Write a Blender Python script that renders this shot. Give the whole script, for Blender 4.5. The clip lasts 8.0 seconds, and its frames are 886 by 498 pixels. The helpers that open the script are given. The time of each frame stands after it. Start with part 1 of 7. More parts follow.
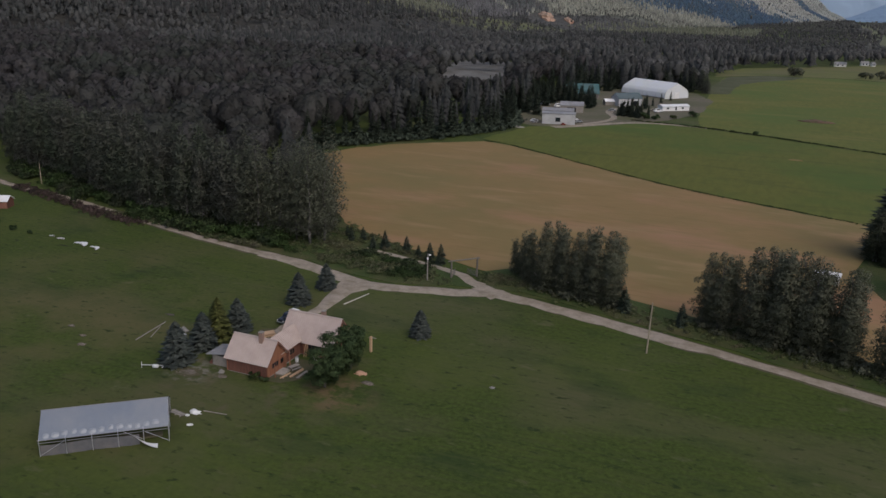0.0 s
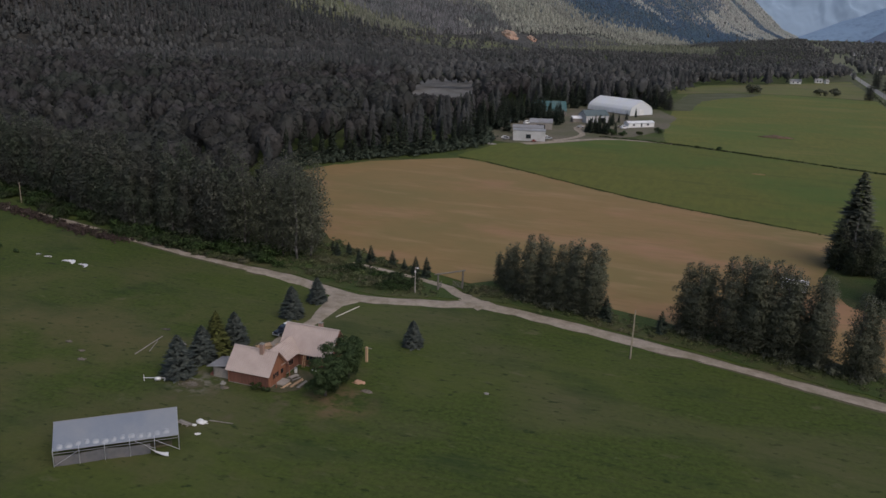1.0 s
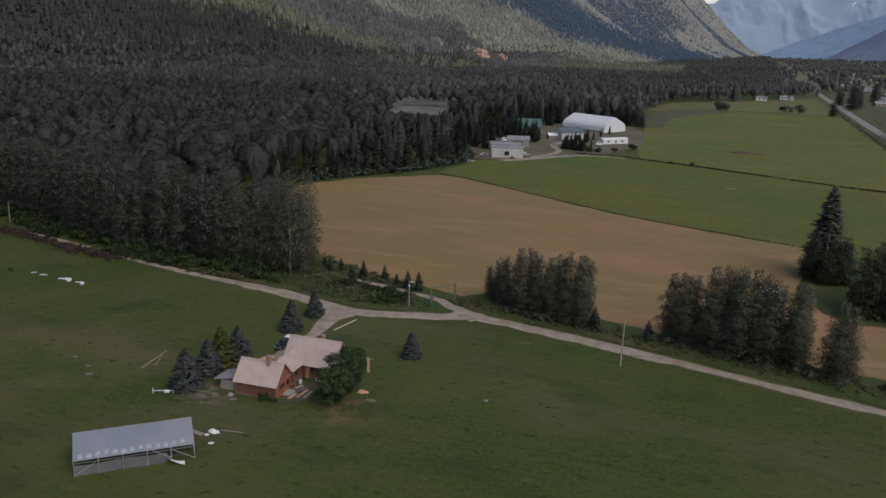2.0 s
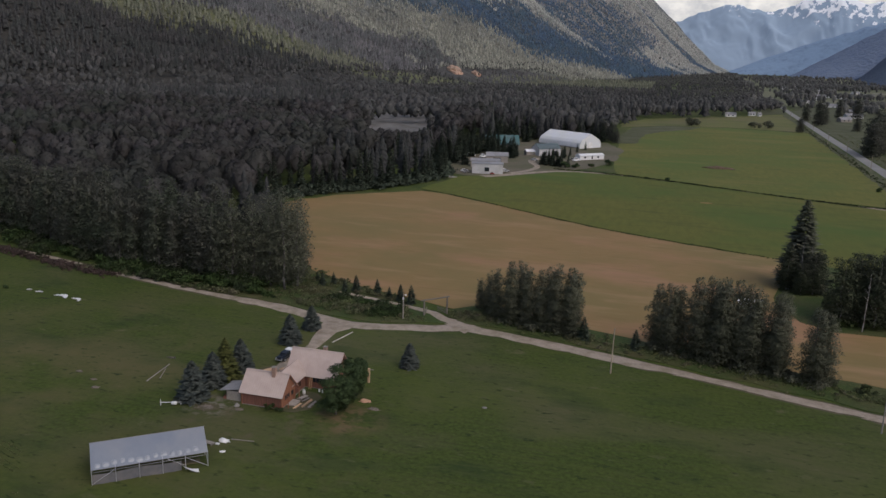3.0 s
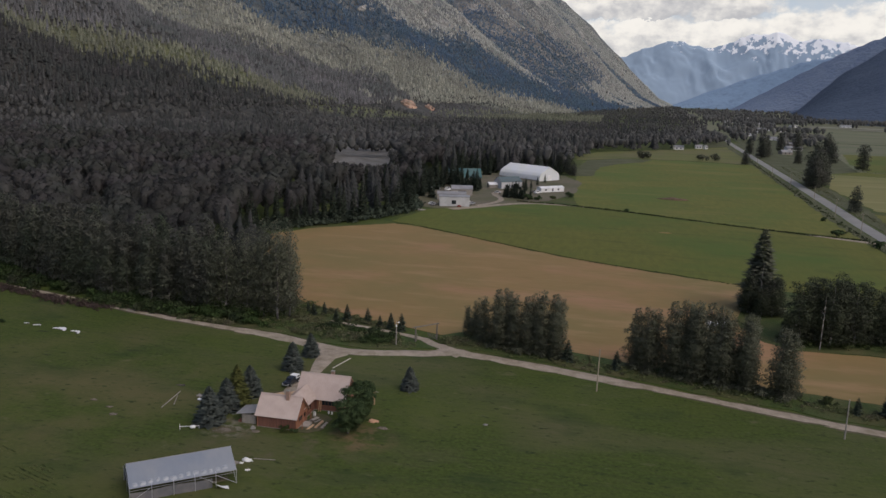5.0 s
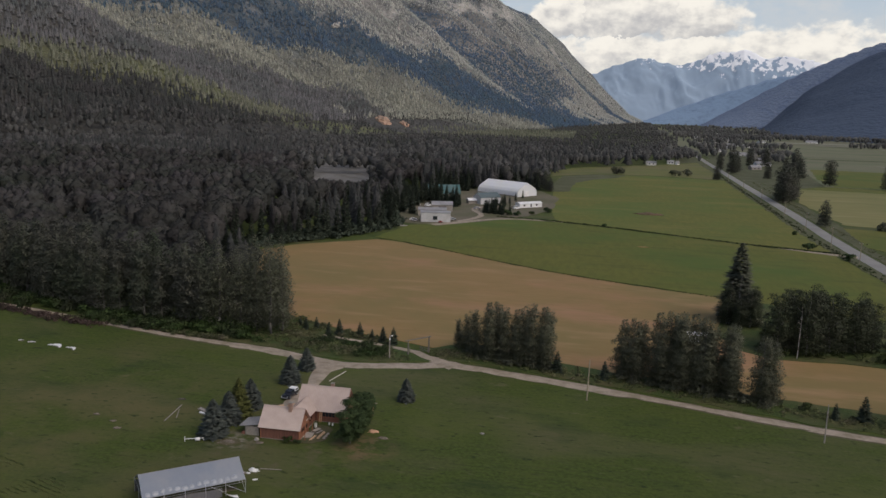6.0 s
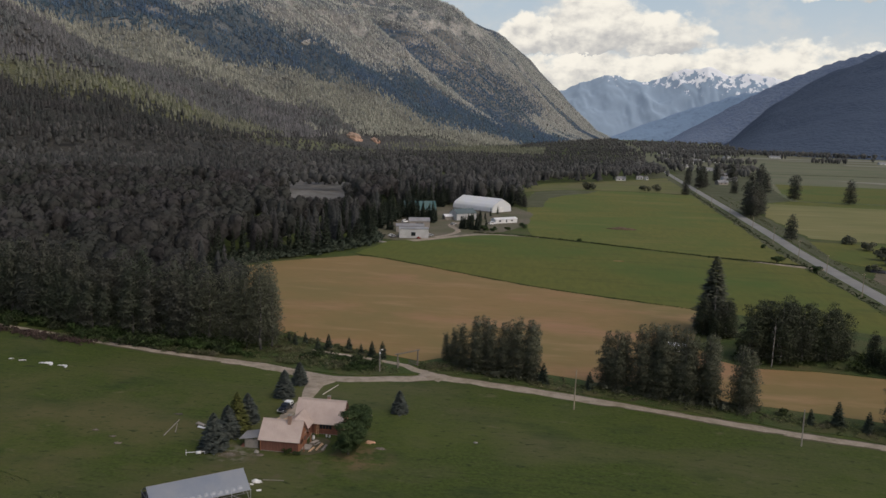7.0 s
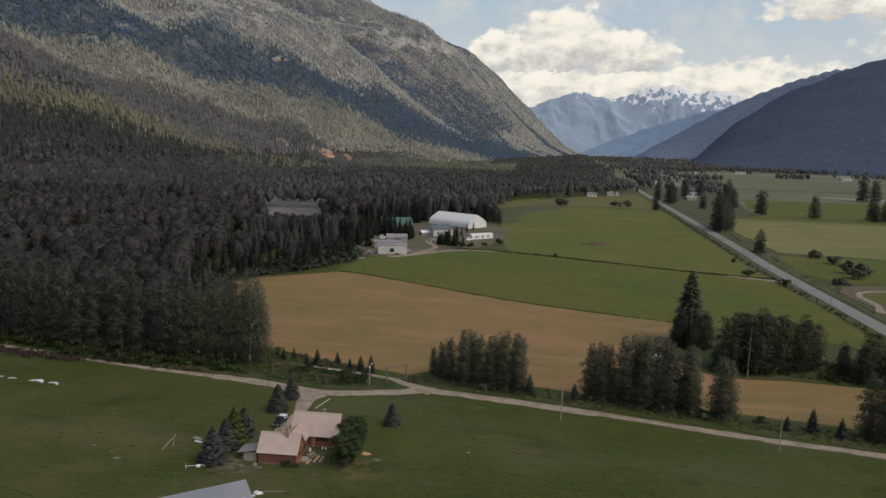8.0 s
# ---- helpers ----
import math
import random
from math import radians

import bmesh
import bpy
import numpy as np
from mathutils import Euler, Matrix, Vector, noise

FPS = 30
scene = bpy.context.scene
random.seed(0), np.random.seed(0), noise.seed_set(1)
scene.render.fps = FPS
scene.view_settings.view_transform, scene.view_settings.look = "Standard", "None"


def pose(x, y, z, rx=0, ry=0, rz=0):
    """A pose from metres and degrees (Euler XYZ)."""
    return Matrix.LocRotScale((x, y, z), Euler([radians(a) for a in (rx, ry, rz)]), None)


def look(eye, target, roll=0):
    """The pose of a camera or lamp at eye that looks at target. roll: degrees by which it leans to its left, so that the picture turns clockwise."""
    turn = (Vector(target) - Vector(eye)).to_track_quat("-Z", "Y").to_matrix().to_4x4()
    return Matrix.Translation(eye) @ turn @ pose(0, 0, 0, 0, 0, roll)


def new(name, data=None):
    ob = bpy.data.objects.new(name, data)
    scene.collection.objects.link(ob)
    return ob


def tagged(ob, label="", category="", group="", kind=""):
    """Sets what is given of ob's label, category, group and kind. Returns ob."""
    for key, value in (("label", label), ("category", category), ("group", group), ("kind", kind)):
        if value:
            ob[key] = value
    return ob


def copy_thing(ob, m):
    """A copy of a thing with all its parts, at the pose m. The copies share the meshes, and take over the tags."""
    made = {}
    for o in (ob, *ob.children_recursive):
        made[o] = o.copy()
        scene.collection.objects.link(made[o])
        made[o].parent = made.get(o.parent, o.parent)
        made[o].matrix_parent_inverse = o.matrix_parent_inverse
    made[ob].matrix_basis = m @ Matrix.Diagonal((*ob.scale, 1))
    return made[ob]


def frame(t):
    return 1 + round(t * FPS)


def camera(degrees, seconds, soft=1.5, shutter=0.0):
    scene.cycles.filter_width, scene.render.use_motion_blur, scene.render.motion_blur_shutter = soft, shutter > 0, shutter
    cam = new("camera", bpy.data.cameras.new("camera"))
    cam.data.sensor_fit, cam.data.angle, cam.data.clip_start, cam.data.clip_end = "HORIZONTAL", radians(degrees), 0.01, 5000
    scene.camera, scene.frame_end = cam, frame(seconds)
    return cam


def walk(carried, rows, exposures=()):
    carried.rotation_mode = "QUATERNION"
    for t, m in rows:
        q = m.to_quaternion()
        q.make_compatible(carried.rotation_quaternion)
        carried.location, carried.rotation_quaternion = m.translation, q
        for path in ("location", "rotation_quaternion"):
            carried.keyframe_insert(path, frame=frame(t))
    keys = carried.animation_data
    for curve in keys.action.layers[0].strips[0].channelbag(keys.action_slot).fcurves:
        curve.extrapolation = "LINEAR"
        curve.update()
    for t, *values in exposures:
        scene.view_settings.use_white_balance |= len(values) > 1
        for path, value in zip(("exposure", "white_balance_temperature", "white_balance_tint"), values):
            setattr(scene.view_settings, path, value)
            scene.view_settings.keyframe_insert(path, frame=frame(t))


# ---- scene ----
cam = camera(57.8, 8.0, soft=1.5)
PATH = [
    (0, (16.872, 36.64, 63.455), (16.156, 38.412, 62.863), 1.6),
    (0.5, (15.44, 32.836, 63.818), (14.766, 34.631, 63.248), 1.6),
    (1, (14.117, 29.107, 64.335), (13.478, 30.921, 63.785), 1.7),
    (1.5, (12.693, 25.286, 64.83), (12.085, 27.117, 64.301), 1.7),
    (3, (8.28, 14.323, 66.231), (7.763, 16.197, 65.763), 1.7),
    (3.5, (6.501, 10.684, 66.701), (6.013, 12.571, 66.252), 1.8),
    (4, (4.771, 7.142, 67.191), (4.308, 9.04, 66.763), 1.8),
    (4.5, (3.063, 3.549, 67.66), (2.628, 5.458, 67.253), 1.8),
    (6, (-2.544, -6.775, 68.905), (-2.887, -4.835, 68.558), 1.8),
    (6.5, (-4.568, -10.146, 69.312), (-4.875, -8.197, 68.986), 1.8),
    (7, (-6.62, -13.591, 69.716), (-6.891, -11.633, 69.41), 1.7),
    (7.5, (-8.739, -16.867, 70.14), (-8.974, -14.902, 69.854), 1.7),
    (8, (-10.898, -20.063, 70.499), (-11.097, -18.091, 70.234), 1.7),
]
walk(cam, [(t, look(eye, aim, roll)) for t, eye, aim, roll in PATH], exposures=((0.0, -0.12, 6130, 12), (3.5, -0.06, 6160, 14), (6.0, -0.04, 6430, 12), (8.0, -0.03, 6620, 10)))

# ---- world, sun, exposure ----
world = bpy.data.worlds.new("sky")
scene.world = world
world.use_nodes = True
wn, wl = world.node_tree.nodes, world.node_tree.links
sky = wn.new("ShaderNodeTexSky")
sky.sky_type = "NISHITA"
sky.sun_disc = False
sky.sun_elevation, sky.sun_rotation = radians(48), radians(125)
sky.air_density, sky.dust_density, sky.ozone_density = 1.0, 3.5, 1.0
wl.new(sky.outputs["Color"], wn["Background"].inputs["Color"])
wn["Background"].inputs["Strength"].default_value = 0.125

sun_data = bpy.data.lights.new("sun", "SUN")
sun_data.energy, sun_data.angle, sun_data.color = 0.80, radians(60), (1.0, 0.955, 0.90)
sun = new("sun", sun_data)
SUN_AZ, SUN_EL = radians(125), radians(48)
sun.matrix_world = look((math.sin(SUN_AZ) * math.cos(SUN_EL) * 300, math.cos(SUN_AZ) * math.cos(SUN_EL) * 300, math.sin(SUN_EL) * 300), (0, 0, 0))

# ---- materials ----
def shade(name, c1, c2, c3=None, fine=2.0, broad=0.05, rough=0.9, bump=0.3, stretch=None, turn=0.0, metal=0.0, spread=0.0, per="", spec=0.2, contrast=1.0, dist=0.05, layers=(), leaf=0.0):
    """A surface: c1 and c2 mixed by a fine grain, c3 by broad patches; per: 'object', 'island' or 'tint' for a difference from piece to piece."""
    m = bpy.data.materials.new(name)
    m.use_nodes = True
    n, l = m.node_tree.nodes, m.node_tree.links
    b = n["Principled BSDF"]
    b.inputs["Roughness"].default_value, b.inputs["Metallic"].default_value = rough, metal
    b.inputs["Specular IOR Level"].default_value = spec
    geo, mp = n.new("ShaderNodeNewGeometry"), n.new("ShaderNodeMapping")
    l.new(geo.outputs["Position"], mp.inputs["Vector"])
    mp.inputs["Rotation"].default_value = (0, 0, radians(turn))
    mp.inputs["Scale"].default_value = stretch or (1, 1, 1)

    def grain(scale, detail, lo, hi, vec):
        t, r = n.new("ShaderNodeTexNoise"), n.new("ShaderNodeMapRange")
        t.inputs["Scale"].default_value, t.inputs["Detail"].default_value = scale, detail
        t.inputs["Roughness"].default_value = 0.62
        l.new(vec, t.inputs["Vector"])
        r.inputs["From Min"].default_value, r.inputs["From Max"].default_value = lo, hi
        l.new(t.outputs["Fac"], r.inputs["Value"])
        return t, r.outputs["Result"]

    def blend(fac, a, c):
        x = n.new("ShaderNodeMix")
        x.data_type = "RGBA"
        l.new(fac, x.inputs["Factor"])
        for s, v in (("A", a), ("B", c)):
            k = [i for i in x.inputs if i.name == s and i.type == "RGBA"][0]
            if isinstance(v, tuple):
                k.default_value = (*v, 1)
            else:
                l.new(v, k)
        return [o for o in x.outputs if o.type == "RGBA"][0]

    half = 0.22 / contrast
    t1, f1 = grain(fine, 6, 0.5 - half, 0.5 + half, mp.outputs["Vector"])
    col = blend(f1, c1, c2)
    if c3:
        _, f2 = grain(broad, 5, 0.42, 0.68, mp.outputs["Vector"] if stretch else geo.outputs["Position"])
        col = blend(f2, col, c3)
    for tone, scale, lo, hi, squeeze, way, *place in layers:
        mq = n.new("ShaderNodeMapping")
        mq.inputs["Scale"].default_value, mq.inputs["Rotation"].default_value = squeeze, (0, 0, radians(way))
        mq.inputs["Location"].default_value = (scale * 900, lo * 300, 0)
        l.new(geo.outputs["Position"], mq.inputs["Vector"])
        _, fq = grain(scale, 5, lo, hi, mq.outputs["Vector"])
        if place:
            # wear round one spot, thinning out with the distance
            dist_to, thin, by = n.new("ShaderNodeVectorMath"), n.new("ShaderNodeMapRange"), n.new("ShaderNodeMath")
            dist_to.operation, by.operation, by.use_clamp = "DISTANCE", "MULTIPLY", True
            l.new(geo.outputs["Position"], dist_to.inputs[0])
            dist_to.inputs[1].default_value = (place[0], place[1], 0)
            l.new(dist_to.outputs["Value"], thin.inputs["Value"])
            thin.inputs["From Min"].default_value, thin.inputs["From Max"].default_value = place[2] * 0.35, place[2]
            thin.inputs["To Min"].default_value, thin.inputs["To Max"].default_value = 1, 0
            l.new(fq, by.inputs[0])
            l.new(thin.outputs["Result"], by.inputs[1])
            fq = by.outputs[0]
        col = blend(fq, col, tone)
    if spread:
        if per == "object":
            v = n.new("ShaderNodeObjectInfo").outputs["Random"]
        elif per == "tint":
            a = n.new("ShaderNodeAttribute")
            a.attribute_name = "tint"
            v = a.outputs["Fac"]
        else:
            v = geo.outputs["Random Per Island"]
        r, hsv = n.new("ShaderNodeMapRange"), n.new("ShaderNodeHueSaturation")
        r.inputs["To Min"].default_value, r.inputs["To Max"].default_value = 1 - spread, 1 + spread
        l.new(v, r.inputs["Value"])
        l.new(r.outputs["Result"], hsv.inputs["Value"])
        l.new(col, hsv.inputs["Color"])
        col = hsv.outputs["Color"]
    l.new(col, b.inputs["Base Color"])
    if leaf:
        # light that comes through the leaves
        tr, mx = n.new("ShaderNodeBsdfTranslucent"), n.new("ShaderNodeMixShader")
        l.new(col, tr.inputs["Color"])
        mx.inputs[0].default_value = leaf
        l.new(b.outputs[0], mx.inputs[1])
        l.new(tr.outputs[0], mx.inputs[2])
        l.new(mx.outputs[0], n["Material Output"].inputs["Surface"])
    if bump:
        k = n.new("ShaderNodeBump")
        k.inputs["Strength"].default_value, k.inputs["Distance"].default_value = bump, dist
        l.new(t1.outputs["Fac"], k.inputs["Height"])
        l.new(k.outputs["Normal"], b.inputs["Normal"])
    return m


MEADOW = shade("meadow_grass", (0.030, 0.045, 0.006), (0.065, 0.087, 0.015), fine=1.1, contrast=1.3, bump=0.35, dist=0.2, layers=(((0.029, 0.042, 0.009), 0.9, 0.55, 0.72, (0.08, 1.3, 1), 17), ((0.064, 0.076, 0.015), 0.35, 0.54, 0.74, (0.10, 1.2, 1), 16), ((0.073, 0.087, 0.018), 0.016, 0.44, 0.70, (1, 1, 1), 0), ((0.082, 0.079, 0.033), 0.030, 0.48, 0.70, (0.6, 1.1, 1), 15), ((0.025, 0.042, 0.010), 0.07, 0.54, 0.74, (0.6, 1.2, 1), 17), ((0.053, 0.064, 0.017), 0.5, 0.52, 0.72, (0.3, 1.5, 1), 17), ((0.116, 0.118, 0.056), 0.16, 0.68, 0.80, (1, 1, 1), 0), ((0.094, 0.085, 0.032), 0.040, 0.44, 0.66, (1, 1, 1), 0, -108, 148, 62), ((0.083, 0.079, 0.028), 0.08, 0.52, 0.72, (1, 1, 1), 0, -52, 112, 42), ((0.094, 0.081, 0.041), 0.16, 0.52, 0.68, (1, 1, 1), 0, -60, 141, 27), ((0.144, 0.096, 0.052), 0.22, 0.44, 0.60, (1, 1, 1), 0, -44.0, 142.5, 8), ((0.164, 0.145, 0.113), 0.5, 0.46, 0.60, (1, 1, 1), 0, -71, 139.5, 6), ((0.021, 0.034, 0.007), 0.55, 0.58, 0.70, (0.7, 1.2, 1), 10), ((0.101, 0.097, 0.043), 0.25, 0.62, 0.76, (0.6, 1.2, 1), 14), ((0.019, 0.026, 0.012), 0.30, 0.62, 0.72, (0.5, 1.2, 1), 14, -150, 188, 60)))
FIELD = shade("hay_field", (0.089, 0.093, 0.017), (0.114, 0.113, 0.021), fine=0.35, contrast=1.5, stretch=(1, 0.25, 1), turn=28, bump=0.4, layers=(((0.068, 0.099, 0.017), 0.011, 0.44, 0.66, (1, 1, 1), 0), ((0.132, 0.117, 0.029), 0.02, 0.54, 0.74, (0.5, 1, 1), 30), ((0.062, 0.075, 0.015), 0.10, 0.54, 0.78, (0.3, 1.1, 1), 28)))
# the hay field's tones again, raised and slightly bluer to paint distance haze
FIELD_FAR = shade("hazed_hay_field", (0.101, 0.105, 0.021), (0.129, 0.126, 0.026), fine=0.35, contrast=1.5, stretch=(1, 0.25, 1), turn=28, bump=0.4, layers=(((0.077, 0.111, 0.021), 0.011, 0.44, 0.66, (1, 1, 1), 0), ((0.149, 0.132, 0.036), 0.02, 0.54, 0.74, (0.5, 1, 1), 30), ((0.071, 0.084, 0.019), 0.10, 0.54, 0.78, (0.3, 1.1, 1), 28)))
FIELD_PALE = shade("dry_field", (0.166, 0.152, 0.055), (0.207, 0.186, 0.075), (0.138, 0.142, 0.048), fine=0.1, broad=0.006, stretch=(0.3, 1, 1), bump=0.2, layers=(((0.276, 0.240, 0.132), 0.05, 0.60, 0.72, (0.12, 1.2, 1), 4), ((0.124, 0.132, 0.044), 0.02, 0.5, 0.7, (0.4, 1, 1), 0)))
FIELD_STRIPE = shade("pale_cut_strip", (0.215, 0.200, 0.150), (0.265, 0.245, 0.190), (0.18, 0.172, 0.125), fine=0.1, broad=0.01, stretch=(0.3, 1, 1), bump=0.2)
FIELD_OLIVE = shade("olive_pasture", (0.105, 0.108, 0.030), (0.135, 0.132, 0.042), (0.125, 0.110, 0.050), fine=0.3, broad=0.02, stretch=(1, 0.4, 1), bump=0.3, layers=(((0.085, 0.098, 0.028), 0.02, 0.5, 0.7, (0.5, 1, 1), 0),))
FIELD_DULL = shade("rough_field", (0.118, 0.118, 0.070), (0.155, 0.148, 0.092), (0.125, 0.138, 0.072), fine=0.1, broad=0.006, stretch=(0.4, 1, 1), bump=0.2, layers=(((0.17, 0.155, 0.10), 0.02, 0.55, 0.7, (0.3, 1, 1), 0), ((0.09, 0.105, 0.05), 0.012, 0.5, 0.7, (0.4, 1, 1), 10)))
STRAW = shade("cut_straw", (0.214, 0.140, 0.056), (0.246, 0.161, 0.067), fine=0.6, stretch=(0.3, 1.2, 1), turn=28, bump=0.4, layers=(((0.186, 0.141, 0.054), 0.013, 0.42, 0.62, (1, 1, 1), 0), ((0.312, 0.170, 0.096), 0.020, 0.50, 0.68, (0.6, 1.2, 1), 24), ((0.277, 0.183, 0.088), 0.08, 0.54, 0.74, (0.35, 1.2, 1), 24), ((0.193, 0.129, 0.051), 0.35, 0.55, 0.76, (0.15, 1.2, 1), 26)))
VERGE = shade("verge_grass", (0.032, 0.050, 0.011), (0.058, 0.080, 0.021), (0.076, 0.071, 0.028), fine=1.3, broad=0.08, bump=0.9, dist=0.3)
GRAVEL = shade("gravel", (0.279, 0.226, 0.173), (0.365, 0.303, 0.240), (0.199, 0.163, 0.110), fine=2.2, broad=0.3, bump=0.5)
ASPHALT = shade("worn_asphalt", (0.215, 0.205, 0.190), (0.255, 0.243, 0.226), (0.190, 0.18, 0.166), fine=1.5, broad=0.05, bump=0.2)
EARTH = shade("bare_earth", (0.115, 0.092, 0.060), (0.165, 0.130, 0.092), (0.080, 0.078, 0.040), fine=1.5, broad=0.2, bump=0.5)
WORN = shade("worn_grass", (0.075, 0.068, 0.034), (0.105, 0.088, 0.052), (0.060, 0.064, 0.026), fine=1.5, broad=0.3, bump=0.5)
YARD = shade("yard_ground", (0.106, 0.092, 0.061), (0.156, 0.132, 0.092), (0.088, 0.090, 0.042), fine=0.3, broad=0.03, bump=0.4)
CLEARED = shade("cleared_gravel", (0.144, 0.137, 0.122), (0.216, 0.205, 0.187), (0.094, 0.086, 0.068), fine=0.3, broad=0.05, bump=0.4)
HEAP = shade("red_brown_earth", (0.122, 0.076, 0.050), (0.166, 0.108, 0.076), (0.065, 0.061, 0.029), fine=1.2, broad=0.2, bump=0.5)
ROUGH = shade("rough_verge", (0.053, 0.060, 0.025), (0.081, 0.084, 0.039), (0.099, 0.096, 0.053), fine=0.5, broad=0.05, bump=0.6)
SAWDUST = shade("sawdust", (0.42, 0.24, 0.15), (0.52, 0.33, 0.22), fine=3, bump=0.5)
BARK = shade("bark", (0.06, 0.05, 0.042), (0.12, 0.105, 0.09), fine=3, stretch=(1, 1, 0.2), bump=0.6)
PALE_BARK = shade("pale_bark", (0.24, 0.22, 0.20), (0.36, 0.34, 0.31), (0.12, 0.11, 0.10), fine=2.5, broad=0.8, bump=0.4)
SPRUCE = shade("blue_spruce_needles", (0.067, 0.079, 0.067), (0.120, 0.130, 0.110), fine=1.5, per="island", spread=0.25, bump=0, rough=0.75, leaf=0.3)
FIR = shade("fir_needles", (0.049, 0.064, 0.043), (0.080, 0.095, 0.066), fine=1.0, per="island", spread=0.3, bump=0, rough=0.8, spec=0.1, leaf=0.3)
ALDER = shade("alder_leaves", (0.052, 0.063, 0.036), (0.084, 0.096, 0.056), (0.064, 0.068, 0.048), fine=0.8, broad=0.15, per="island", spread=0.28, bump=0, rough=0.8, spec=0.1, leaf=0.35)
OLD_FIR = shade("old_fir_needles", (0.097, 0.105, 0.073), (0.146, 0.149, 0.105), fine=1.0, per="island", spread=0.3, bump=0, rough=0.8, spec=0.1, leaf=0.3)
GOLD = shade("golden_cedar_needles", (0.085, 0.095, 0.026), (0.14, 0.14, 0.042), fine=1.5, per="island", spread=0.3, bump=0, rough=0.8, leaf=0.3)
POPLAR = shade("poplar_leaves", (0.107, 0.114, 0.073), (0.146, 0.151, 0.100), (0.172, 0.172, 0.122), fine=0.8, broad=0.4, per="island", spread=0.2, bump=0, rough=0.8, spec=0.1, leaf=0.45)
ROADSIDE = shade("roadside_leaves", (0.088, 0.088, 0.072), (0.120, 0.118, 0.098), (0.080, 0.090, 0.062), fine=0.5, broad=0.06, per="island", spread=0.2, bump=0, rough=0.8, spec=0.1, leaf=0.45)
COTTON = shade("cottonwood_leaves", (0.085, 0.085, 0.066), (0.116, 0.114, 0.090), (0.077, 0.094, 0.058), fine=0.5, broad=0.06, per="island", spread=0.25, bump=0, rough=0.8, spec=0.1, leaf=0.3)
STEM_BARK = shade("grey_stem_bark", (0.11, 0.10, 0.09), (0.19, 0.175, 0.16), (0.07, 0.062, 0.055), fine=2.5, broad=0.5, bump=0.4)
MAPLE = shade("maple_leaves", (0.048, 0.074, 0.026), (0.080, 0.114, 0.046), fine=1.0, per="island", spread=0.28, bump=0, rough=0.7, spec=0.2, leaf=0.4)
SHRUB = shade("shrub_leaves", (0.046, 0.066, 0.020), (0.080, 0.102, 0.036), (0.064, 0.064, 0.042), fine=1.0, broad=0.12, per="island", spread=0.28, bump=0, rough=0.8, spec=0.1, leaf=0.4)
UNDER = shade("undergrowth_leaves", (0.043, 0.073, 0.022), (0.076, 0.110, 0.038), (0.058, 0.060, 0.040), fine=0.8, broad=0.10, per="island", spread=0.3, bump=0, rough=0.8, spec=0.1, leaf=0.4)
BRUSHY = shade("weedy_brush", (0.112, 0.137, 0.056), (0.177, 0.191, 0.088), (0.158, 0.139, 0.091), fine=0.9, broad=0.16, per="island", spread=0.3, bump=0, rough=0.8, spec=0.1, leaf=0.4)
BROWN = shade("leafless_scrub", (0.110, 0.078, 0.067), (0.152, 0.110, 0.094), (0.083, 0.069, 0.051), fine=0.8, broad=0.2, per="island", spread=0.25, bump=0, rough=0.9, spec=0.05, leaf=0.4)
SCRUB = shade("dry_scrub", (0.132, 0.137, 0.078), (0.194, 0.183, 0.112), (0.116, 0.137, 0.056), fine=0.6, broad=0.05, per="island", spread=0.25, bump=0, rough=0.9, spec=0.05, leaf=0.4)
WOODS_F = shade("far_fir_needles", (0.060, 0.065, 0.060), (0.085, 0.086, 0.080), (0.090, 0.085, 0.082), fine=0.8, broad=0.02, per="tint", spread=0.22, bump=0.6, spec=0.05, leaf=0.35, dist=0.7)
WOODS_C = shade("far_cottonwood_leaves", (0.078, 0.072, 0.069), (0.104, 0.095, 0.090), (0.072, 0.078, 0.063), fine=0.8, broad=0.015, per="tint", spread=0.22, bump=0.6, spec=0.05, leaf=0.4, dist=0.7)
# haze is put into these two leaf colours, paler than the nearer woods
WOODS_D = shade("hazed_cottonwood_leaves", (0.115, 0.110, 0.103), (0.149, 0.143, 0.133), (0.098, 0.101, 0.091), fine=0.8, broad=0.01, per="tint", spread=0.22, bump=0.6, spec=0.05, leaf=0.4, dist=0.7)
WOODS_V = shade("hazed_valley_leaves", (0.130, 0.127, 0.115), (0.169, 0.164, 0.150), (0.110, 0.112, 0.104), fine=0.8, broad=0.01, per="tint", spread=0.22, bump=0.6, spec=0.05, leaf=0.4, dist=0.7)
# the next five leaf colours paint the mountain's sun, cloud shade and haze
WOODS_S = shade("sunlit_slope_needles", (0.426, 0.418, 0.372), (0.535, 0.524, 0.459), (0.331, 0.350, 0.308), fine=0.8, broad=0.008, per="tint", spread=0.12, bump=0.6, spec=0.05, leaf=0.35, dist=0.7)
WOODS_L = shade("sunlit_belt_leaves", (0.189, 0.198, 0.134), (0.256, 0.259, 0.185), (0.170, 0.168, 0.130), fine=0.8, broad=0.008, per="tint", spread=0.25, bump=0.6, spec=0.05, leaf=0.35, dist=0.7)
WOODS_H = shade("cloud_shaded_needles", (0.085, 0.126, 0.184), (0.111, 0.162, 0.232), (0.096, 0.142, 0.169), fine=0.8, broad=0.008, per="tint", spread=0.2, bump=0.6, spec=0.05, leaf=0.35, dist=0.7)
WOODS_P = shade("sunlit_pale_leaves", (0.315, 0.313, 0.248), (0.408, 0.400, 0.327), (0.250, 0.247, 0.210), fine=0.8, broad=0.008, per="tint", spread=0.25, bump=0.6, spec=0.05, leaf=0.35, dist=0.7)
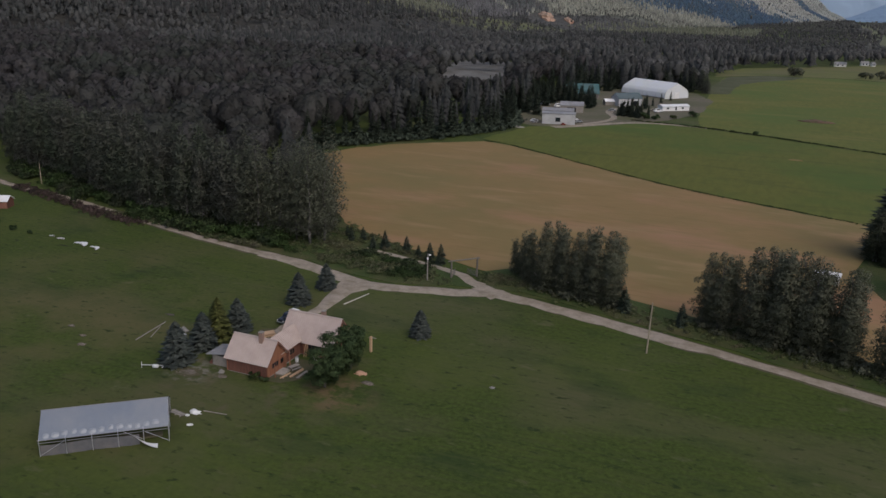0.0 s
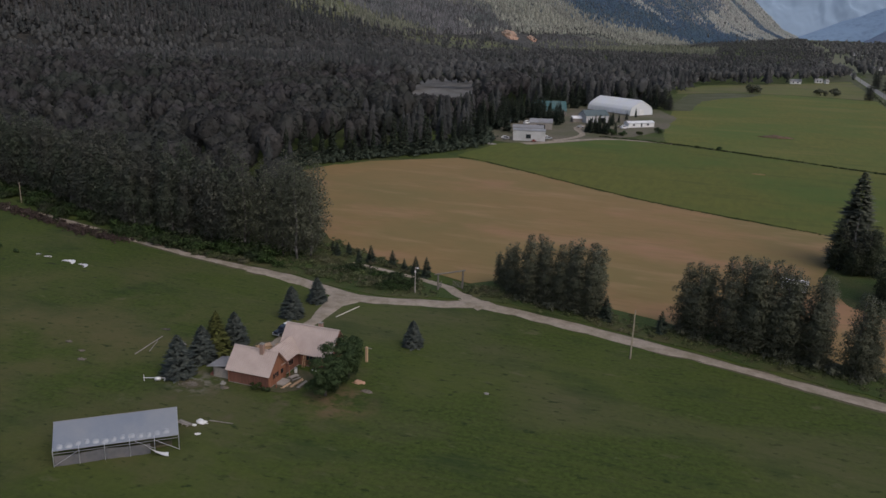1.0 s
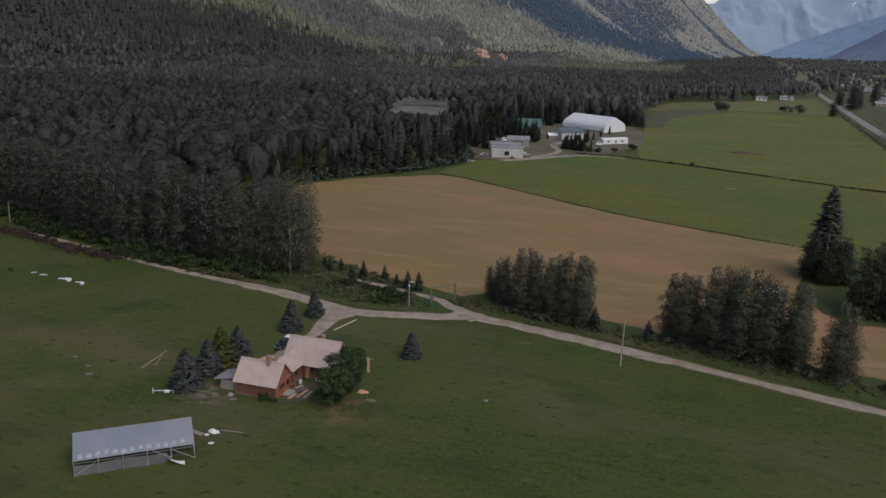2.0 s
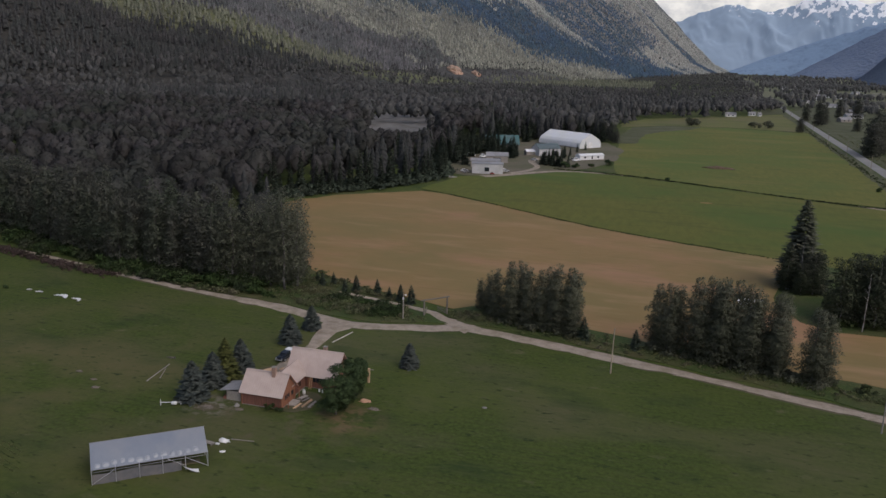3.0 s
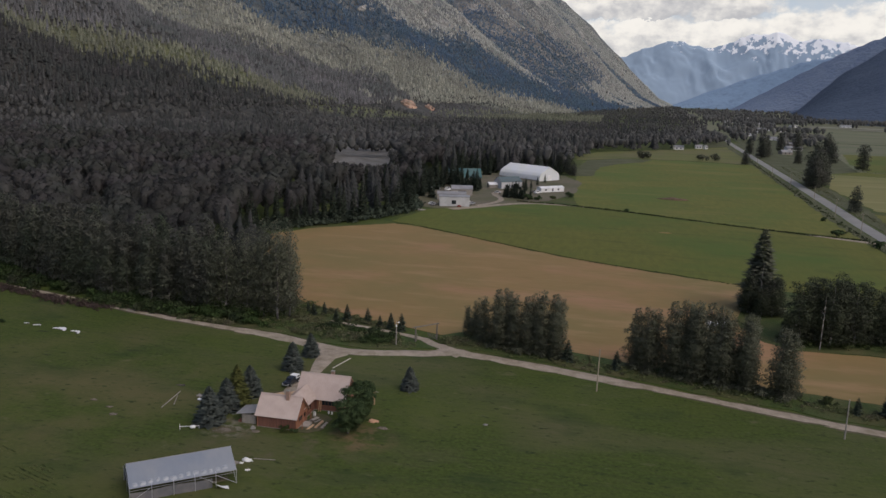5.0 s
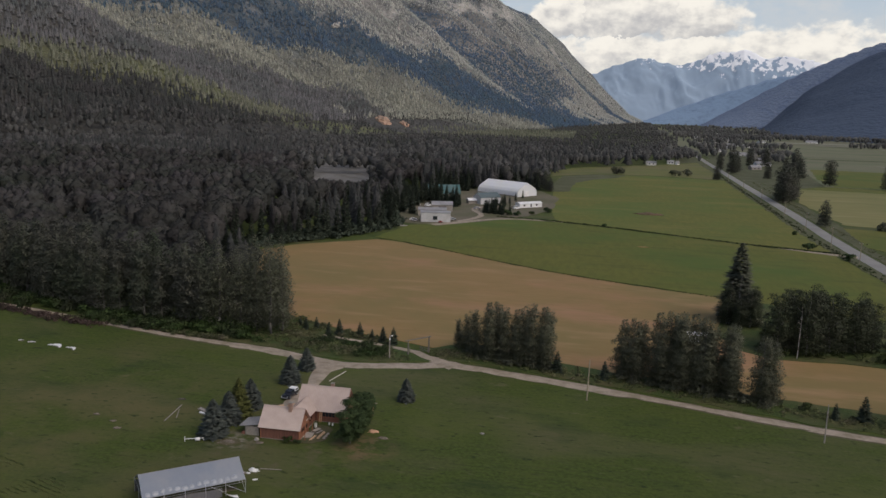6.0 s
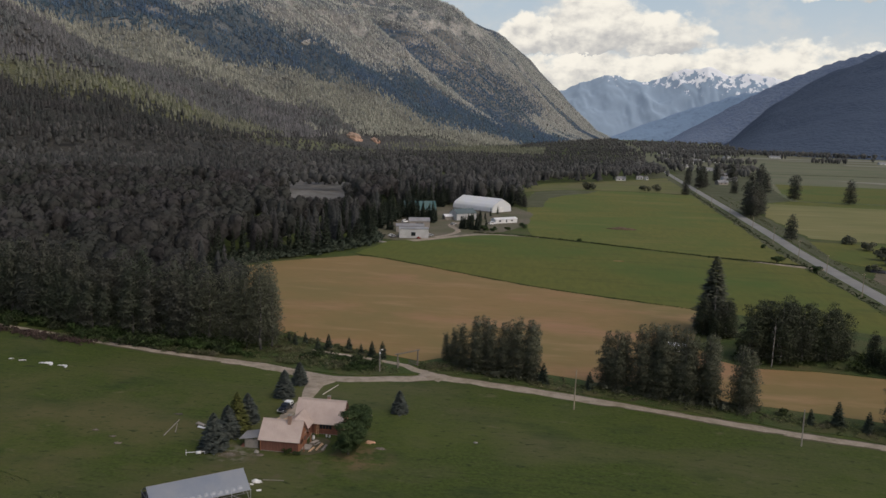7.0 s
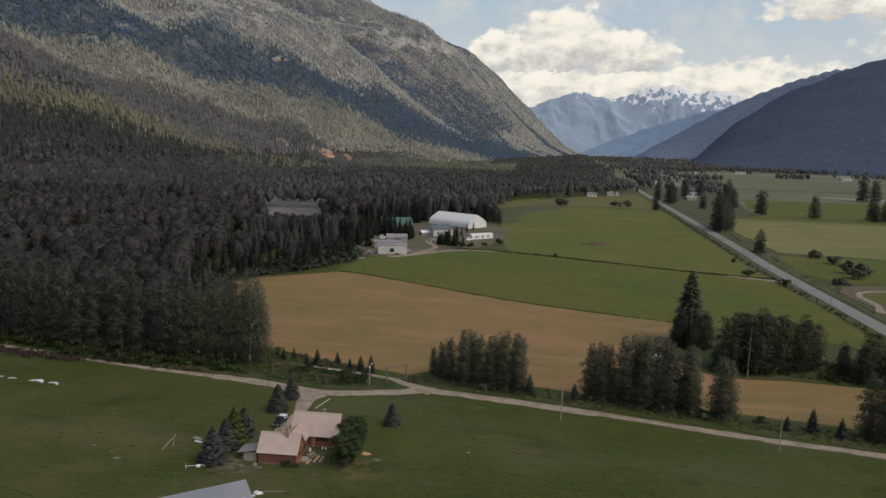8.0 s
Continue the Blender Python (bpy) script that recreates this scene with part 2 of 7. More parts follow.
WOODS_B = shade("shaded_brown_woods", (0.164, 0.159, 0.156), (0.212, 0.205, 0.202), (0.142, 0.151, 0.142), fine=0.8, broad=0.008, per="tint", spread=0.22, bump=0.6, spec=0.05, leaf=0.35, dist=0.7)
METAL_ROOF = shade("painted_metal_roof", (0.452, 0.356, 0.301), (0.485, 0.389, 0.332), (0.408, 0.319, 0.268), fine=0.9, broad=0.35, rough=0.45, spec=0.5, bump=0.05)
RED_BOARD = shade("red_stained_board", (0.185, 0.082, 0.056), (0.245, 0.120, 0.086), (0.145, 0.070, 0.050), fine=2.0, broad=0.7, stretch=(4, 4, 0.4), bump=0.4, per="object", spread=0.25)
CEDAR = shade("raw_cedar_board", (0.235, 0.098, 0.055), (0.30, 0.140, 0.080), (0.19, 0.085, 0.050), fine=2.0, broad=0.6, stretch=(4, 4, 0.4), bump=0.4, per="object", spread=0.2)
LUMBER = shade("sawn_lumber", (0.46, 0.30, 0.17), (0.58, 0.40, 0.25), fine=2.5, stretch=(1, 1, 3), bump=0.3, per="object", spread=0.2)
GREY_WOOD = shade("weathered_wood", (0.23, 0.20, 0.17), (0.33, 0.30, 0.26), fine=2.5, bump=0.4, per="object", spread=0.2)
OLD_WOOD = shade("old_grey_log", (0.125, 0.108, 0.090), (0.185, 0.165, 0.14), fine=2.5, bump=0.5, per="object", spread=0.2)
POLE_WOOD = shade("pole_wood", (0.26, 0.21, 0.15), (0.36, 0.30, 0.22), fine=3, stretch=(1, 1, 0.2), bump=0.4)
WHITE = shade("white_paint", (0.72, 0.71, 0.69), (0.78, 0.77, 0.75), (0.64, 0.62, 0.59), fine=0.8, broad=0.3, rough=0.5, bump=0.05)
DUSTY_WHITE = shade("dusty_white_cladding", (0.46, 0.455, 0.445), (0.53, 0.52, 0.505), (0.40, 0.39, 0.37), fine=0.8, broad=0.3, rough=0.55, bump=0.05)
FABRIC = shade("white_tarpaulin", (0.630, 0.630, 0.630), (0.630, 0.630, 0.630), (0.630, 0.625, 0.564), fine=0.3, broad=0.1, rough=0.6, bump=0.05)
TEAL = shade("teal_metal_roof", (0.050, 0.112, 0.110), (0.065, 0.135, 0.132), (0.085, 0.130, 0.125), fine=0.5, broad=0.1, rough=0.5, bump=0.05)
GREY_TEAL = shade("faded_teal_metal_roof", (0.085, 0.118, 0.120), (0.105, 0.138, 0.140), (0.12, 0.14, 0.14), fine=0.5, broad=0.1, rough=0.5, bump=0.05)
GREY_ROOF = shade("grey_metal_roof", (0.24, 0.235, 0.235), (0.30, 0.295, 0.29), (0.20, 0.19, 0.18), fine=0.5, broad=0.2, rough=0.5, bump=0.05)
STEEL = shade("galvanised_steel", (0.42, 0.42, 0.42), (0.52, 0.52, 0.52), fine=4, rough=0.45, metal=0.6, bump=0.1)
DARK = shade("dark_paint", (0.02, 0.02, 0.022), (0.035, 0.035, 0.038), fine=3, rough=0.4, bump=0.05)
TRUCK = shade("dark_car_paint", (0.018, 0.020, 0.026), (0.022, 0.024, 0.03), fine=3, rough=0.25, spec=0.6, bump=0)
RUBBER = shade("rubber", (0.02, 0.02, 0.02), (0.03, 0.03, 0.03), fine=5, rough=0.9)
RED_PAINT = shade("red_paint", (0.252, 0.042, 0.027), (0.300, 0.060, 0.036), fine=2, rough=0.5, bump=0.05)
BRICK = shade("chimney_brick", (0.24, 0.15, 0.11), (0.33, 0.22, 0.17), fine=3, bump=0.5)
PEELED = shade("peeled_log", (0.46, 0.43, 0.37), (0.56, 0.53, 0.47), (0.38, 0.34, 0.28), fine=2.0, broad=0.5, bump=0.3)
RUBBLE = shade("earthy_rubble", (0.135, 0.108, 0.085), (0.215, 0.180, 0.150), (0.085, 0.075, 0.045), fine=2.2, broad=0.7, bump=0.8, contrast=1.6)
STONE = shade("stone", (0.20, 0.185, 0.16), (0.29, 0.27, 0.24), fine=2, bump=0.6)


def glass(name, tone=(0.02, 0.025, 0.03)):
    m = bpy.data.materials.new(name)
    m.use_nodes = True
    b = m.node_tree.nodes["Principled BSDF"]
    b.inputs["Base Color"].default_value, b.inputs["Roughness"].default_value = (*tone, 1), 0.06
    b.inputs["Specular IOR Level"].default_value = 0.6
    return m


GLASS = glass("window_glass")
SLIDE = shade("orange_earth_slide", (0.40, 0.245, 0.165), (0.50, 0.32, 0.225), (0.30, 0.23, 0.165), fine=0.1, broad=0.03, bump=0.5)

# ---- builders ----
def mesh_of(name, verts, faces, mat, tint=None, smooth=False, normals=None):
    """A mesh from arrays: verts (n, 3) and quads or triangles (m, 4 or 3)."""
    me = bpy.data.meshes.new(name)
    verts, faces = np.asarray(verts, np.float32), np.asarray(faces, np.int32)
    k = faces.shape[1]
    if normals is not None:
        # turn every leaf so that its face looks the way its soft normal points
        normals = np.asarray(normals, np.float32)
        g = np.cross(verts[faces[:, 1]] - verts[faces[:, 0]], verts[faces[:, 2]] - verts[faces[:, 0]])
        back = (g * normals[faces].mean(1)).sum(1) < 0
        faces = np.where(back[:, None], faces[:, ::-1], faces)
    me.vertices.add(len(verts))
    me.vertices.foreach_set("co", verts.ravel())
    me.loops.add(faces.size)
    me.loops.foreach_set("vertex_index", faces.ravel())
    me.polygons.add(len(faces))
    me.polygons.foreach_set("loop_start", np.arange(0, faces.size, k, dtype=np.int32))
    me.polygons.foreach_set("loop_total", np.full(len(faces), k, np.int32))
    if tint is not None:
        me.attributes.new("tint", "FLOAT", "POINT").data.foreach_set("value", np.asarray(tint, np.float32))
    me.update(calc_edges=True)
    me.materials.append(mat)
    if smooth or normals is not None:
        me.polygons.foreach_set("use_smooth", np.ones(len(faces), bool))
    if normals is not None:
        me.normals_split_custom_set_from_vertices(np.asarray(normals, np.float32))
    return me


def bm_mesh(name, bm, mat, smooth=False):
    me = bpy.data.meshes.new(name)
    bmesh.ops.recalc_face_normals(bm, faces=bm.faces)
    bm.to_mesh(me)
    bm.free()
    me.materials.append(mat)
    if smooth:
        for p in me.polygons:
            p.use_smooth = True
    return me


def part(name, bm, mat, parent, label="", m=None, smooth=False):
    """One mesh object under a thing or a part. bm: a bmesh or a mesh."""
    me = bm if isinstance(bm, bpy.types.Mesh) else bm_mesh(name, bm, mat, smooth)
    ob = new(name, me)
    ob.parent = parent
    if m is not None:
        ob.matrix_basis = m
    return tagged(ob, label)


def thing(name, label, category, m=None, group="", kind=""):
    ob = new(name)
    if m is not None:
        ob.matrix_basis = m
    return tagged(ob, label, category, group, kind)


def box(bm, c, s, rz=0.0, rx=0.0, ry=0.0, bevel=0.0):
    g = bmesh.ops.create_cube(bm, size=1)
    bmesh.ops.transform(bm, matrix=pose(*c, rx, ry, rz) @ Matrix.Diagonal((*s, 1)), verts=g["verts"])
    if bevel:
        e = list({e for v in g["verts"] for e in v.link_edges})
        bmesh.ops.bevel(bm, geom=e, offset=bevel, segments=2, affect="EDGES")
    return bm


def boxes(*rows, bevel=0.0):
    bm = bmesh.new()
    for c, s, *r in rows:
        box(bm, c, s, *(r or (0,)), bevel=bevel)
    return bm


def tube(bm, a, b, r0, r1=None, n=8):
    a, b = Vector(a), Vector(b)
    g = bmesh.ops.create_cone(bm, segments=n, radius1=r0, radius2=r0 if r1 is None else r1, depth=(b - a).length, cap_ends=True)
    turn = (b - a).to_track_quat("Z", "Y").to_matrix().to_4x4()
    bmesh.ops.transform(bm, matrix=Matrix.Translation((a + b) / 2) @ turn, verts=g["verts"])
    return bm


def prism(bm, pts, depth, m=None):
    """A flat outline in x and z, pulled along y from 0 to depth."""
    lo = [bm.verts.new((x, 0, z)) for x, z in pts]
    hi = [bm.verts.new((x, depth, z)) for x, z in pts]
    bm.faces.new(lo), bm.faces.new(hi[::-1])
    for i in range(len(pts)):
        j = (i + 1) % len(pts)
        bm.faces.new((lo[i], hi[i], hi[j], lo[j]))
    if m is not None:
        bmesh.ops.transform(bm, matrix=m, verts=lo + hi)
    return bm


def smooth_line(pts, step):
    """Points every few metres along a Catmull-Rom curve."""
    p = [np.array(q, float) for q in pts]
    p = [2 * p[0] - p[1], *p, 2 * p[-1] - p[-2]]
    out = []
    for a, b, c, d in zip(p, p[1:], p[2:], p[3:]):
        k = max(1, int(np.linalg.norm(c - b) / step))
        for i in range(k):
            t = i / k
            out.append(0.5 * (2 * b + (c - a) * t + (2 * a - 5 * b + 4 * c - d) * t * t + (3 * b - a - 3 * c + d) * t**3))
    return np.array([*out, p[-2]])


def ribbon(name, pts, width, z, mat, label, category, wobble=0.25, step=4.0, crown=0.06):
    """A road along a line, slightly crowned, with uneven edges."""
    line = smooth_line(pts, step)
    d = np.gradient(line, axis=0)
    d /= np.linalg.norm(d, axis=1)[:, None]
    nrm = np.stack([-d[:, 1], d[:, 0]], 1)
    w = np.interp(np.linspace(0, 1, len(line)), np.linspace(0, 1, len(width)), width) if np.ndim(width) else np.full(len(line), width)
    rng, cols = np.random.default_rng(3), []
    for k in (-1, -0.5, 0, 0.5, 1):
        off = k * w / 2 + (rng.normal(0, wobble, len(line)) if abs(k) == 1 else 0)
        cols.append(np.column_stack([line + nrm * off[:, None], np.full(len(line), z + crown * (1 - k * k)) - (0.15 if abs(k) == 1 else 0)]))
    v = np.stack(cols, 1).reshape(-1, 3)
    f = [(i * 5 + j, i * 5 + j + 1, i * 5 + j + 6, i * 5 + j + 5) for i in range(len(line) - 1) for j in range(4)]
    return tagged(new(name, mesh_of(name, v, f, mat)), label, category, kind="structure")


def patch(name, pts, z, mat, label, category, rough=1.5, step=6.0):
    """A field or a worn patch: a thin sheet with an uneven outline."""
    rng, out = np.random.default_rng(len(name)), []
    p = [np.array(q, float) for q in pts]
    for a, b in zip(p, p[1:] + p[:1]):
        k = max(1, int(np.linalg.norm(b - a) / step))
        out += [a + (b - a) * i / k + rng.normal(0, rough, 2) * (0.5 if i else 0.2) for i in range(k)]
    bm = bmesh.new()
    top = [bm.verts.new((x, y, z)) for x, y in out]
    low = [bm.verts.new((x, y, z - 0.3)) for x, y in out]
    bm.faces.new(top)
    for i in range(len(out)):
        j = (i + 1) % len(out)
        bm.faces.new((top[i], low[i], low[j], top[j]))
    bmesh.ops.triangulate(bm, faces=[f for f in bm.faces if len(f.verts) > 4])
    return tagged(new(name, bm_mesh(name, bm, mat)), label, category, kind="structure")


def inside(pts, x, y):
    """Which of the points (arrays) lie in the outline."""
    hit = np.zeros(np.shape(x), bool)
    for (ax, ay), (bx, by) in zip(pts, pts[1:] + pts[:1]):
        cross = (ay > y) != (by > y)
        hit ^= cross & (x < (bx - ax) * (y - ay) / ((by - ay) or 1e-9) + ax)
    return hit

# ---- the far sky: a plain backdrop with cumulus over the mountains ----
def sky_backdrop():
    R, az, el = 4880.0, np.radians(np.linspace(-75, 75, 61)), np.radians(np.linspace(-1.0, 24, 16))
    A, E = np.meshgrid(az, el)
    v = np.column_stack([(np.sin(A) * R).ravel(), (np.cos(A) * R).ravel(), (np.tan(E) * R).ravel()])
    i = (np.arange(15)[:, None] * 61 + np.arange(60)[None]).ravel()
    m = bpy.data.materials.new("sky_and_cloud")
    m.use_nodes = True
    n, l = m.node_tree.nodes, m.node_tree.links
    n.clear()
    out, em, geo, sep = (n.new("ShaderNode" + k) for k in ("OutputMaterial", "Emission", "NewGeometry", "SeparateXYZ"))
    l.new(em.outputs[0], out.inputs["Surface"])
    l.new(geo.outputs["Position"], sep.inputs[0])

    def math_node(op, a, b=None, c=None, clamp=False):
        k = n.new("ShaderNodeMath")
        k.operation, k.use_clamp = op, clamp
        for s, q in zip(k.inputs, (a, b, c)):
            if q is None:
                continue
            if isinstance(q, (int, float)):
                s.default_value = q
            else:
                l.new(q, s)
        return k.outputs[0]

    def ramp(v, lo, hi):
        k = n.new("ShaderNodeMapRange")
        k.interpolation_type = "SMOOTHSTEP"
        k.inputs["From Min"].default_value, k.inputs["From Max"].default_value = lo, hi
        l.new(v, k.inputs["Value"])
        return k.outputs["Result"]

    def mix(fac, a, b):
        k = n.new("ShaderNodeMix")
        k.data_type = "RGBA"
        l.new(fac, k.inputs["Factor"])
        for s, q in zip([i for i in k.inputs if i.type == "RGBA"], (a, b)):
            if isinstance(q, tuple):
                s.default_value = (*q, 1)
            else:
                l.new(q, s)
        return [o for o in k.outputs if o.type == "RGBA"][0]

    # degrees to the side and up, seen from the valley
    U = math_node("MULTIPLY", math_node("ARCTAN2", sep.outputs["X"], sep.outputs["Y"]), 57.2958)
    W = math_node("MULTIPLY", math_node("ARCTAN2", sep.outputs["Z"], 4880.0), 57.2958)
    pos = n.new("ShaderNodeCombineXYZ")
    l.new(U, pos.inputs[0])
    l.new(math_node("MULTIPLY", W, 1.5), pos.inputs[1])

    def fog(scale, detail, shift):
        mp, t = n.new("ShaderNodeMapping"), n.new("ShaderNodeTexNoise")
        mp.inputs["Location"].default_value = shift
        l.new(pos.outputs[0], mp.inputs["Vector"])
        l.new(mp.outputs["Vector"], t.inputs["Vector"])
        t.inputs["Scale"].default_value, t.inputs["Detail"].default_value, t.inputs["Roughness"].default_value = scale, detail, 0.58
        return t.outputs["Fac"]

    puff, fine, lift = fog(0.36, 6, (3, 1, 0)), fog(1.6, 6, (0, 4, 0)), fog(0.36, 6, (2.5, 1.7, 0))
    col = mix(ramp(W, 0.5, 13), (0.66, 0.68, 0.67), (0.40, 0.52, 0.63))
    veil = ramp(math_node("ADD", fog(0.16, 5, (8, 2, 0)), math_node("MULTIPLY", fine, 0.18)), 0.50, 0.78)
    col = mix(math_node("MULTIPLY", veil, 0.9), col, (0.62, 0.64, 0.64))
    # bend the outlines so that no cloud keeps a smooth edge
    U0, W0 = U, W
    U = math_node("ADD", U0, math_node("MULTIPLY", math_node("SUBTRACT", fog(0.30, 3, (11, 5, 0)), 0.5), 6.0))
    W = math_node("ADD", W0, math_node("MULTIPLY", math_node("SUBTRACT", fog(0.42, 4, (1, 15, 0)), 0.5), 3.2))
    shape, under = None, None
    for cu, cw, ru, rw in CLOUDS:
        du, dw = math_node("DIVIDE", math_node("SUBTRACT", U, cu), ru), math_node("DIVIDE", math_node("SUBTRACT", W, cw), rw)
        dv = math_node("MAXIMUM", dw, math_node("MULTIPLY", dw, -1.7))
        d = math_node("SUBTRACT", 1.0, math_node("ADD", math_node("MULTIPLY", du, du), math_node("MULTIPLY", dv, dv)))
        u = math_node("ADD", dw, math_node("MULTIPLY", d, 0.0))
        if shape is None:
            shape, under = d, u
        else:
            big = math_node("GREATER_THAN", d, shape)
            under = math_node("ADD", math_node("MULTIPLY", big, u), math_node("MULTIPLY", math_node("SUBTRACT", 1.0, big), under))
            shape = math_node("MAXIMUM", shape, d)
    dens = math_node("ADD", math_node("MULTIPLY", shape, 1.1), math_node("MULTIPLY", math_node("SUBTRACT", puff, 0.5), 2.0))
    cover = ramp(dens, -0.25, 0.40)
    relief = math_node("MULTIPLY", math_node("SUBTRACT", puff, lift), 2.6)
    bright = ramp(math_node("ADD", math_node("ADD", math_node("MULTIPLY", under, 0.55), relief), math_node("MULTIPLY", fine, 0.45)), -0.50, 0.85)
    body = mix(bright, (0.50, 0.50, 0.50), (0.96, 0.92, 0.82))
    col = mix(cover, col, body)
    l.new(col, em.inputs["Color"])
    em.inputs["Strength"].default_value = 1.0
    me = mesh_of("backdrop_sky", v, np.column_stack([i, i + 1, i + 62, i + 61]), m, smooth=True)
    return tagged(new("backdrop_sky", me), "pale blue sky with sunlit cumulus clouds", "sky", kind="structure")


CLOUDS = ((2.3, 7.3, 4.6, 2.8), (-1.8, 6.6, 3.4, 1.7), (6.4, 6.8, 3.4, 1.8), (4, 4.2, 10.5, 1.9), (13.5, 4.4, 9, 2.2), (19.5, 9.9, 5.0, 1.4), (-14, 12, 8, 1.6), (30, 7.5, 9, 1.8), (10, 12.5, 7, 0.9), (-40, 11, 12, 3))
sky_backdrop()

# ---- land ----
FOOT = [(-1500, -200), (-1150, 250), (-800, 760), (-560, 1300), (-430, 1800), (-100, 2800), (285, 4300), (330, 4600)]
FX, FY = [p[0] for p in FOOT], [p[1] for p in FOOT]


def value_noise(x, y, seed=0):
    """Smooth noise from -1 to 1 on arrays."""
    rng = np.random.default_rng(seed)
    tab = rng.uniform(-1, 1, (256, 256))
    xi, yi = np.floor(x).astype(int), np.floor(y).astype(int)
    fx, fy = x - xi, y - yi
    fx, fy = fx * fx * (3 - 2 * fx), fy * fy * (3 - 2 * fy)
    g = lambda i, j: tab[(xi + i) % 256, (yi + j) % 256]
    return (g(0, 0) * (1 - fx) + g(1, 0) * fx) * (1 - fy) + (g(0, 1) * (1 - fx) + g(1, 1) * fx) * fy


def hills(x, y, scale, octaves=5, seed=0, ridged=False):
    h, a = 0.0, 1.0
    for o in range(octaves):
        v = value_noise(x / scale * 2**o, y / scale * 2**o, seed + o)
        h, a = h + a * ((1 - 2 * np.abs(v)) if ridged else v), a * 0.5
    return h


def valley(x, y):
    """The valley floor: level near the farm, rising a little far up the valley."""
    return np.clip((np.asarray(y, float) - 1500) / 3300, 0, 2) * 26.0


def gullies(x, y, s):
    """Gullies (below 0) that run down the fall line, with buttresses between them."""
    return hills(y + 0.25 * x + 40 * hills(x, y, 160, 2, 103), s * 0.32, 300, 4, 101, True) - 0.25


def left_slope(x, y):
    """Metres up the forested mountain side; 0 on the valley floor."""
    x, y = np.asarray(x, float), np.asarray(y, float)
    s = np.clip((np.interp(y, FY, FX) - x) * 0.93, 0, None)
    near = np.interp(s, [0, 150, 300, 770, 1200, 1700, 3500], [0, 42, 112, 330, 560, 830, 1900])
    far = np.interp(s, [0, 90, 211, 308, 456, 613, 695, 997, 1150, 1700, 3500], [0, 40, 150, 250, 395, 515, 540, 680, 790, 1150, 2200])
    k = np.clip((y - 2000) / 2000, 0, 1)
    k = k * k * (3 - 2 * k)
    h = near * (1 - k) + far * k
    rough = np.clip(s / 500, 0, 1)
    run = gullies(x, y, s)
    gully = 60 * run * np.clip((s - 150) / 500, 0, 1) * np.clip((4250 - y) / 450, 0, 1) * np.clip((y - 1500) / 900, 0, 1)
    return h + gully + rough * (34 * hills(x * 0.8 + y * 0.25, y * 0.75 - x * 0.2, 380, 6, 3, True) + 7 * hills(x, y, 80, 3, 8)) * (1 - 0.45 * k)


def height(x, y):
    return valley(x, y) + left_slope(x, y)


def sheet(name, xs, ys, fn, mat, label, category, smooth=True):
    X, Y = np.meshgrid(xs, ys)
    v = np.column_stack([X.ravel(), Y.ravel(), fn(X, Y).ravel()])
    w = len(xs)
    i = (np.arange(len(ys) - 1)[:, None] * w + np.arange(w - 1)[None]).ravel()
    me = mesh_of(name, v, np.column_stack([i, i + 1, i + w + 1, i + w]), mat, smooth=smooth)
    return tagged(new(name, me), label, category, kind="structure")


gx = np.concatenate([np.linspace(-5500, -1000, 12), np.linspace(-800, 800, 33), np.linspace(1000, 5500, 12)])
gy = np.concatenate([np.linspace(-5500, -800, 10), np.linspace(-400, 2000, 49), np.linspace(2200, 5500, 22)])
sheet("ground", gx, gy, lambda x, y: valley(x, y), MEADOW, "dark green meadow grass over the wide valley floor", "grass")


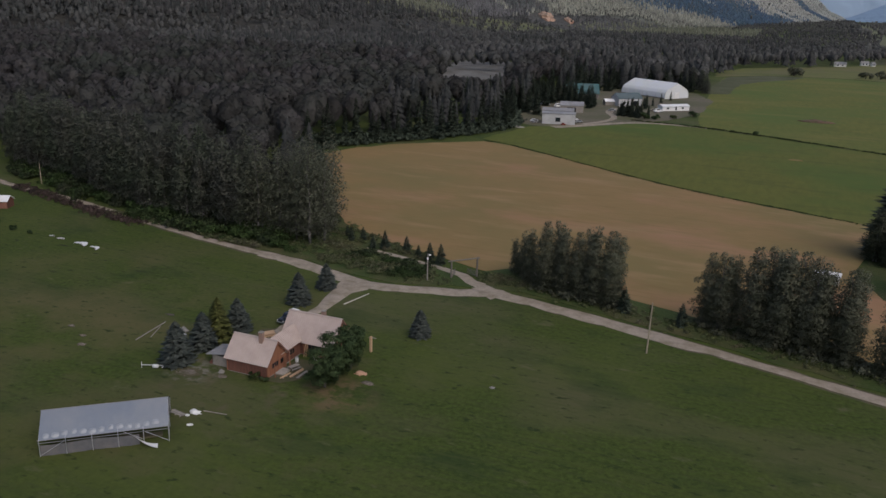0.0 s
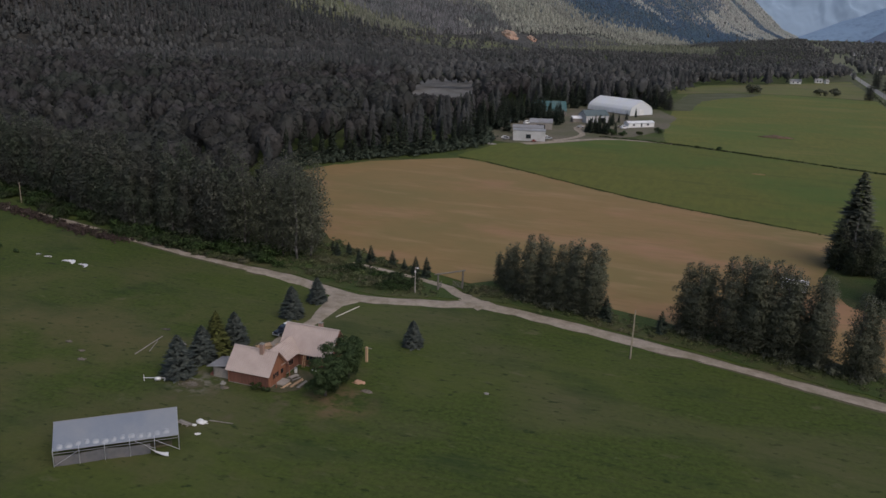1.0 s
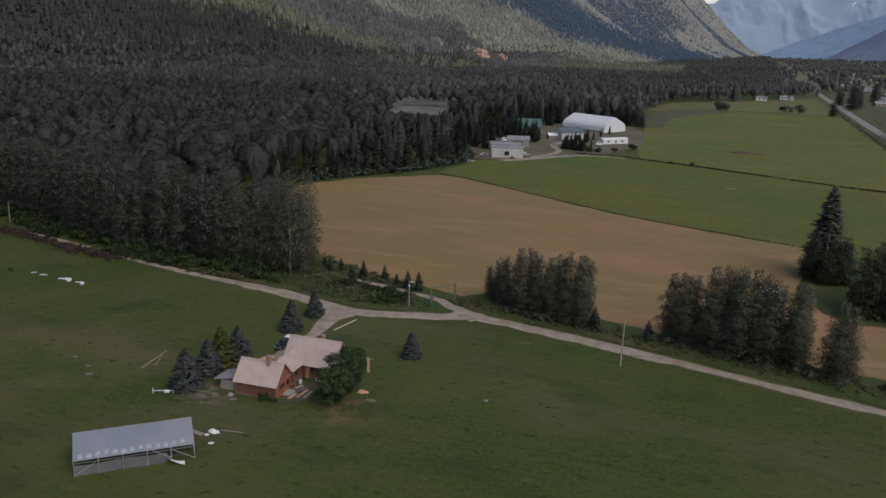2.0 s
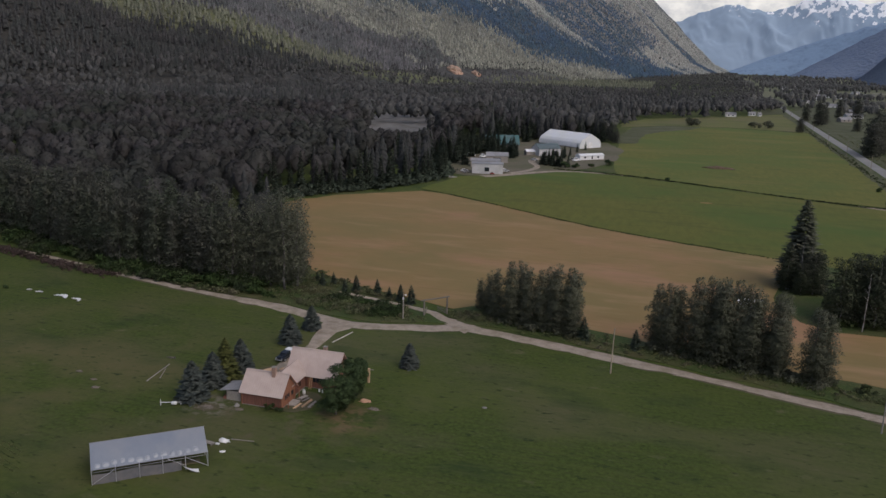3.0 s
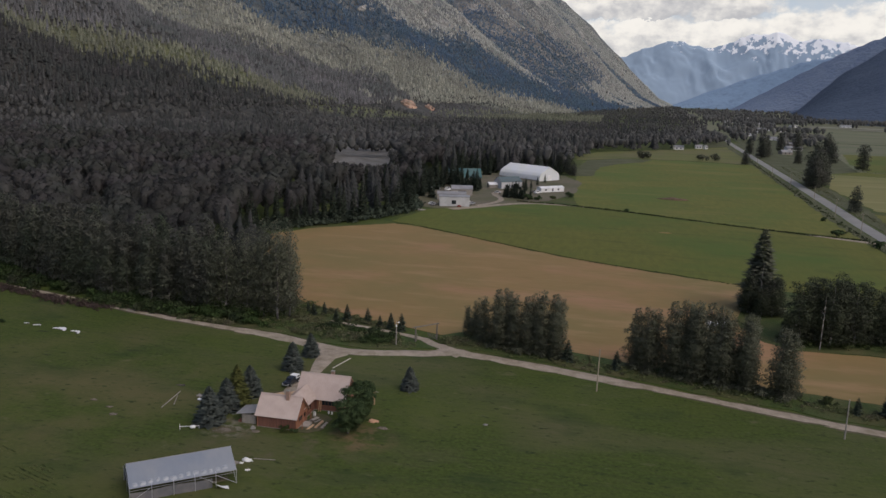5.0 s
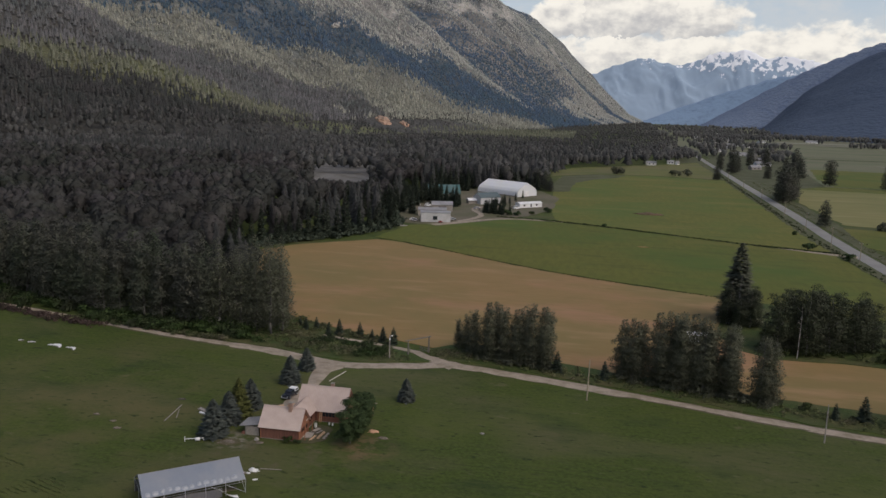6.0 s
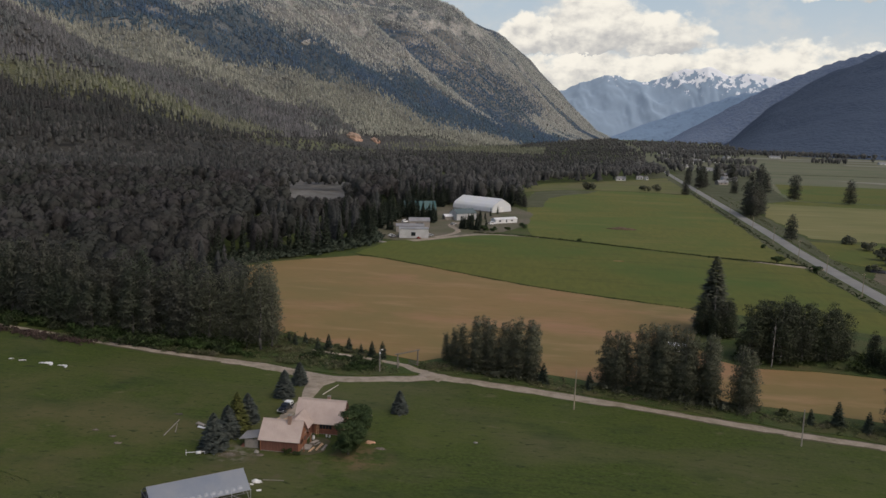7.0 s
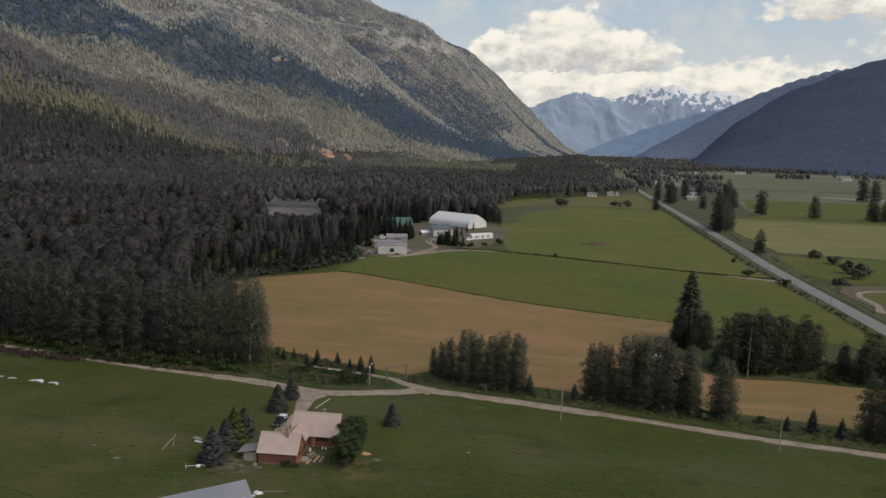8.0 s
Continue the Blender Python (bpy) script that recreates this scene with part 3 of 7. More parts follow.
def mountain_material(name, dark, pale, rock, tall, belts, relief=1.0, old=None, litter=None):
    """Forested mountain side: slanting belts of forest colour with sun, cloud shade or haze painted in, rock outcrops
    higher up.
    """
    old = old or dark
    m = bpy.data.materials.new(name)
    m.use_nodes = True
    n, l = m.node_tree.nodes, m.node_tree.links
    b = n["Principled BSDF"]
    b.inputs["Roughness"].default_value, b.inputs["Specular IOR Level"].default_value = 0.95, 0.05
    geo = n.new("ShaderNodeNewGeometry")

    def tex(scale, detail, lo, hi, stretch=(1, 1, 1), turn=(0, 0, 0)):
        mp, t, r = n.new("ShaderNodeMapping"), n.new("ShaderNodeTexNoise"), n.new("ShaderNodeMapRange")
        mp.inputs["Scale"].default_value, mp.inputs["Rotation"].default_value = stretch, [radians(a) for a in turn]
        l.new(geo.outputs["Position"], mp.inputs["Vector"])
        l.new(mp.outputs["Vector"], t.inputs["Vector"])
        t.inputs["Scale"].default_value, t.inputs["Detail"].default_value = scale, detail
        r.inputs["From Min"].default_value, r.inputs["From Max"].default_value = lo, hi
        l.new(t.outputs["Fac"], r.inputs["Value"])
        return t, r.outputs["Result"]

    def mix(fac, a, c):
        x = n.new("ShaderNodeMix")
        x.data_type = "RGBA"
        l.new(fac, x.inputs["Factor"])
        for s, v in (("A", a), ("B", c)):
            k = [i for i in x.inputs if i.name == s and i.type == "RGBA"][0]
            if isinstance(v, tuple):
                k.default_value = (*v, 1)
            else:
                l.new(v, k)
        return [o for o in x.outputs if o.type == "RGBA"][0]

    t0, f0 = tex(0.06, 4, 0.35, 0.65)
    dots = n.new("ShaderNodeCombineXYZ")
    for i, (v, k) in enumerate(((Vector((-0.546, 0.73, 0.412)), 1.0), (Vector((0.72, 0.66, -0.22)), 1.0))):
        q, w = n.new("ShaderNodeVectorMath"), n.new("ShaderNodeMath")
        q.operation, w.operation = "DOT_PRODUCT", "MULTIPLY"
        l.new(geo.outputs["Position"], q.inputs[0])
        q.inputs[1].default_value = v
        l.new(q.outputs["Value"], w.inputs[0])
        w.inputs[1].default_value = k
        l.new(w.outputs[0], dots.inputs[i])
    su = n.new("ShaderNodeSeparateXYZ")
    l.new(dots.outputs[0], su.inputs[0])
    _, wav = tex(0.0045, 5, 0.0, 1.0)
    tb, rb = n.new("ShaderNodeMath"), n.new("ShaderNodeMapRange")
    tb.operation = "MULTIPLY_ADD"
    l.new(wav, tb.inputs[0])
    tb.inputs[1].default_value = 160
    l.new(su.outputs["X"], tb.inputs[2])
    l.new(tb.outputs[0], rb.inputs["Value"])
    rb.inputs["From Min"].default_value, rb.inputs["From Max"].default_value = 1500, 3900
    # ramp across the belts; sun, cloud shade and haze lie in its colours
    stands = n.new("ShaderNodeValToRGB")
    e = stands.color_ramp.elements
    while len(e) < len(belts):
        e.new(0.5)
    for k, (at, tone) in zip(e, belts):
        k.position, k.color = (at - 1500) / 2400, (*tone, 1)
    l.new(rb.outputs["Result"], stands.inputs["Fac"])
    _, f4 = tex(0.02, 4, 0.40, 0.62)
    _, f5 = tex(0.013, 6, 0.60, 0.72)
    _, f2 = tex(0.016, 7, 0.54, 0.60, (1, 1, 0.45))
    _, f6 = tex(0.0055, 5, 0.46, 0.60, (1, 1, 1.4))
    _, f3 = tex(0.0030, 2, 0.42, 0.60, (1, 1, 1))
    x = n.new("ShaderNodeMath")
    x.operation = "MULTIPLY"
    l.new(f2, x.inputs[0])
    l.new(f3, x.inputs[1])
    sep, up, y = n.new("ShaderNodeSeparateXYZ"), n.new("ShaderNodeMapRange"), n.new("ShaderNodeMath")
    l.new(geo.outputs["Position"], sep.inputs[0])
    l.new(sep.outputs["Z"], up.inputs["Value"])
    up.inputs["From Min"].default_value, up.inputs["From Max"].default_value = tall * 0.45, tall * 1.25
    y.operation = "MULTIPLY"
    l.new(x.outputs[0], y.inputs[0])
    l.new(up.outputs["Result"], y.inputs[1])
    col = mix(f0, mix(f4, stands.outputs["Color"], dark), stands.outputs["Color"])
    high = n.new("ShaderNodeMath")
    high.operation = "MULTIPLY"
    l.new(f6, high.inputs[0])
    l.new(up.outputs["Result"], high.inputs[1])
    col = mix(high.outputs[0], col, mix(f0, old, tuple(c * 1.25 for c in old)))
    stony = n.new("ShaderNodeMath")
    stony.operation = "MULTIPLY"
    l.new(f5, stony.inputs[0])
    l.new(up.outputs["Result"], stony.inputs[1])
    col = mix(stony.outputs[0], col, pale)
    col = mix(y.outputs[0], col, rock)
    if litter:
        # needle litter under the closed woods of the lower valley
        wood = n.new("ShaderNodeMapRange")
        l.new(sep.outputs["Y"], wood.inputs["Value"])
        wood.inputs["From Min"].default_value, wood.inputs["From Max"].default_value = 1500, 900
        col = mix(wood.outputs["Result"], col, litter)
    l.new(col, b.inputs["Base Color"])
    k = n.new("ShaderNodeBump")
    k.inputs["Strength"].default_value, k.inputs["Distance"].default_value = relief, 12.0
    l.new(t0.outputs["Fac"], k.inputs["Height"])
    l.new(k.outputs["Normal"], b.inputs["Normal"])
    return m


# belt tones paint sunlit bands and blue cloud shade over the forest
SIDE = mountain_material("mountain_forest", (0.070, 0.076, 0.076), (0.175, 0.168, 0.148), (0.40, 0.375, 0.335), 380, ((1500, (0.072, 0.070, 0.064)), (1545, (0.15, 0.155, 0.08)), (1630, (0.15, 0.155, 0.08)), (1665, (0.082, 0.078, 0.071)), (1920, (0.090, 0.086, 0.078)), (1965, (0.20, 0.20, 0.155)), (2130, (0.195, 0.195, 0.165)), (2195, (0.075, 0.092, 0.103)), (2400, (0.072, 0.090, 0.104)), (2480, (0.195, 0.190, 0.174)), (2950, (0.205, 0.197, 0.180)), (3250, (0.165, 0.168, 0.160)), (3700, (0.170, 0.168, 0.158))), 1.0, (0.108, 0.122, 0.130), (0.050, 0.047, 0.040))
# the blue of distance haze is mixed into the next two forest colours
BLUE = mountain_material("haze_tinted_forest", (0.057, 0.076, 0.109), (0.090, 0.106, 0.136), (0.119, 0.123, 0.145), 900, ((1500, (0.070, 0.091, 0.128)), (2500, (0.067, 0.086, 0.125)), (3500, (0.079, 0.100, 0.134))), 0.7)
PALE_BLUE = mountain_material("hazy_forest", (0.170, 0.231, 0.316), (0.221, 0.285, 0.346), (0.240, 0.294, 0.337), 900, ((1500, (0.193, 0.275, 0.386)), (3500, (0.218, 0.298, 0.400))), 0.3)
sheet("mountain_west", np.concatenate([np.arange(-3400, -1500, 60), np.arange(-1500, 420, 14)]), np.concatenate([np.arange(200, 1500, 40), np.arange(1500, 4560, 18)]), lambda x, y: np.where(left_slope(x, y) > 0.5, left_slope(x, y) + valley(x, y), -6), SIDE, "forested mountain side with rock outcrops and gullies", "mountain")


def ridge(x, y, az, tops, far, wide, power, rough, seed):
    """A mountain flank that stands at one distance up the valley, its crest given by bearing."""
    a, d = np.degrees(np.arctan2(x + 11, y + 20)), np.hypot(x, y)
    crest = np.interp(a, az, tops)
    low = np.clip(1 - np.abs(d - far) / wide, 0, 1)
    fold = hills(x * 0.8 + y * 0.5, y * 0.8 - x * 0.4, 420, 6, seed, True)
    h = crest * low ** power + rough * low ** 0.5 * fold * np.clip(crest / 150, 0, 1)
    return np.where((crest > 1) & (low > 0), h + valley(x, y) - 8, -20)


# sunlight and haze are both put into this ridge's forest colours
LIT_BLUE = mountain_material("lit_hazy_ridge_forest", (0.123, 0.156, 0.232), (0.197, 0.221, 0.278), (0.231, 0.239, 0.287), 700, ((1500, (0.138, 0.172, 0.243)), (2500, (0.154, 0.189, 0.253)), (3500, (0.138, 0.175, 0.248))), 0.8)
sheet("mountain_east_hazy", np.arange(180, 1500, 16), np.arange(3900, 4560, 14), lambda x, y: ridge(x, y, [2.6, 3.2, 5, 7.7, 10, 12.2, 14, 30], [0, 12, 66, 138, 205, 258, 275, 280], 4330, 170, 0.8, 9, 25), PALE_BLUE, "forested ridge up the valley, tinted pale blue for haze", "mountain")
sheet("mountain_east_far", np.arange(400, 2600, 20), np.arange(3400, 4400, 16), lambda x, y: ridge(x, y, [7.0, 7.4, 10.1, 13.6, 16.9, 19.2, 22.2, 30], [0, 12, 124, 272, 386, 440, 462, 560], 4200, 330, 0.85, 10, 27), LIT_BLUE, "forested ridge across the valley, tinted grey-blue for sun and haze", "mountain")
sheet("mountain_east", np.arange(400, 4300, 36), np.arange(1500, 4700, 36), lambda x, y: ridge(x, y, [10.6, 11.2, 13.7, 16.5, 19.5, 22.2, 30, 60], [0, 10, 166, 290, 395, 450, 590, 860], 4000, 1500, 1.1, 20, 21), BLUE, "forested mountain across the valley, tinted dark blue for haze", "mountain")


def snow_material():
    m = bpy.data.materials.new("hazed_snowy_rock")
    m.use_nodes = True
    n, l = m.node_tree.nodes, m.node_tree.links
    b = n["Principled BSDF"]
    b.inputs["Roughness"].default_value = 0.9
    geo, sep, t, add, r, mix = (n.new("ShaderNode" + k) for k in ("NewGeometry", "SeparateXYZ", "TexNoise", "Math", "MapRange", "Mix"))
    mp = n.new("ShaderNodeMapping")
    mp.inputs["Scale"].default_value = (1, 1, 0.7)
    mp.inputs["Rotation"].default_value = (0, radians(35), 0)
    l.new(geo.outputs["Position"], mp.inputs["Vector"])
    l.new(geo.outputs["Position"], sep.inputs[0])
    l.new(mp.outputs["Vector"], t.inputs["Vector"])
    t.inputs["Scale"].default_value, t.inputs["Detail"].default_value = 0.026, 10
    t2, add2, east = n.new("ShaderNodeTexNoise"), n.new("ShaderNodeMath"), n.new("ShaderNodeMath")
    mp2 = n.new("ShaderNodeMapping")
    mp2.inputs["Scale"].default_value, mp2.inputs["Rotation"].default_value = (1, 1, 0.35), (0, radians(-28), 0)
    l.new(geo.outputs["Position"], mp2.inputs["Vector"])
    l.new(mp2.outputs["Vector"], t2.inputs["Vector"])
    t2.inputs["Scale"].default_value, t2.inputs["Detail"].default_value, t2.inputs["Roughness"].default_value = 0.048, 10, 0.66
    add2.operation, east.operation = "MULTIPLY_ADD", "MULTIPLY_ADD"
    add.operation = "MULTIPLY_ADD"
    l.new(t.outputs["Fac"], add.inputs[0])
    add.inputs[1].default_value = 330
    l.new(t2.outputs["Fac"], add2.inputs[0])
    add2.inputs[1].default_value = 340
    l.new(sep.outputs["X"], east.inputs[0])
    east.inputs[1].default_value = 0.09
    l.new(sep.outputs["Z"], east.inputs[2])
    l.new(east.outputs[0], add2.inputs[2])
    l.new(add2.outputs[0], add.inputs[2])
    r.inputs["From Min"].default_value, r.inputs["From Max"].default_value = 738, 750
    l.new(add.outputs[0], r.inputs["Value"])
    mix.data_type = "RGBA"
    l.new(r.outputs["Result"], mix.inputs["Factor"])
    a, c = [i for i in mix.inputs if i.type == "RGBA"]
    # the rock's base colour holds the blue of distance haze, the other is snow
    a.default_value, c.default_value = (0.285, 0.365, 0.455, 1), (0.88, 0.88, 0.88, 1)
    l.new([o for o in mix.outputs if o.type == "RGBA"][0], b.inputs["Base Color"])
    return m


def snow_range(x, y):
    a = np.degrees(np.arctan2(x + 11, y + 20))
    crest = np.interp(a, [-8, -3, -0.3, 1.8, 3.2, 4.6, 5.9, 8.1, 9.2, 9.7, 10.4, 11.1, 13.6, 17, 22], [180, 240, 285, 335, 362, 345, 352, 402, 405, 425, 400, 385, 345, 300, 260])
    d = np.hypot(x, y)
    k = np.clip(1 - np.abs(d - 4560) / 300, 0, 1)
    wx, wy = x + 40 * hills(x, y, 160, 3, 51), y + 40 * hills(x, y, 170, 3, 53)
    fold = hills(wx * 0.92 + wy * 0.55, wy * 0.62 - wx * 0.30, 210, 6, 40, True)
    return np.where(k > 0, crest * k ** 0.85 + 38 * (fold - 0.35) * np.clip(k * 2, 0, 1) * np.clip(1.3 - k, 0.45, 1), -30)


xs_snow = np.concatenate([np.arange(-800, -300, 20), np.arange(-300, 1250, 7.0), np.arange(1250, 1900, 20)])
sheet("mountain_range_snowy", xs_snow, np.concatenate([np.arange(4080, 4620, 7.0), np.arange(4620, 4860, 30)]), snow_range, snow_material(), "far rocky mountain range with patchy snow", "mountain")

# fields, all butted on the one ground sheet
patch("field_straw", [(-95, 236), (-112, 258), (-134, 292), (-158, 330), (-152, 350), (-138, 370), (-122, 384), (-108, 395), (-93, 390), (-17, 338), (31, 316), (52, 309), (47, 280), (42, 258), (46, 236), (54, 230), (73, 231.5), (94, 228), (135, 216), (135, 168), (100, 178), (77, 186), (45, 191), (3, 203), (-7, 206), (-30, 213.5), (-45, 214.5), (-57, 219.5), (-68, 223), (-80, 228)], 0.10, STRAW, "tan mown straw field with faint swaths", "field")
patch("field_green", [(-112, 402), (-93, 392), (-17, 340), (31, 318), (60, 306), (120, 278), (124, 300), (126, 345), (126, 430), (79, 451), (15, 484), (-20, 498), (-60, 506), (-80, 486), (-92, 462), (-104, 452)], 0.08, FIELD, "green hay field with darker patches", "field")
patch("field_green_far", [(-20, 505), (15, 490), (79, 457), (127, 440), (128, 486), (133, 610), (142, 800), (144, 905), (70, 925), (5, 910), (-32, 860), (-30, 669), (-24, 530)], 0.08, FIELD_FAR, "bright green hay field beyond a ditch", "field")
patch("field_pale", [(-40, 862), (-28, 880), (5, 918), (70, 932), (142, 915), (152, 1060), (160, 1240), (100, 1150), (-20, 1010), (-44, 920)], 0.08, FIELD_OLIVE, "olive pasture at the wood's edge", "field")
patch("field_scrub", [(-38, 690), (-30, 862), (-2, 908), (40, 922), (30, 880), (4, 842), (-14, 790), (-18, 700)], 0.11, ROUGH, "grey-brown scrubby ground beside the wood", "field")
patch("field_dry", [(168, 560), (172, 700), (205, 838), (520, 800), (560, 500), (300, 540), (236, 545)], 0.08, FIELD_PALE, "pale yellow dry hay field", "field")
patch("field_rough", [(240, 880), (330, 1480), (1900, 1480), (1600, 1000), (640, 870)], 0.06, FIELD_DULL, "flat grey-green pasture", "field")
patch("field_stripe", [(420, 1330), (500, 1250), (560, 1190), (760, 1190), (900, 1230), (700, 1290)], 0.12, FIELD_STRIPE, "pale strip of cut hay", "field")
patch("field_green_east", [(250, 885), (262, 1000), (300, 1180), (420, 1170), (560, 1130), (1200, 1080), (1200, 880), (640, 874)], 0.12, FIELD, "green pasture crossed by a faint track", "field")
patch("field_rough", [(176, 690), (205, 842), (240, 882), (330, 1482), (196, 1482), (184, 1000)], 0.065, ROUGH, "rough brown-green scrubland beside the road", "field")
patch("field_rough", [(112, 1180), (164, 1250), (176, 1470), (160, 1470)], 0.10, ROUGH, "rough scrubland where road and wood meet", "field")
patch("yard_gravel", [(-112, 462), (-100, 458), (-80, 466), (-62, 488), (-40, 520), (-26, 560), (-24, 640), (-40, 690), (-110, 690), (-150, 640), (-150, 560), (-125, 500)], 0.09, YARD, "scrubby farmyard ground between sheds", "yard")
patch("clearing", [(-262, 660), (-190, 640), (-180, 745), (-212, 880), (-310, 930), (-310, 720)], 0.30, CLEARED, "pale gravel clearing in the forest", "clearing")

# roads
LANE = [(-330, 262), (-260, 240), (-222, 228), (-192, 223), (-172, 218), (-137, 209), (-115, 204), (-97, 201), (-81, 197.5), (-70, 193.5), (-60, 193), (-45, 197), (-36, 200), (-29, 199), (-13, 195), (2, 191), (17, 187), (30, 183), (44, 179), (57, 175.5), (77, 171), (120, 160), (180, 140)]
ribbon("lane_edge", LANE, [4.2] * 8 + [5.0] * 4 + [5.6] * 11, 0.10, WORN, "worn brown grass along the lane", "verge", wobble=0.5, crown=0.0)
ribbon("lane", LANE, [3.0] * 8 + [3.4] * 3 + [4.6] * 4 + [4.0] * 8, 0.15, GRAVEL, "pale gravel farm lane with worn grassy edges", "road")
ribbon("driveway", [(-66, 194.5), (-67.8, 186), (-66.5, 176), (-67.5, 166), (-67.5, 158)], [11, 5.5, 3.2, 2.9, 3.4], 0.12, GRAVEL, "gravel driveway to the farmhouse", "road")
ribbon("driveway_gate", [(-34, 199.5), (-44, 205), (-47.5, 208.5), (-54.3, 211.2), (-61, 213.3), (-71.7, 216), (-78, 218)], [6, 4.4, 3.6, 2.8, 2.4, 2.2, 1.6], 0.16, GRAVEL, "gravel track through the ranch gate", "road")
ribbon("highway", [(158, -200), (150, 100), (136, 308), (137, 345), (138, 402), (140, 486), (146, 608), (162, 1011), (176, 1352), (205, 2000), (250, 3000)], 8.2, 0.16, ASPHALT, "long straight worn grey asphalt road", "road", wobble=0.1, step=30)
ribbon("farm_track", [(-92, 458), (-78, 474), (-60, 496), (-40, 504), (-10, 500)], [9, 8, 6, 4, 2], 0.15, GRAVEL, "pale gravel farm track", "road")
ribbon("farm_track", [(-80, 478), (-72, 496), (-70, 516), (-78, 540), (-76, 560)], [6, 5, 5, 6, 9], 0.145, GRAVEL, "pale gravel farm track between the sheds", "road")
ribbon("farm_track", [(136, 428), (120, 434), (100, 446)], [8, 5, 3], 0.2, GRAVEL, "pale gravel field entrance", "road")

# ---- trees ----
def outward(v, c, squash=1.0, up=0.35):
    """Soft leaf normals that face away from the middle of the crown and a little upwards."""
    d = (np.asarray(v, float) - c) * (1, 1, squash)
    d /= np.linalg.norm(d, axis=1)[:, None] + 1e-9
    d[:, 2] += up
    return d / (np.linalg.norm(d, axis=1)[:, None] + 1e-9)


def ruffled(n, rng, k=0.4):
    """The same normals, each small bunch of leaves tilted a little its own way."""
    d = n + np.repeat(rng.normal(0, k, (len(n) // 12 + 1, 3)), 12, 0)[: len(n)]
    return d / (np.linalg.norm(d, axis=1)[:, None] + 1e-9)


def quads_at(c, out, size, rng, flat=0.0):
    """Leaf clumps: one uneven three-cornered clump per centre, turned roughly outwards."""
    n = len(c)
    d = out + rng.normal(0, 0.5, (n, 3))
    d /= np.linalg.norm(d, axis=1)[:, None] + 1e-9
    a = np.cross(d, rng.normal(0, 1, (n, 3)))
    a /= np.linalg.norm(a, axis=1)[:, None] + 1e-9
    b = np.cross(d, a)
    s = (size * rng.uniform(0.6, 1.45, n))[:, None]
    k = rng.uniform(0.6, 1.1, (n, 1))
    v = np.stack([c + a * s * 1.25, c - a * s * 0.7 + b * s * k, c - a * s * 0.7 - b * s * k], 1).reshape(-1, 3)
    return v, np.arange(3 * n).reshape(-1, 3)


def leafy(rng, lobes, n, size, inner=0.15):
    """Clumps on the shells of many lobes: rows of centre, radii."""
    w = np.array([np.prod(r) ** (2 / 3) for _, r in lobes])
    pick = rng.choice(len(lobes), n, p=w / w.sum())
    d = rng.normal(0, 1, (n, 3))
    d /= np.linalg.norm(d, axis=1)[:, None]
    d[:, 2] = np.where(rng.random(n) < 0.7, np.abs(d[:, 2]), d[:, 2])
    c0, rr = np.array([c for c, _ in lobes])[pick], np.array([r for _, r in lobes])[pick]
    c = c0 + d * rr * (rng.uniform(inner, 1.0, n) ** 0.45)[:, None]
    return quads_at(c, d, size, rng)


def clumped(v, lobes, mid, squash, rng, k=0.2, lobe=0.65, whole=0.6):
    """Leaf normals that show each lobe of the crown as a rounded clump."""
    c, r = np.array([a for a, _ in lobes]), np.array([b for _, b in lobes])
    near = np.concatenate([np.argmin((((q[:, None] - c) / r) ** 2).sum(2), 1) for q in np.array_split(v, max(1, len(v) // 4000))])
    own = (v - c[near]) / r[near]
    own /= np.linalg.norm(own, axis=1)[:, None] + 1e-9
    return ruffled(lobe * own + whole * outward(v, mid, squash), rng, k)


def column_lobes(rng, h, base, r, n, top=0.55, lean=0.0):
    """Lobes of a tall crown: several upright leaders grown together, uneven, thinner towards the top."""
    out, stems = [], 5
    for j in range(stems):
        a, off, hh = j * 6.283 / stems + rng.uniform(-0.5, 0.5), r * rng.uniform(0.3, 0.65), h * rng.uniform(0.8, 0.99)
        if j == 0:
            off, hh = 0.0, h
        m = n // stems
        for i in range(m):
            t = (i + rng.uniform(0.2, 0.8)) / m
            z = base + (hh - base) * t * 0.96
            w = r * (0.62 + 0.2 * math.sin(min(1, t * 1.3 + 0.1) * 3.14)) * (1 - 0.45 * t ** 5) * rng.uniform(0.65, 1.15)
            k = off * (1 - 0.35 * t)
            out.append(((math.cos(a) * k + rng.normal(0, 0.1 * r) + lean * t, math.sin(a) * k + rng.normal(0, 0.1 * r), z), (w * 0.78, w * 0.78, (hh - base) / m * rng.uniform(0.7, 1.1))))
    return out


def trunk_mesh(name, rng, h, r, mat, limbs=6, spread=2.0, low=0.25):
    """A tapered, slightly bent trunk with limbs."""
    bm, p, k = bmesh.new(), Vector((0, 0, -0.2)), 6
    pts = [p]
    for i in range(1, k + 1):
        pts.append(Vector((rng.normal(0, 0.012 * h), rng.normal(0, 0.012 * h), h * i / k)))
    for i, (a, b) in enumerate(zip(pts, pts[1:])):
        tube(bm, a, b, r * (1 - i / k * 0.85), r * (1 - (i + 1) / k * 0.85), 7)
    for i in range(limbs):
        t = low + (0.85 - low) * (i + 0.5) / limbs
        q = pts[int(t * k)].lerp(pts[int(t * k) + 1], t * k % 1)
        a = i * 2.4 + rng.uniform(0, 1)
        reach = spread * (1 - 0.6 * t)
        tube(bm, q, q + Vector((math.cos(a) * reach, math.sin(a) * reach, reach * 0.9)), r * 0.32 * (1 - t * 0.6), 0.02, 5)
    return bm_mesh(name, bm, mat, True)


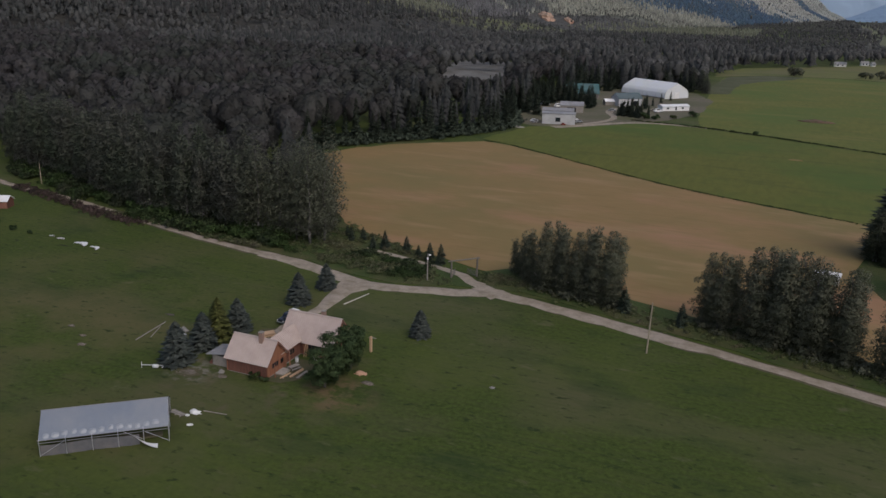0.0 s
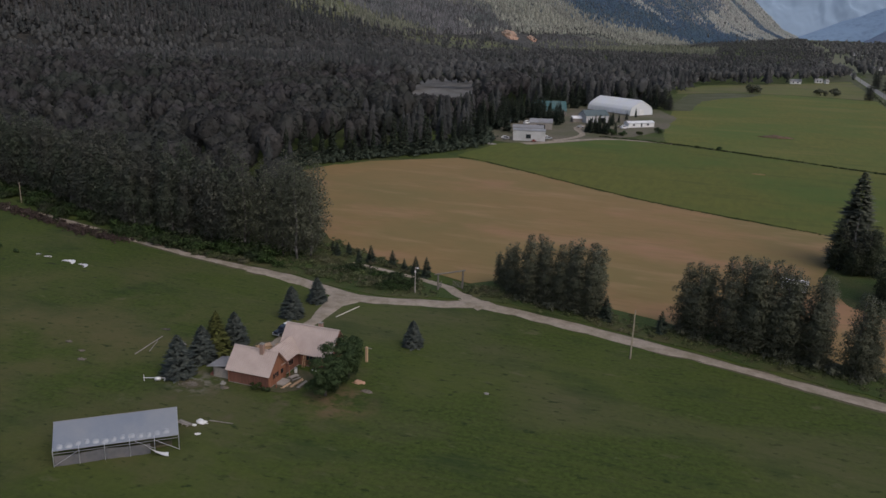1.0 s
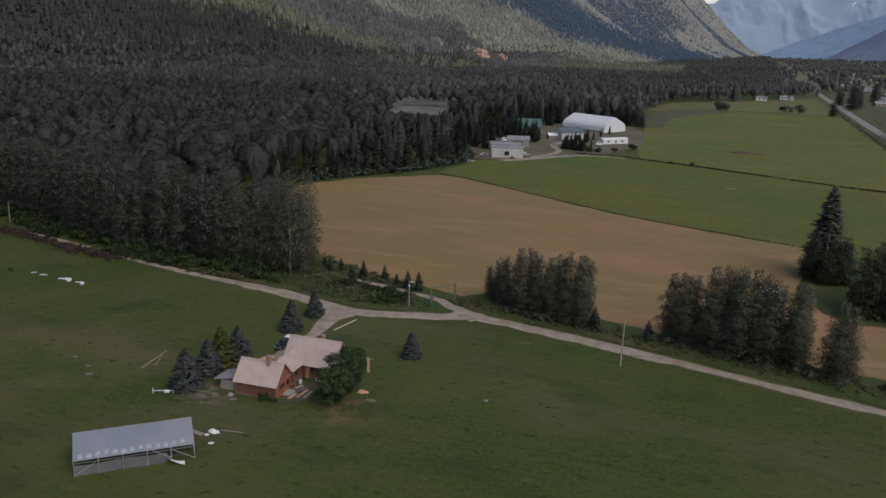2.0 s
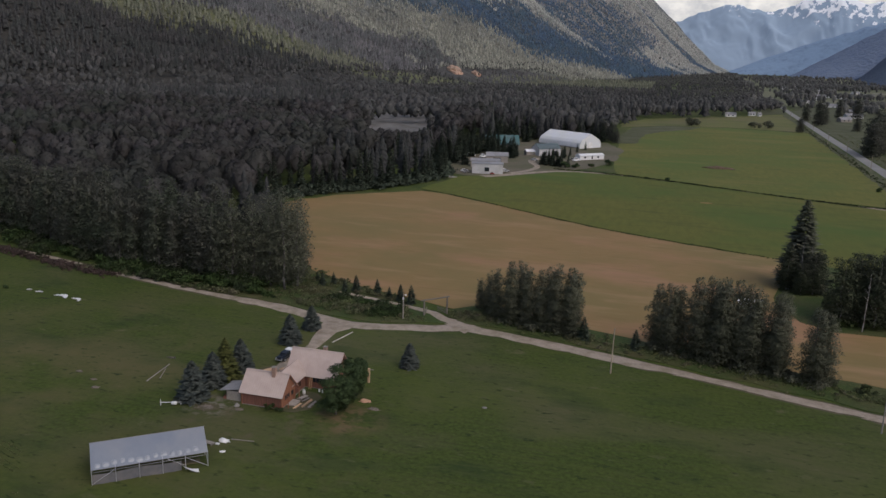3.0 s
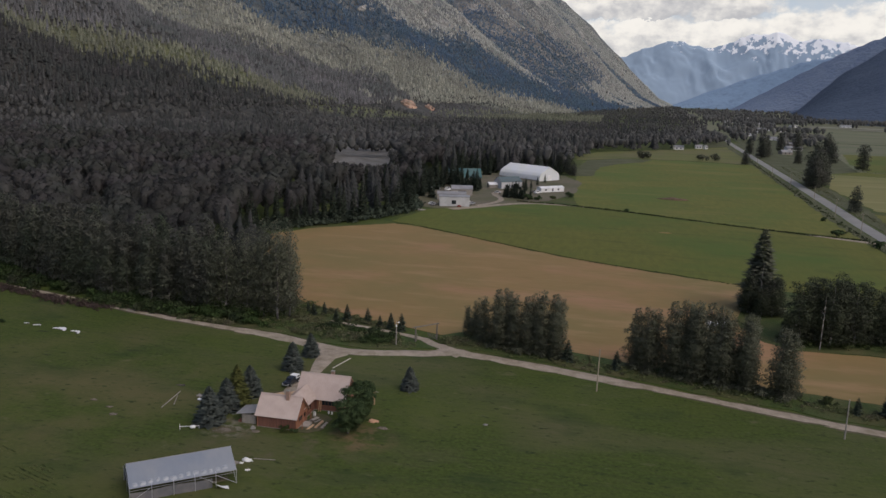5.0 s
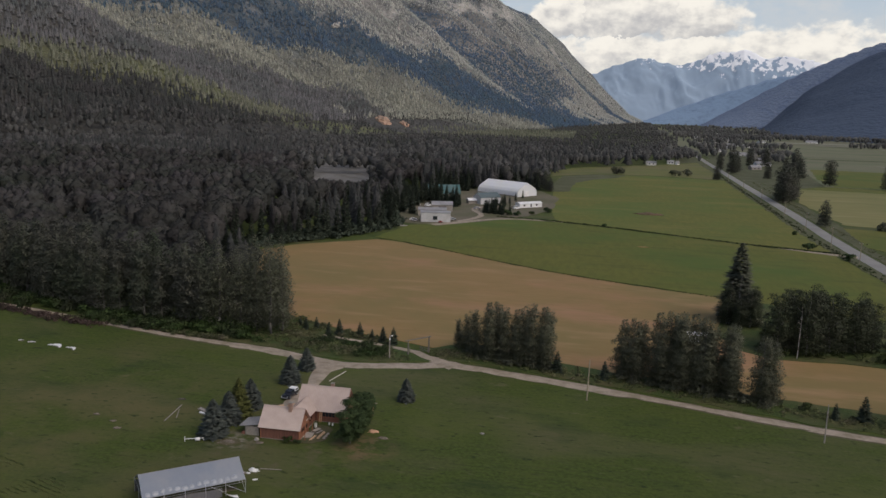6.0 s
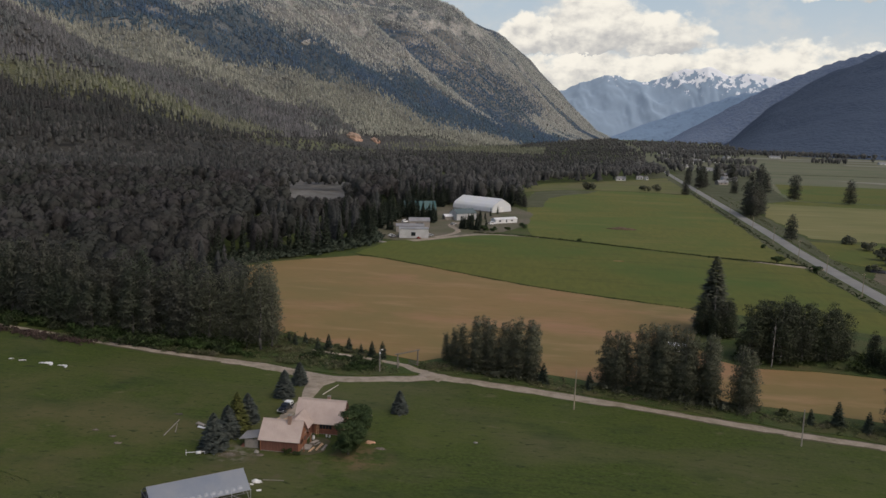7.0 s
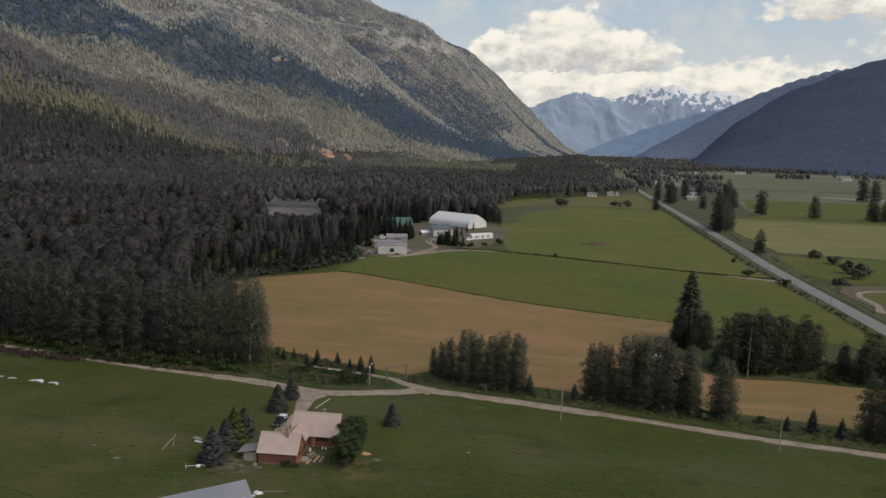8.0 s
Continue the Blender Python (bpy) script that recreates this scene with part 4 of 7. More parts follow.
def conifer_arrays(rng, h, r, layers, arms, base=0.05, droop=0.35, gap=0.0, power=1.0, slim=1.0):
    """Tiers of drooping fronds round a trunk: each frond three bent quads with a ragged tip."""
    V, F, k = [], [], 0
    for i in range(layers):
        t = (i + rng.uniform(-0.25, 0.25)) / layers
        t = min(max(t, 0), 0.985)
        z, rad = h * (base + (1 - base) * t), r * (1 - t) ** power * rng.uniform(0.82, 1.12) + 0.02 * r
        m = max(5, int(arms * (0.45 + 0.55 * (1 - t))))
        for j in range(m):
            if rng.random() < gap:
                continue
            a = 6.283 * (j + rng.uniform(-0.35, 0.35)) / m + i * 0.7
            L = rad * rng.uniform(0.7, 1.15)
            u, s = np.array([math.cos(a), math.sin(a), 0]), np.array([-math.sin(a), math.cos(a), 0])
            w = max(L * 0.22, h * 0.012) * slim * rng.uniform(0.8, 1.3)
            dz = droop * L * rng.uniform(0.6, 1.3)
            o = np.array([0, 0, z + rng.uniform(-0.5, 0.5) * h / layers])
            p0, p1, p2 = o + u * L * 0.12, o + u * L * 0.6 + [0, 0, -dz * 0.35], o + u * L + [0, 0, -dz * 0.55 + 0.06 * L]
            hang = np.array([0, 0, -h / layers * 0.75 * slim])
            V += [p0, p1 - s * w, p2, p1 + s * w, p0 + hang * 0.2, p1 - s * w * 0.9 + hang, p1 + hang * 0.25, p1 + s * w * 0.9 + hang]
            F += [(k, k + 1, k + 2, k + 3), (k + 6, k + 5, k + 4, k + 1), (k + 6, k + 3, k + 4, k + 7)]
            k += 8
    tip = np.array([[0, 0, h * 1.02], [r * 0.07, 0, h * 0.93], [0, r * 0.07, h * 0.92], [-r * 0.07, -r * 0.05, h * 0.93]])
    V += list(tip)
    F += [(k, k + 1, k + 2, k + 3)]
    return np.array(V), np.array(F)


def tree_kind(name, label, category, group, trunk, crown):
    """A template tree: an empty at the foot with trunk and crown; moved to its first place by the caller."""
    ob = thing(name, label, category, group=group)
    part("trunk", trunk, None, ob)
    part("crown", crown, None, ob)
    return ob


def template(name, label, category, group, kind, seed, h, r, mat, bark, n=1400, size=0.5, base=0.15, open_crown=False):
    rng = np.random.default_rng(seed)
    if kind == "spruce":
        v, f = conifer_arrays(rng, h, r, *((46, 30) if h > 6 else (24, 14)), 0.015, 0.16, 0, 0.58, 0.72)
        return tree_kind(name, label, category, group, trunk_mesh("trunk", rng, h * 0.9, 0.02 * h, bark, 0), mesh_of("crown", v, f, mat, normals=ruffled(outward(v, (0, 0, 0), 0.0, 0.6), rng, 0.45)))
    if kind == "fir":
        v, f = conifer_arrays(rng, h, r, *((64, 26) if h > 25 else (24, 12)), 0.05, 0.24 if h > 25 else 0.36, 0.06 if h > 25 else 0.12, 0.55 if h > 25 else 0.62, 0.7 if h > 25 else 1.0)
        return tree_kind(name, label, category, group, trunk_mesh("trunk", rng, h * 0.95, 0.014 * h, bark, 0), mesh_of("crown", v, f, mat, normals=ruffled(outward(v, (0, 0, 0), 0.0, 0.6), rng, 0.45)))
    if kind == "round":
        lobes = []
        for i in range(44):
            a, e = rng.uniform(0, 6.283), rng.uniform(-1.4, 1.5)
            d = rng.uniform(0.45, 0.86) if i > 8 else rng.uniform(0.0, 0.3)
            lobes.append(((math.cos(a) * math.cos(e) * d * r, math.sin(a) * math.cos(e) * d * r, h * (0.46 + 0.48 * math.sin(e) * d)), (r * rng.uniform(0.2, 0.36),) * 2 + (h * rng.uniform(0.07, 0.13),)))
        v, f = leafy(rng, lobes, n, size)
        return tree_kind(name, label, category, group, trunk_mesh("trunk", rng, h * 0.7, 0.03 * h, bark, 7, r * 0.7), mesh_of("crown", v, f, mat, normals=clumped(v, lobes, (0, 0, h * 0.45), 1.0, rng)))
    lobes = column_lobes(rng, h, h * base, r, 34 if open_crown else 60, 0.5, rng.normal(0, 0.4))
    v, f = leafy(rng, lobes, n, size, 0.62 if open_crown else 0.15)
    return tree_kind(name, label, category, group, trunk_mesh("trunk", rng, h * 0.9, 0.014 * h, bark, 16 if open_crown else 9, r * 0.9, base), mesh_of("crown", v, f, mat, normals=clumped(v, lobes, (0, 0, h * 0.45), 0.6, rng, *((0.25, 0.95, 0.35) if open_crown else ()))))


def plant(tpl, rows, used):
    """Put a template's copies: rows of x, y, scale. The first row takes the template itself."""
    rng = np.random.default_rng(17)
    for i, (x, y, s, *w) in enumerate(rows):
        k = rng.uniform(-0.1, 0.1)
        m = pose(x, y, float(height(x, y)), 0, 0, rng.uniform(0, 360)) @ Matrix.Diagonal((s * (w[0] if w else 1) * (1 + k), s * (w[0] if w else 1) * (1 + k), s, 1))
        if not used:
            tpl.matrix_basis = m
            used.append(1)
        else:
            o = copy_thing(tpl, Matrix())
            o.matrix_basis = m


class Kinds:
    """A few templates of one kind, planted in turn."""

    def __init__(self, *tpls):
        self.tpls = [(t, []) for t in tpls]
        self.i = 0

    def put(self, *rows):
        for row in rows:
            tpl, used = self.tpls[self.i % len(self.tpls)]
            plant(tpl, [row], used)
            self.i += 1


spruces = Kinds(*(template("spruce_tree", "dense blue-grey spruce tree standing on the lawn", "tree", "blue spruces", "spruce", s, 8, 3.2, SPRUCE, BARK) for s in (1, 2)))
spruces.put((-76.0, 140.8, 1.0), (-75.8, 147.8, 0.92), (-74.9, 157.2, 0.88), (-72.4, 175.4, 0.9), (-72.0, 186.3, 0.76), (-41.6, 170.6, 0.71))
small = Kinds(*(template("young_spruce", "young dark spruce in the shrubby verge", "tree", "young spruces", "spruce", s, 4, 1.25, FIR, BARK) for s in (5, 6)))
small.put((5.0, 199.2, 1.3), (-7.4, 202, 1.5), (57.7, 184.6, 1.05), (64.1, 185, 1.6), (70, 181.8, 1.35))
small.put((-85.3, 222.4, 1.0), (-82.4, 223.8, 1.0), (-88.5, 226, 0.75), (-76.8, 218.6, 0.95), (-73.6, 219.5, 1.3), (-67, 218.8, 1.2), (-62.6, 216.6, 0.9), (-55.6, 214.6, 1.35), (-59, 215.6, 1.25))
gold = Kinds(template("cedar_tree", "golden-green cedar between the blue spruces", "tree", "", "spruce", 9, 8.9, 2.9, GOLD, BARK))
gold.put((-75.2, 151.6, 1.02))
maples = Kinds(template("maple_tree", "dense dark green broadleaf tree beside the farmhouse", "tree", "garden trees", "round", 12, 9.8, 4.2, MAPLE, BARK, 11000, 0.135, 0.0))
maples.put((-47.4, 143.8, 0.86, 0.98), (-47.2, 147.8, 1.02, 0.84), (-47.0, 152.2, 0.98, 0.68))
tall = Kinds(template("fir_tree", "tall dark fir tree above the field's edge", "tree", "", "fir", 20, 27.5, 7.2, OLD_FIR, BARK))
tall.put((50.5, 274, 1.0))
poplars = Kinds(*(template("poplar_tree", "tall bushy poplar with dark silvery leaves", "tree", "poplars by the lane", "column", s, 18, 3.55, POPLAR, STEM_BARK, 8400, 0.142, 0.02) for s in (30, 31, 32)))
poplars.put((-34, 214, 0.62), (-31, 211, 0.75), (-27, 207.5, 0.95), (-25, 211, 0.9), (-22, 207, 0.88), (-19, 205.5, 0.9), (-17.5, 209, 0.85), (-14.5, 204.5, 1.0), (-11.5, 203.5, 1.0), (-10.5, 207, 0.9), (-36.5, 216.5, 0.5))
poplars.put((9.5, 202, 0.92), (12, 200, 0.95), (14.5, 202.5, 0.9), (18, 198, 1.12), (21, 199.5, 1.1), (23.5, 196, 1.15), (26.5, 196.5, 1.16), (29, 194.5, 1.12), (31.5, 197, 0.98), (34.5, 193, 1.08), (36, 197, 1.02), (24, 201, 1.05), (30, 201, 0.92), (42, 190, 0.98), (44.5, 191, 0.9))
poplars.put((76.5, 182, 1.0), (79.5, 180, 1.05), (82.5, 181, 1.0), (86, 178.5, 1.0))
alders = Kinds(*(template("birch_tree", "birch tree with a pale trunk in a dark clump", "tree", "birches beyond the straw strip", "column", s, 17, 4.4, ALDER, PALE_BARK, 6400, 0.17, 0.06) for s in (40, 41)))
alders.put((56, 238, 1.1), (60, 241, 1.15), (64, 237, 1.2), (67, 242, 1.25), (71, 240, 1.15), (75, 245, 1.1), (79, 243, 1.0), (82, 247, 1.1), (62, 246, 1.1), (70, 248, 1.1), (86, 249, 0.9), (46.6, 269, 0.85), (53.6, 266, 0.8), (56, 271, 0.78), (50, 264.5, 0.6))
alders.put((95, 232, 0.85), (99, 236, 0.95), (104, 233, 0.95), (108, 238, 1.0), (113, 235, 0.9), (118, 240, 1.0), (103, 226, 0.75), (110, 229, 0.8), (92, 240, 0.7))

# the front of the forest along the lane and the straw field
cotton = Kinds(*(template("cottonwood_tree", "tall grey-green cottonwood at the forest's edge", "tree", "cottonwoods along the lane", "column", s, 27, 4.9, COTTON, STEM_BARK, 3600, 0.24, 0.10, True) for s in (50, 51, 52, 53)))
airy = Kinds(*(template("cottonwood_tree", "thin-crowned cottonwood with pale stems at the forest's end", "tree", "cottonwoods along the lane", "column", s, 26, 5.4, POPLAR, STEM_BARK, 2900, 0.21, 0.06, True) for s in (56, 57)))
rngf = np.random.default_rng(5)
FRONT = [(-250, 252), (-225, 246), (-200, 238), (-179, 228), (-155, 220), (-127, 216), (-112, 213), (-95, 216), (-98, 230)]
for (ax, ay), (bx, by) in zip(FRONT, FRONT[1:]):
    k = max(1, int(math.hypot(bx - ax, by - ay) / 4.0))
    for i in range(k):
        for row in range(2):
            t = (i + rngf.uniform(0, 1)) / k
            (airy if ax > -116 else cotton).put((ax + (bx - ax) * t - row * rngf.uniform(1, 3), ay + (by - ay) * t + row * 6.5 + rngf.uniform(0, 3), rngf.uniform(0.78, 1.08)))
airy.put((-93.5, 214.5, 0.98), (-91.5, 218.5, 0.85), (-96.5, 220, 1.02), (-95.5, 226.5, 0.95))
edge = Kinds(*(template("conifer_tree", "dark conifer in the forest wall by the field", "tree", "conifers at the field's edge", "fir", s, 20, 3.4, FIR, BARK) for s in (60, 61)))
EDGE = [(-112, 246), (-136, 288), (-163, 330), (-160, 350), (-146, 372), (-128, 398), (-118, 422), (-112, 448), (-116, 470), (-128, 500)]
for (ax, ay), (bx, by) in zip(EDGE, EDGE[1:]):
    k = max(1, int(math.hypot(bx - ax, by - ay) / 4.5))
    for i in range(k):
        t = (i + rngf.uniform(0, 1)) / k
        edge.put((ax + (bx - ax) * t - rngf.uniform(1, 4), ay + (by - ay) * t + rngf.uniform(-1, 1), rngf.uniform(0.65, 1.08)))


# ---- forests, too many trees to count ----
def face_normals(v, f):
    """Soft corner normals of a closed form."""
    g = np.cross(v[f[:, 1]] - v[f[:, 0]], v[f[:, 2]] - v[f[:, 0]])
    out = np.zeros_like(v)
    for k in range(f.shape[1]):
        np.add.at(out, f[:, k], g)
    return out / (np.linalg.norm(out, axis=1)[:, None] + 1e-12), g


def ball(sub):
    """Directions and triangles of a round form."""
    bm = bmesh.new()
    bmesh.ops.create_icosphere(bm, subdivisions=sub, radius=1)
    bm.verts.ensure_lookup_table()
    v = np.array([q.co[:] for q in bm.verts])
    f = np.array([[q.index for q in p.verts] for p in bm.faces])
    bm.free()
    g = np.cross(v[f[:, 1]] - v[f[:, 0]], v[f[:, 2]] - v[f[:, 0]])
    back = (g * v[f].mean(1)).sum(1) < 0
    f[back] = f[back][:, ::-1]
    return v, f


def puff_tree(rng, sub, heads, n, size, fat=1.0, mid=0.56, half=0.37, foot=0.30):
    """A broadleaf tree seen from afar, one unit high: a lumpy crown of several rising heads, ragged with loose sprays."""
    d, f = ball(sub)
    heads = np.array([(math.cos(a) * math.cos(e), math.sin(a) * math.cos(e), math.sin(e)) for a, e in ((i * 2.4 + rng.uniform(-0.4, 0.4), rng.uniform(-0.35, 1.35)) for i in range(heads))])
    near = np.arccos(np.clip(d @ heads.T, -1, 1))
    lump = np.exp(-(near / rng.uniform(0.26, 0.42, len(heads))) ** 2) * rng.uniform(0.6, 1.15, len(heads))
    k = 0.60 + 0.44 * lump.max(1) + rng.normal(0, 0.05, len(d))
    wide = 0.19 * fat * (1.0 + 0.22 * d[:, 2] - 0.25 * np.clip(-d[:, 2], 0, 1))
    v = np.column_stack([d[:, 0] * wide * k, d[:, 1] * wide * k, mid + d[:, 2] * half * k])
    f = f[v[f][:, :, 2].mean(1) > foot]
    q, g = face_normals(v, f)
    area = np.linalg.norm(g, axis=1) * (g[:, 2] > -0.3 * np.linalg.norm(g, axis=1))
    pick = rng.choice(len(f), n, p=area / area.sum())
    w = rng.dirichlet((1, 1, 1), n)
    nn = (q[f[pick]] * w[:, :, None]).sum(1)
    lv, lf = quads_at((v[f[pick]] * w[:, :, None]).sum(1) + nn * size * rng.uniform(-0.2, 1.3, (n, 1)), nn + rng.normal(0, 0.45, nn.shape), size, rng)
    up = np.array([0, 0, 0.35])
    soft = np.concatenate([q + up, np.repeat(nn + rng.normal(0, 0.38, nn.shape) + up, 3, 0)])
    return np.concatenate([v, lv]), np.concatenate([f, lf + len(v)]), soft / np.linalg.norm(soft, axis=1)[:, None]


def spire_tree(rng, tiers=6, tips=7, r=0.17, low=0.12, power=0.85):
    """A conifer seen from afar, one unit high: ragged drooping skirts, one above the other."""
    V, F, N = [], [], []
    for i in range(tiers):
        t = i / tiers
        z, rad = low + (1 - low) * t, r * (1 - t) ** power * rng.uniform(0.88, 1.12) + 0.012
        top = min(1.0, z + (1 - low) / tiers * 1.7)
        k, turn = len(V), rng.uniform(0, 6.283)
        V.append((0, 0, top)), N.append((0, 0, 1))
        for j in range(2 * tips):
            a = turn + 3.1416 * j / tips + rng.uniform(-0.2, 0.2)
            L = rad * (rng.uniform(0.85, 1.25) if j % 2 else rng.uniform(0.5, 0.7))
            V.append((math.cos(a) * L, math.sin(a) * L, z + (rng.uniform(-0.25, 0.1) if j % 2 else 0.2) * (1 - low) / tiers))
            N.append((math.cos(a), math.sin(a), 0.5 if j % 2 else 0.15))
        F += [(k, k + 1 + j, k + 1 + (j + 1) % (2 * tips)) for j in range(2 * tips)]
    N = np.array(N, float) + rng.normal(0, 0.12, (len(N), 3))
    return np.array(V, float), np.array(F), N / np.linalg.norm(N, axis=1)[:, None]


def forest(name, label, xs, ys, hs, wide, kinds, mat, seed):
    """Many trees as one mesh: each a turned, scaled copy of one of the shapes."""
    rng = np.random.default_rng(seed)
    V, F, T, N, base = [], [], [], [], 0
    zs = height(xs, ys)
    soft = [k[2] for k in kinds]
    for i, (x, y, z, h) in enumerate(zip(xs, ys, zs, hs)):
        v, f = kinds[i % len(kinds)][:2]
        q = soft[i % len(kinds)]
        a = rng.uniform(0, 6.283)
        c, s = math.cos(a), math.sin(a)
        w = h * wide * rng.uniform(0.8, 1.25)
        V.append(np.column_stack([x + (v[:, 0] * c - v[:, 1] * s) * w, y + (v[:, 0] * s + v[:, 1] * c) * w, z + v[:, 2] * h]))
        N.append(np.column_stack([q[:, 0] * c - q[:, 1] * s, q[:, 0] * s + q[:, 1] * c, q[:, 2]]))
        F.append(f + base)
        T.append(np.full(len(v), rng.random()))
        base += len(v)
    me = mesh_of(name, np.concatenate(V), np.concatenate(F), mat, np.concatenate(T), normals=np.concatenate(N))
    return tagged(new(name, me), label, "forest", kind="stuff")


WOOD = [(-1700, 260), (-300, 262), (-230, 262), (-179, 248), (-127, 236), (-108, 240), (-120, 262), (-142, 292), (-170, 330), (-166, 352), (-151, 376), (-133, 402), (-122, 425), (-118, 470), (-122, 502), (-128, 530), (-136, 570), (-146, 600), (-148, 640), (-120, 668), (-60, 690), (-40, 715), (-42, 760), (-42, 850), (-22, 1000), (95, 1130), (160, 1260), (165, 1600), (225, 2200), (260, 3000), (300, 4500), (-1700, 4500)]
GAP = [(-252, 672), (-202, 684), (-194, 735), (-222, 762), (-262, 765)]
GAPV = [(-226, 640), (-200, 640), (-200, 690), (-246, 680)]


def scatter(n, x0, x1, y0, y1, seed):
    """Uneven points over a stretch of the plan, where the wood stands."""
    rng = np.random.default_rng(seed)
    x, y = rng.uniform(x0, x1, n), rng.uniform(y0, y1, n)
    ok = inside(WOOD, x, y) & ~inside(GAP, x, y) & ~inside(GAPV, x, y)
    return x[ok], y[ok]


def wood_kind(x, y):
    """Where broadleaf stands give way to conifers: a slow noise."""
    return hills(x, y, 150, 3, 70) + 0.25 * hills(x, y, 40, 2, 75)


rngw = np.random.default_rng(8)
blobs0 = [puff_tree(rngw, 2, 14, 620, 0.0155) for _ in range(6)]
blobs1 = [puff_tree(rngw, 1, 12, 140, 0.025) for _ in range(10)]
spires0 = [spire_tree(rngw, 13, 9, 0.175, 0.06) for _ in range(6)]
spires1 = [spire_tree(rngw, 8, 7, 0.18, 0.08) for _ in range(6)]
x, y = scatter(7000, -960, 0, 232, 760, 1)
near = x > 30 - 1.28 * y
x, y = x[near], y[near]
c = wood_kind(x, y) + 0.45 - np.clip((x + 175) / 50, -0.7, 0.9) + rngw.normal(0, 0.3, len(x)) > 0
low = np.where(inside([(-235, 600), (-190, 530), (-150, 520), (-160, 600), (-186, 705), (-262, 690)], x, y), 0.6, 1.0) * (1 + 0.16 * hills(x, y, 60, 2, 78))
before = (x < -0.265 * (y + 20) - 11 + 6) & (x > -0.335 * (y + 20) - 11) & (y > 480) & (y < 735)
low = np.where(before, np.minimum(low, (1.5 + 0.088 * (722 - y)).clip(2.5) / 26), low)
first = np.hypot(x, y) < 420
for some, b_kinds, s_kinds, seed in ((first, blobs0, spires0, 2), (~first, blobs1, spires1, 12)):
    forest("forest", "grey-green cottonwood forest filling the valley", x[c & some], y[c & some], rngw.uniform(16, 28, (c & some).sum()) * low[c & some], 1.2, b_kinds, WOODS_C, seed)
    forest("forest", "dark conifer forest filling the valley", x[~c & some], y[~c & some], rngw.uniform(14, 25, (~c & some).sum()) * low[~c & some], 1.0, s_kinds, WOODS_F, seed + 1)

blobs2 = [puff_tree(rngw, 1, 8, 22, 0.045, 1.05) for _ in range(10)]
spires2 = [spire_tree(rngw, 3, 4, 0.2, 0.12) for _ in range(8)]
spires3 = [spire_tree(rngw, 2, 3, 0.25, 0.10) for _ in range(8)]
spires4 = [spire_tree(rngw, 1, 3, 0.30, 0.05) for _ in range(8)]


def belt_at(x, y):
    """How far up and along the mountain a tree lies, across the slanting belts of painted sun and cloud shade."""
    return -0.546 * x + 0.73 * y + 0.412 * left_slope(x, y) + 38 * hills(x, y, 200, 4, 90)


# the valley floor's woods
x, y = scatter(24000, -1750, 240, 700, 2450, 4)
keep = (x > -1.25 * y + 60) & (np.hypot((x + 490) / 48, (y - 1895) / 75) > 1) & (left_slope(x, y) < 45)
x, y = x[keep], y[keep]
# strip of sunlit meadow, painted as low trees in the sunlit leaf colour
meadow = (y > 1880) & (y < 2400) & (left_slope(x, y) < 14) & (x < -40) & (x > -520)
fir = wood_kind(x, y) + rngw.normal(0, 0.35, len(x)) < -0.55
c = ~meadow & ~fir
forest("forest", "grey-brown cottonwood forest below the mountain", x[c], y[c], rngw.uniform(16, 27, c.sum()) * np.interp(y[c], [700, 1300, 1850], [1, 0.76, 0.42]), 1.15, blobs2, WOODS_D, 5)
forest("forest", "dark conifers among the cottonwoods", x[fir & ~meadow], y[fir & ~meadow], rngw.uniform(17, 28, (fir & ~meadow).sum()) * np.interp(y[fir & ~meadow], [700, 1300, 1850], [1, 0.76, 0.42]), 1.0, spires2, WOODS_F, 11)
forest("forest", "low trees at the mountain's foot, coloured yellow-green as a sunlit meadow", x[meadow], y[meadow], rngw.uniform(6, 11, meadow.sum()), 1.3, spires2, WOODS_L, 13)

x, y = scatter(6500, -120, 300, 2400, 4300, 14)
keep = (left_slope(x, y) < 4) & (x < np.interp(y, [2000, 3000, 4300], [195, 238, 300]))
x, y = x[keep], y[keep]
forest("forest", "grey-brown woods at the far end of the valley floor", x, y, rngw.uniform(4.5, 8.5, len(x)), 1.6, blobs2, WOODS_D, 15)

# the woods on the slope: belts of leaf colour paint sun and cloud shade, the trees grow smaller uphill
sx, sy = rngw.uniform(-2300, 280, 210000), rngw.uniform(500, 4350, 210000)
up = left_slope(sx, sy)
tall_at = np.interp(sy, [700, 1500, 2500, 4300], [19, 13.5, 9.5, 7])
ok = (up > np.where(sy > 2300, 3, 30)) & (sx > -1.25 * sy + 60) & (up < 1250) & (np.hypot((sx + 490) / 48, (sy - 1915) / 45) > 1)
ok &= rngw.random(len(sx)) < np.interp(sy, [700, 1500, 2500, 4300], [0.55, 0.85, 0.95, 0.95]) * np.clip(1.15 - up / 1100, 0.25, 1)
x, y, up, tall_at = sx[ok], sy[ok], up[ok], tall_at[ok]
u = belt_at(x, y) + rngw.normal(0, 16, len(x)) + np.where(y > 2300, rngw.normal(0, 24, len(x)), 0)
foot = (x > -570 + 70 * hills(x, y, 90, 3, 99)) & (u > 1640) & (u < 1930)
# light, pale and sunny trees take sunlit colours, the others cloud-shaded ones
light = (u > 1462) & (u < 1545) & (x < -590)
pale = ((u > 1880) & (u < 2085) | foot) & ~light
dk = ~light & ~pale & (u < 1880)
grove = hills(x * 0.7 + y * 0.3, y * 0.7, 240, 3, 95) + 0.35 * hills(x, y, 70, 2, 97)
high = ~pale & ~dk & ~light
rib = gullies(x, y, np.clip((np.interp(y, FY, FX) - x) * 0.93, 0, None))
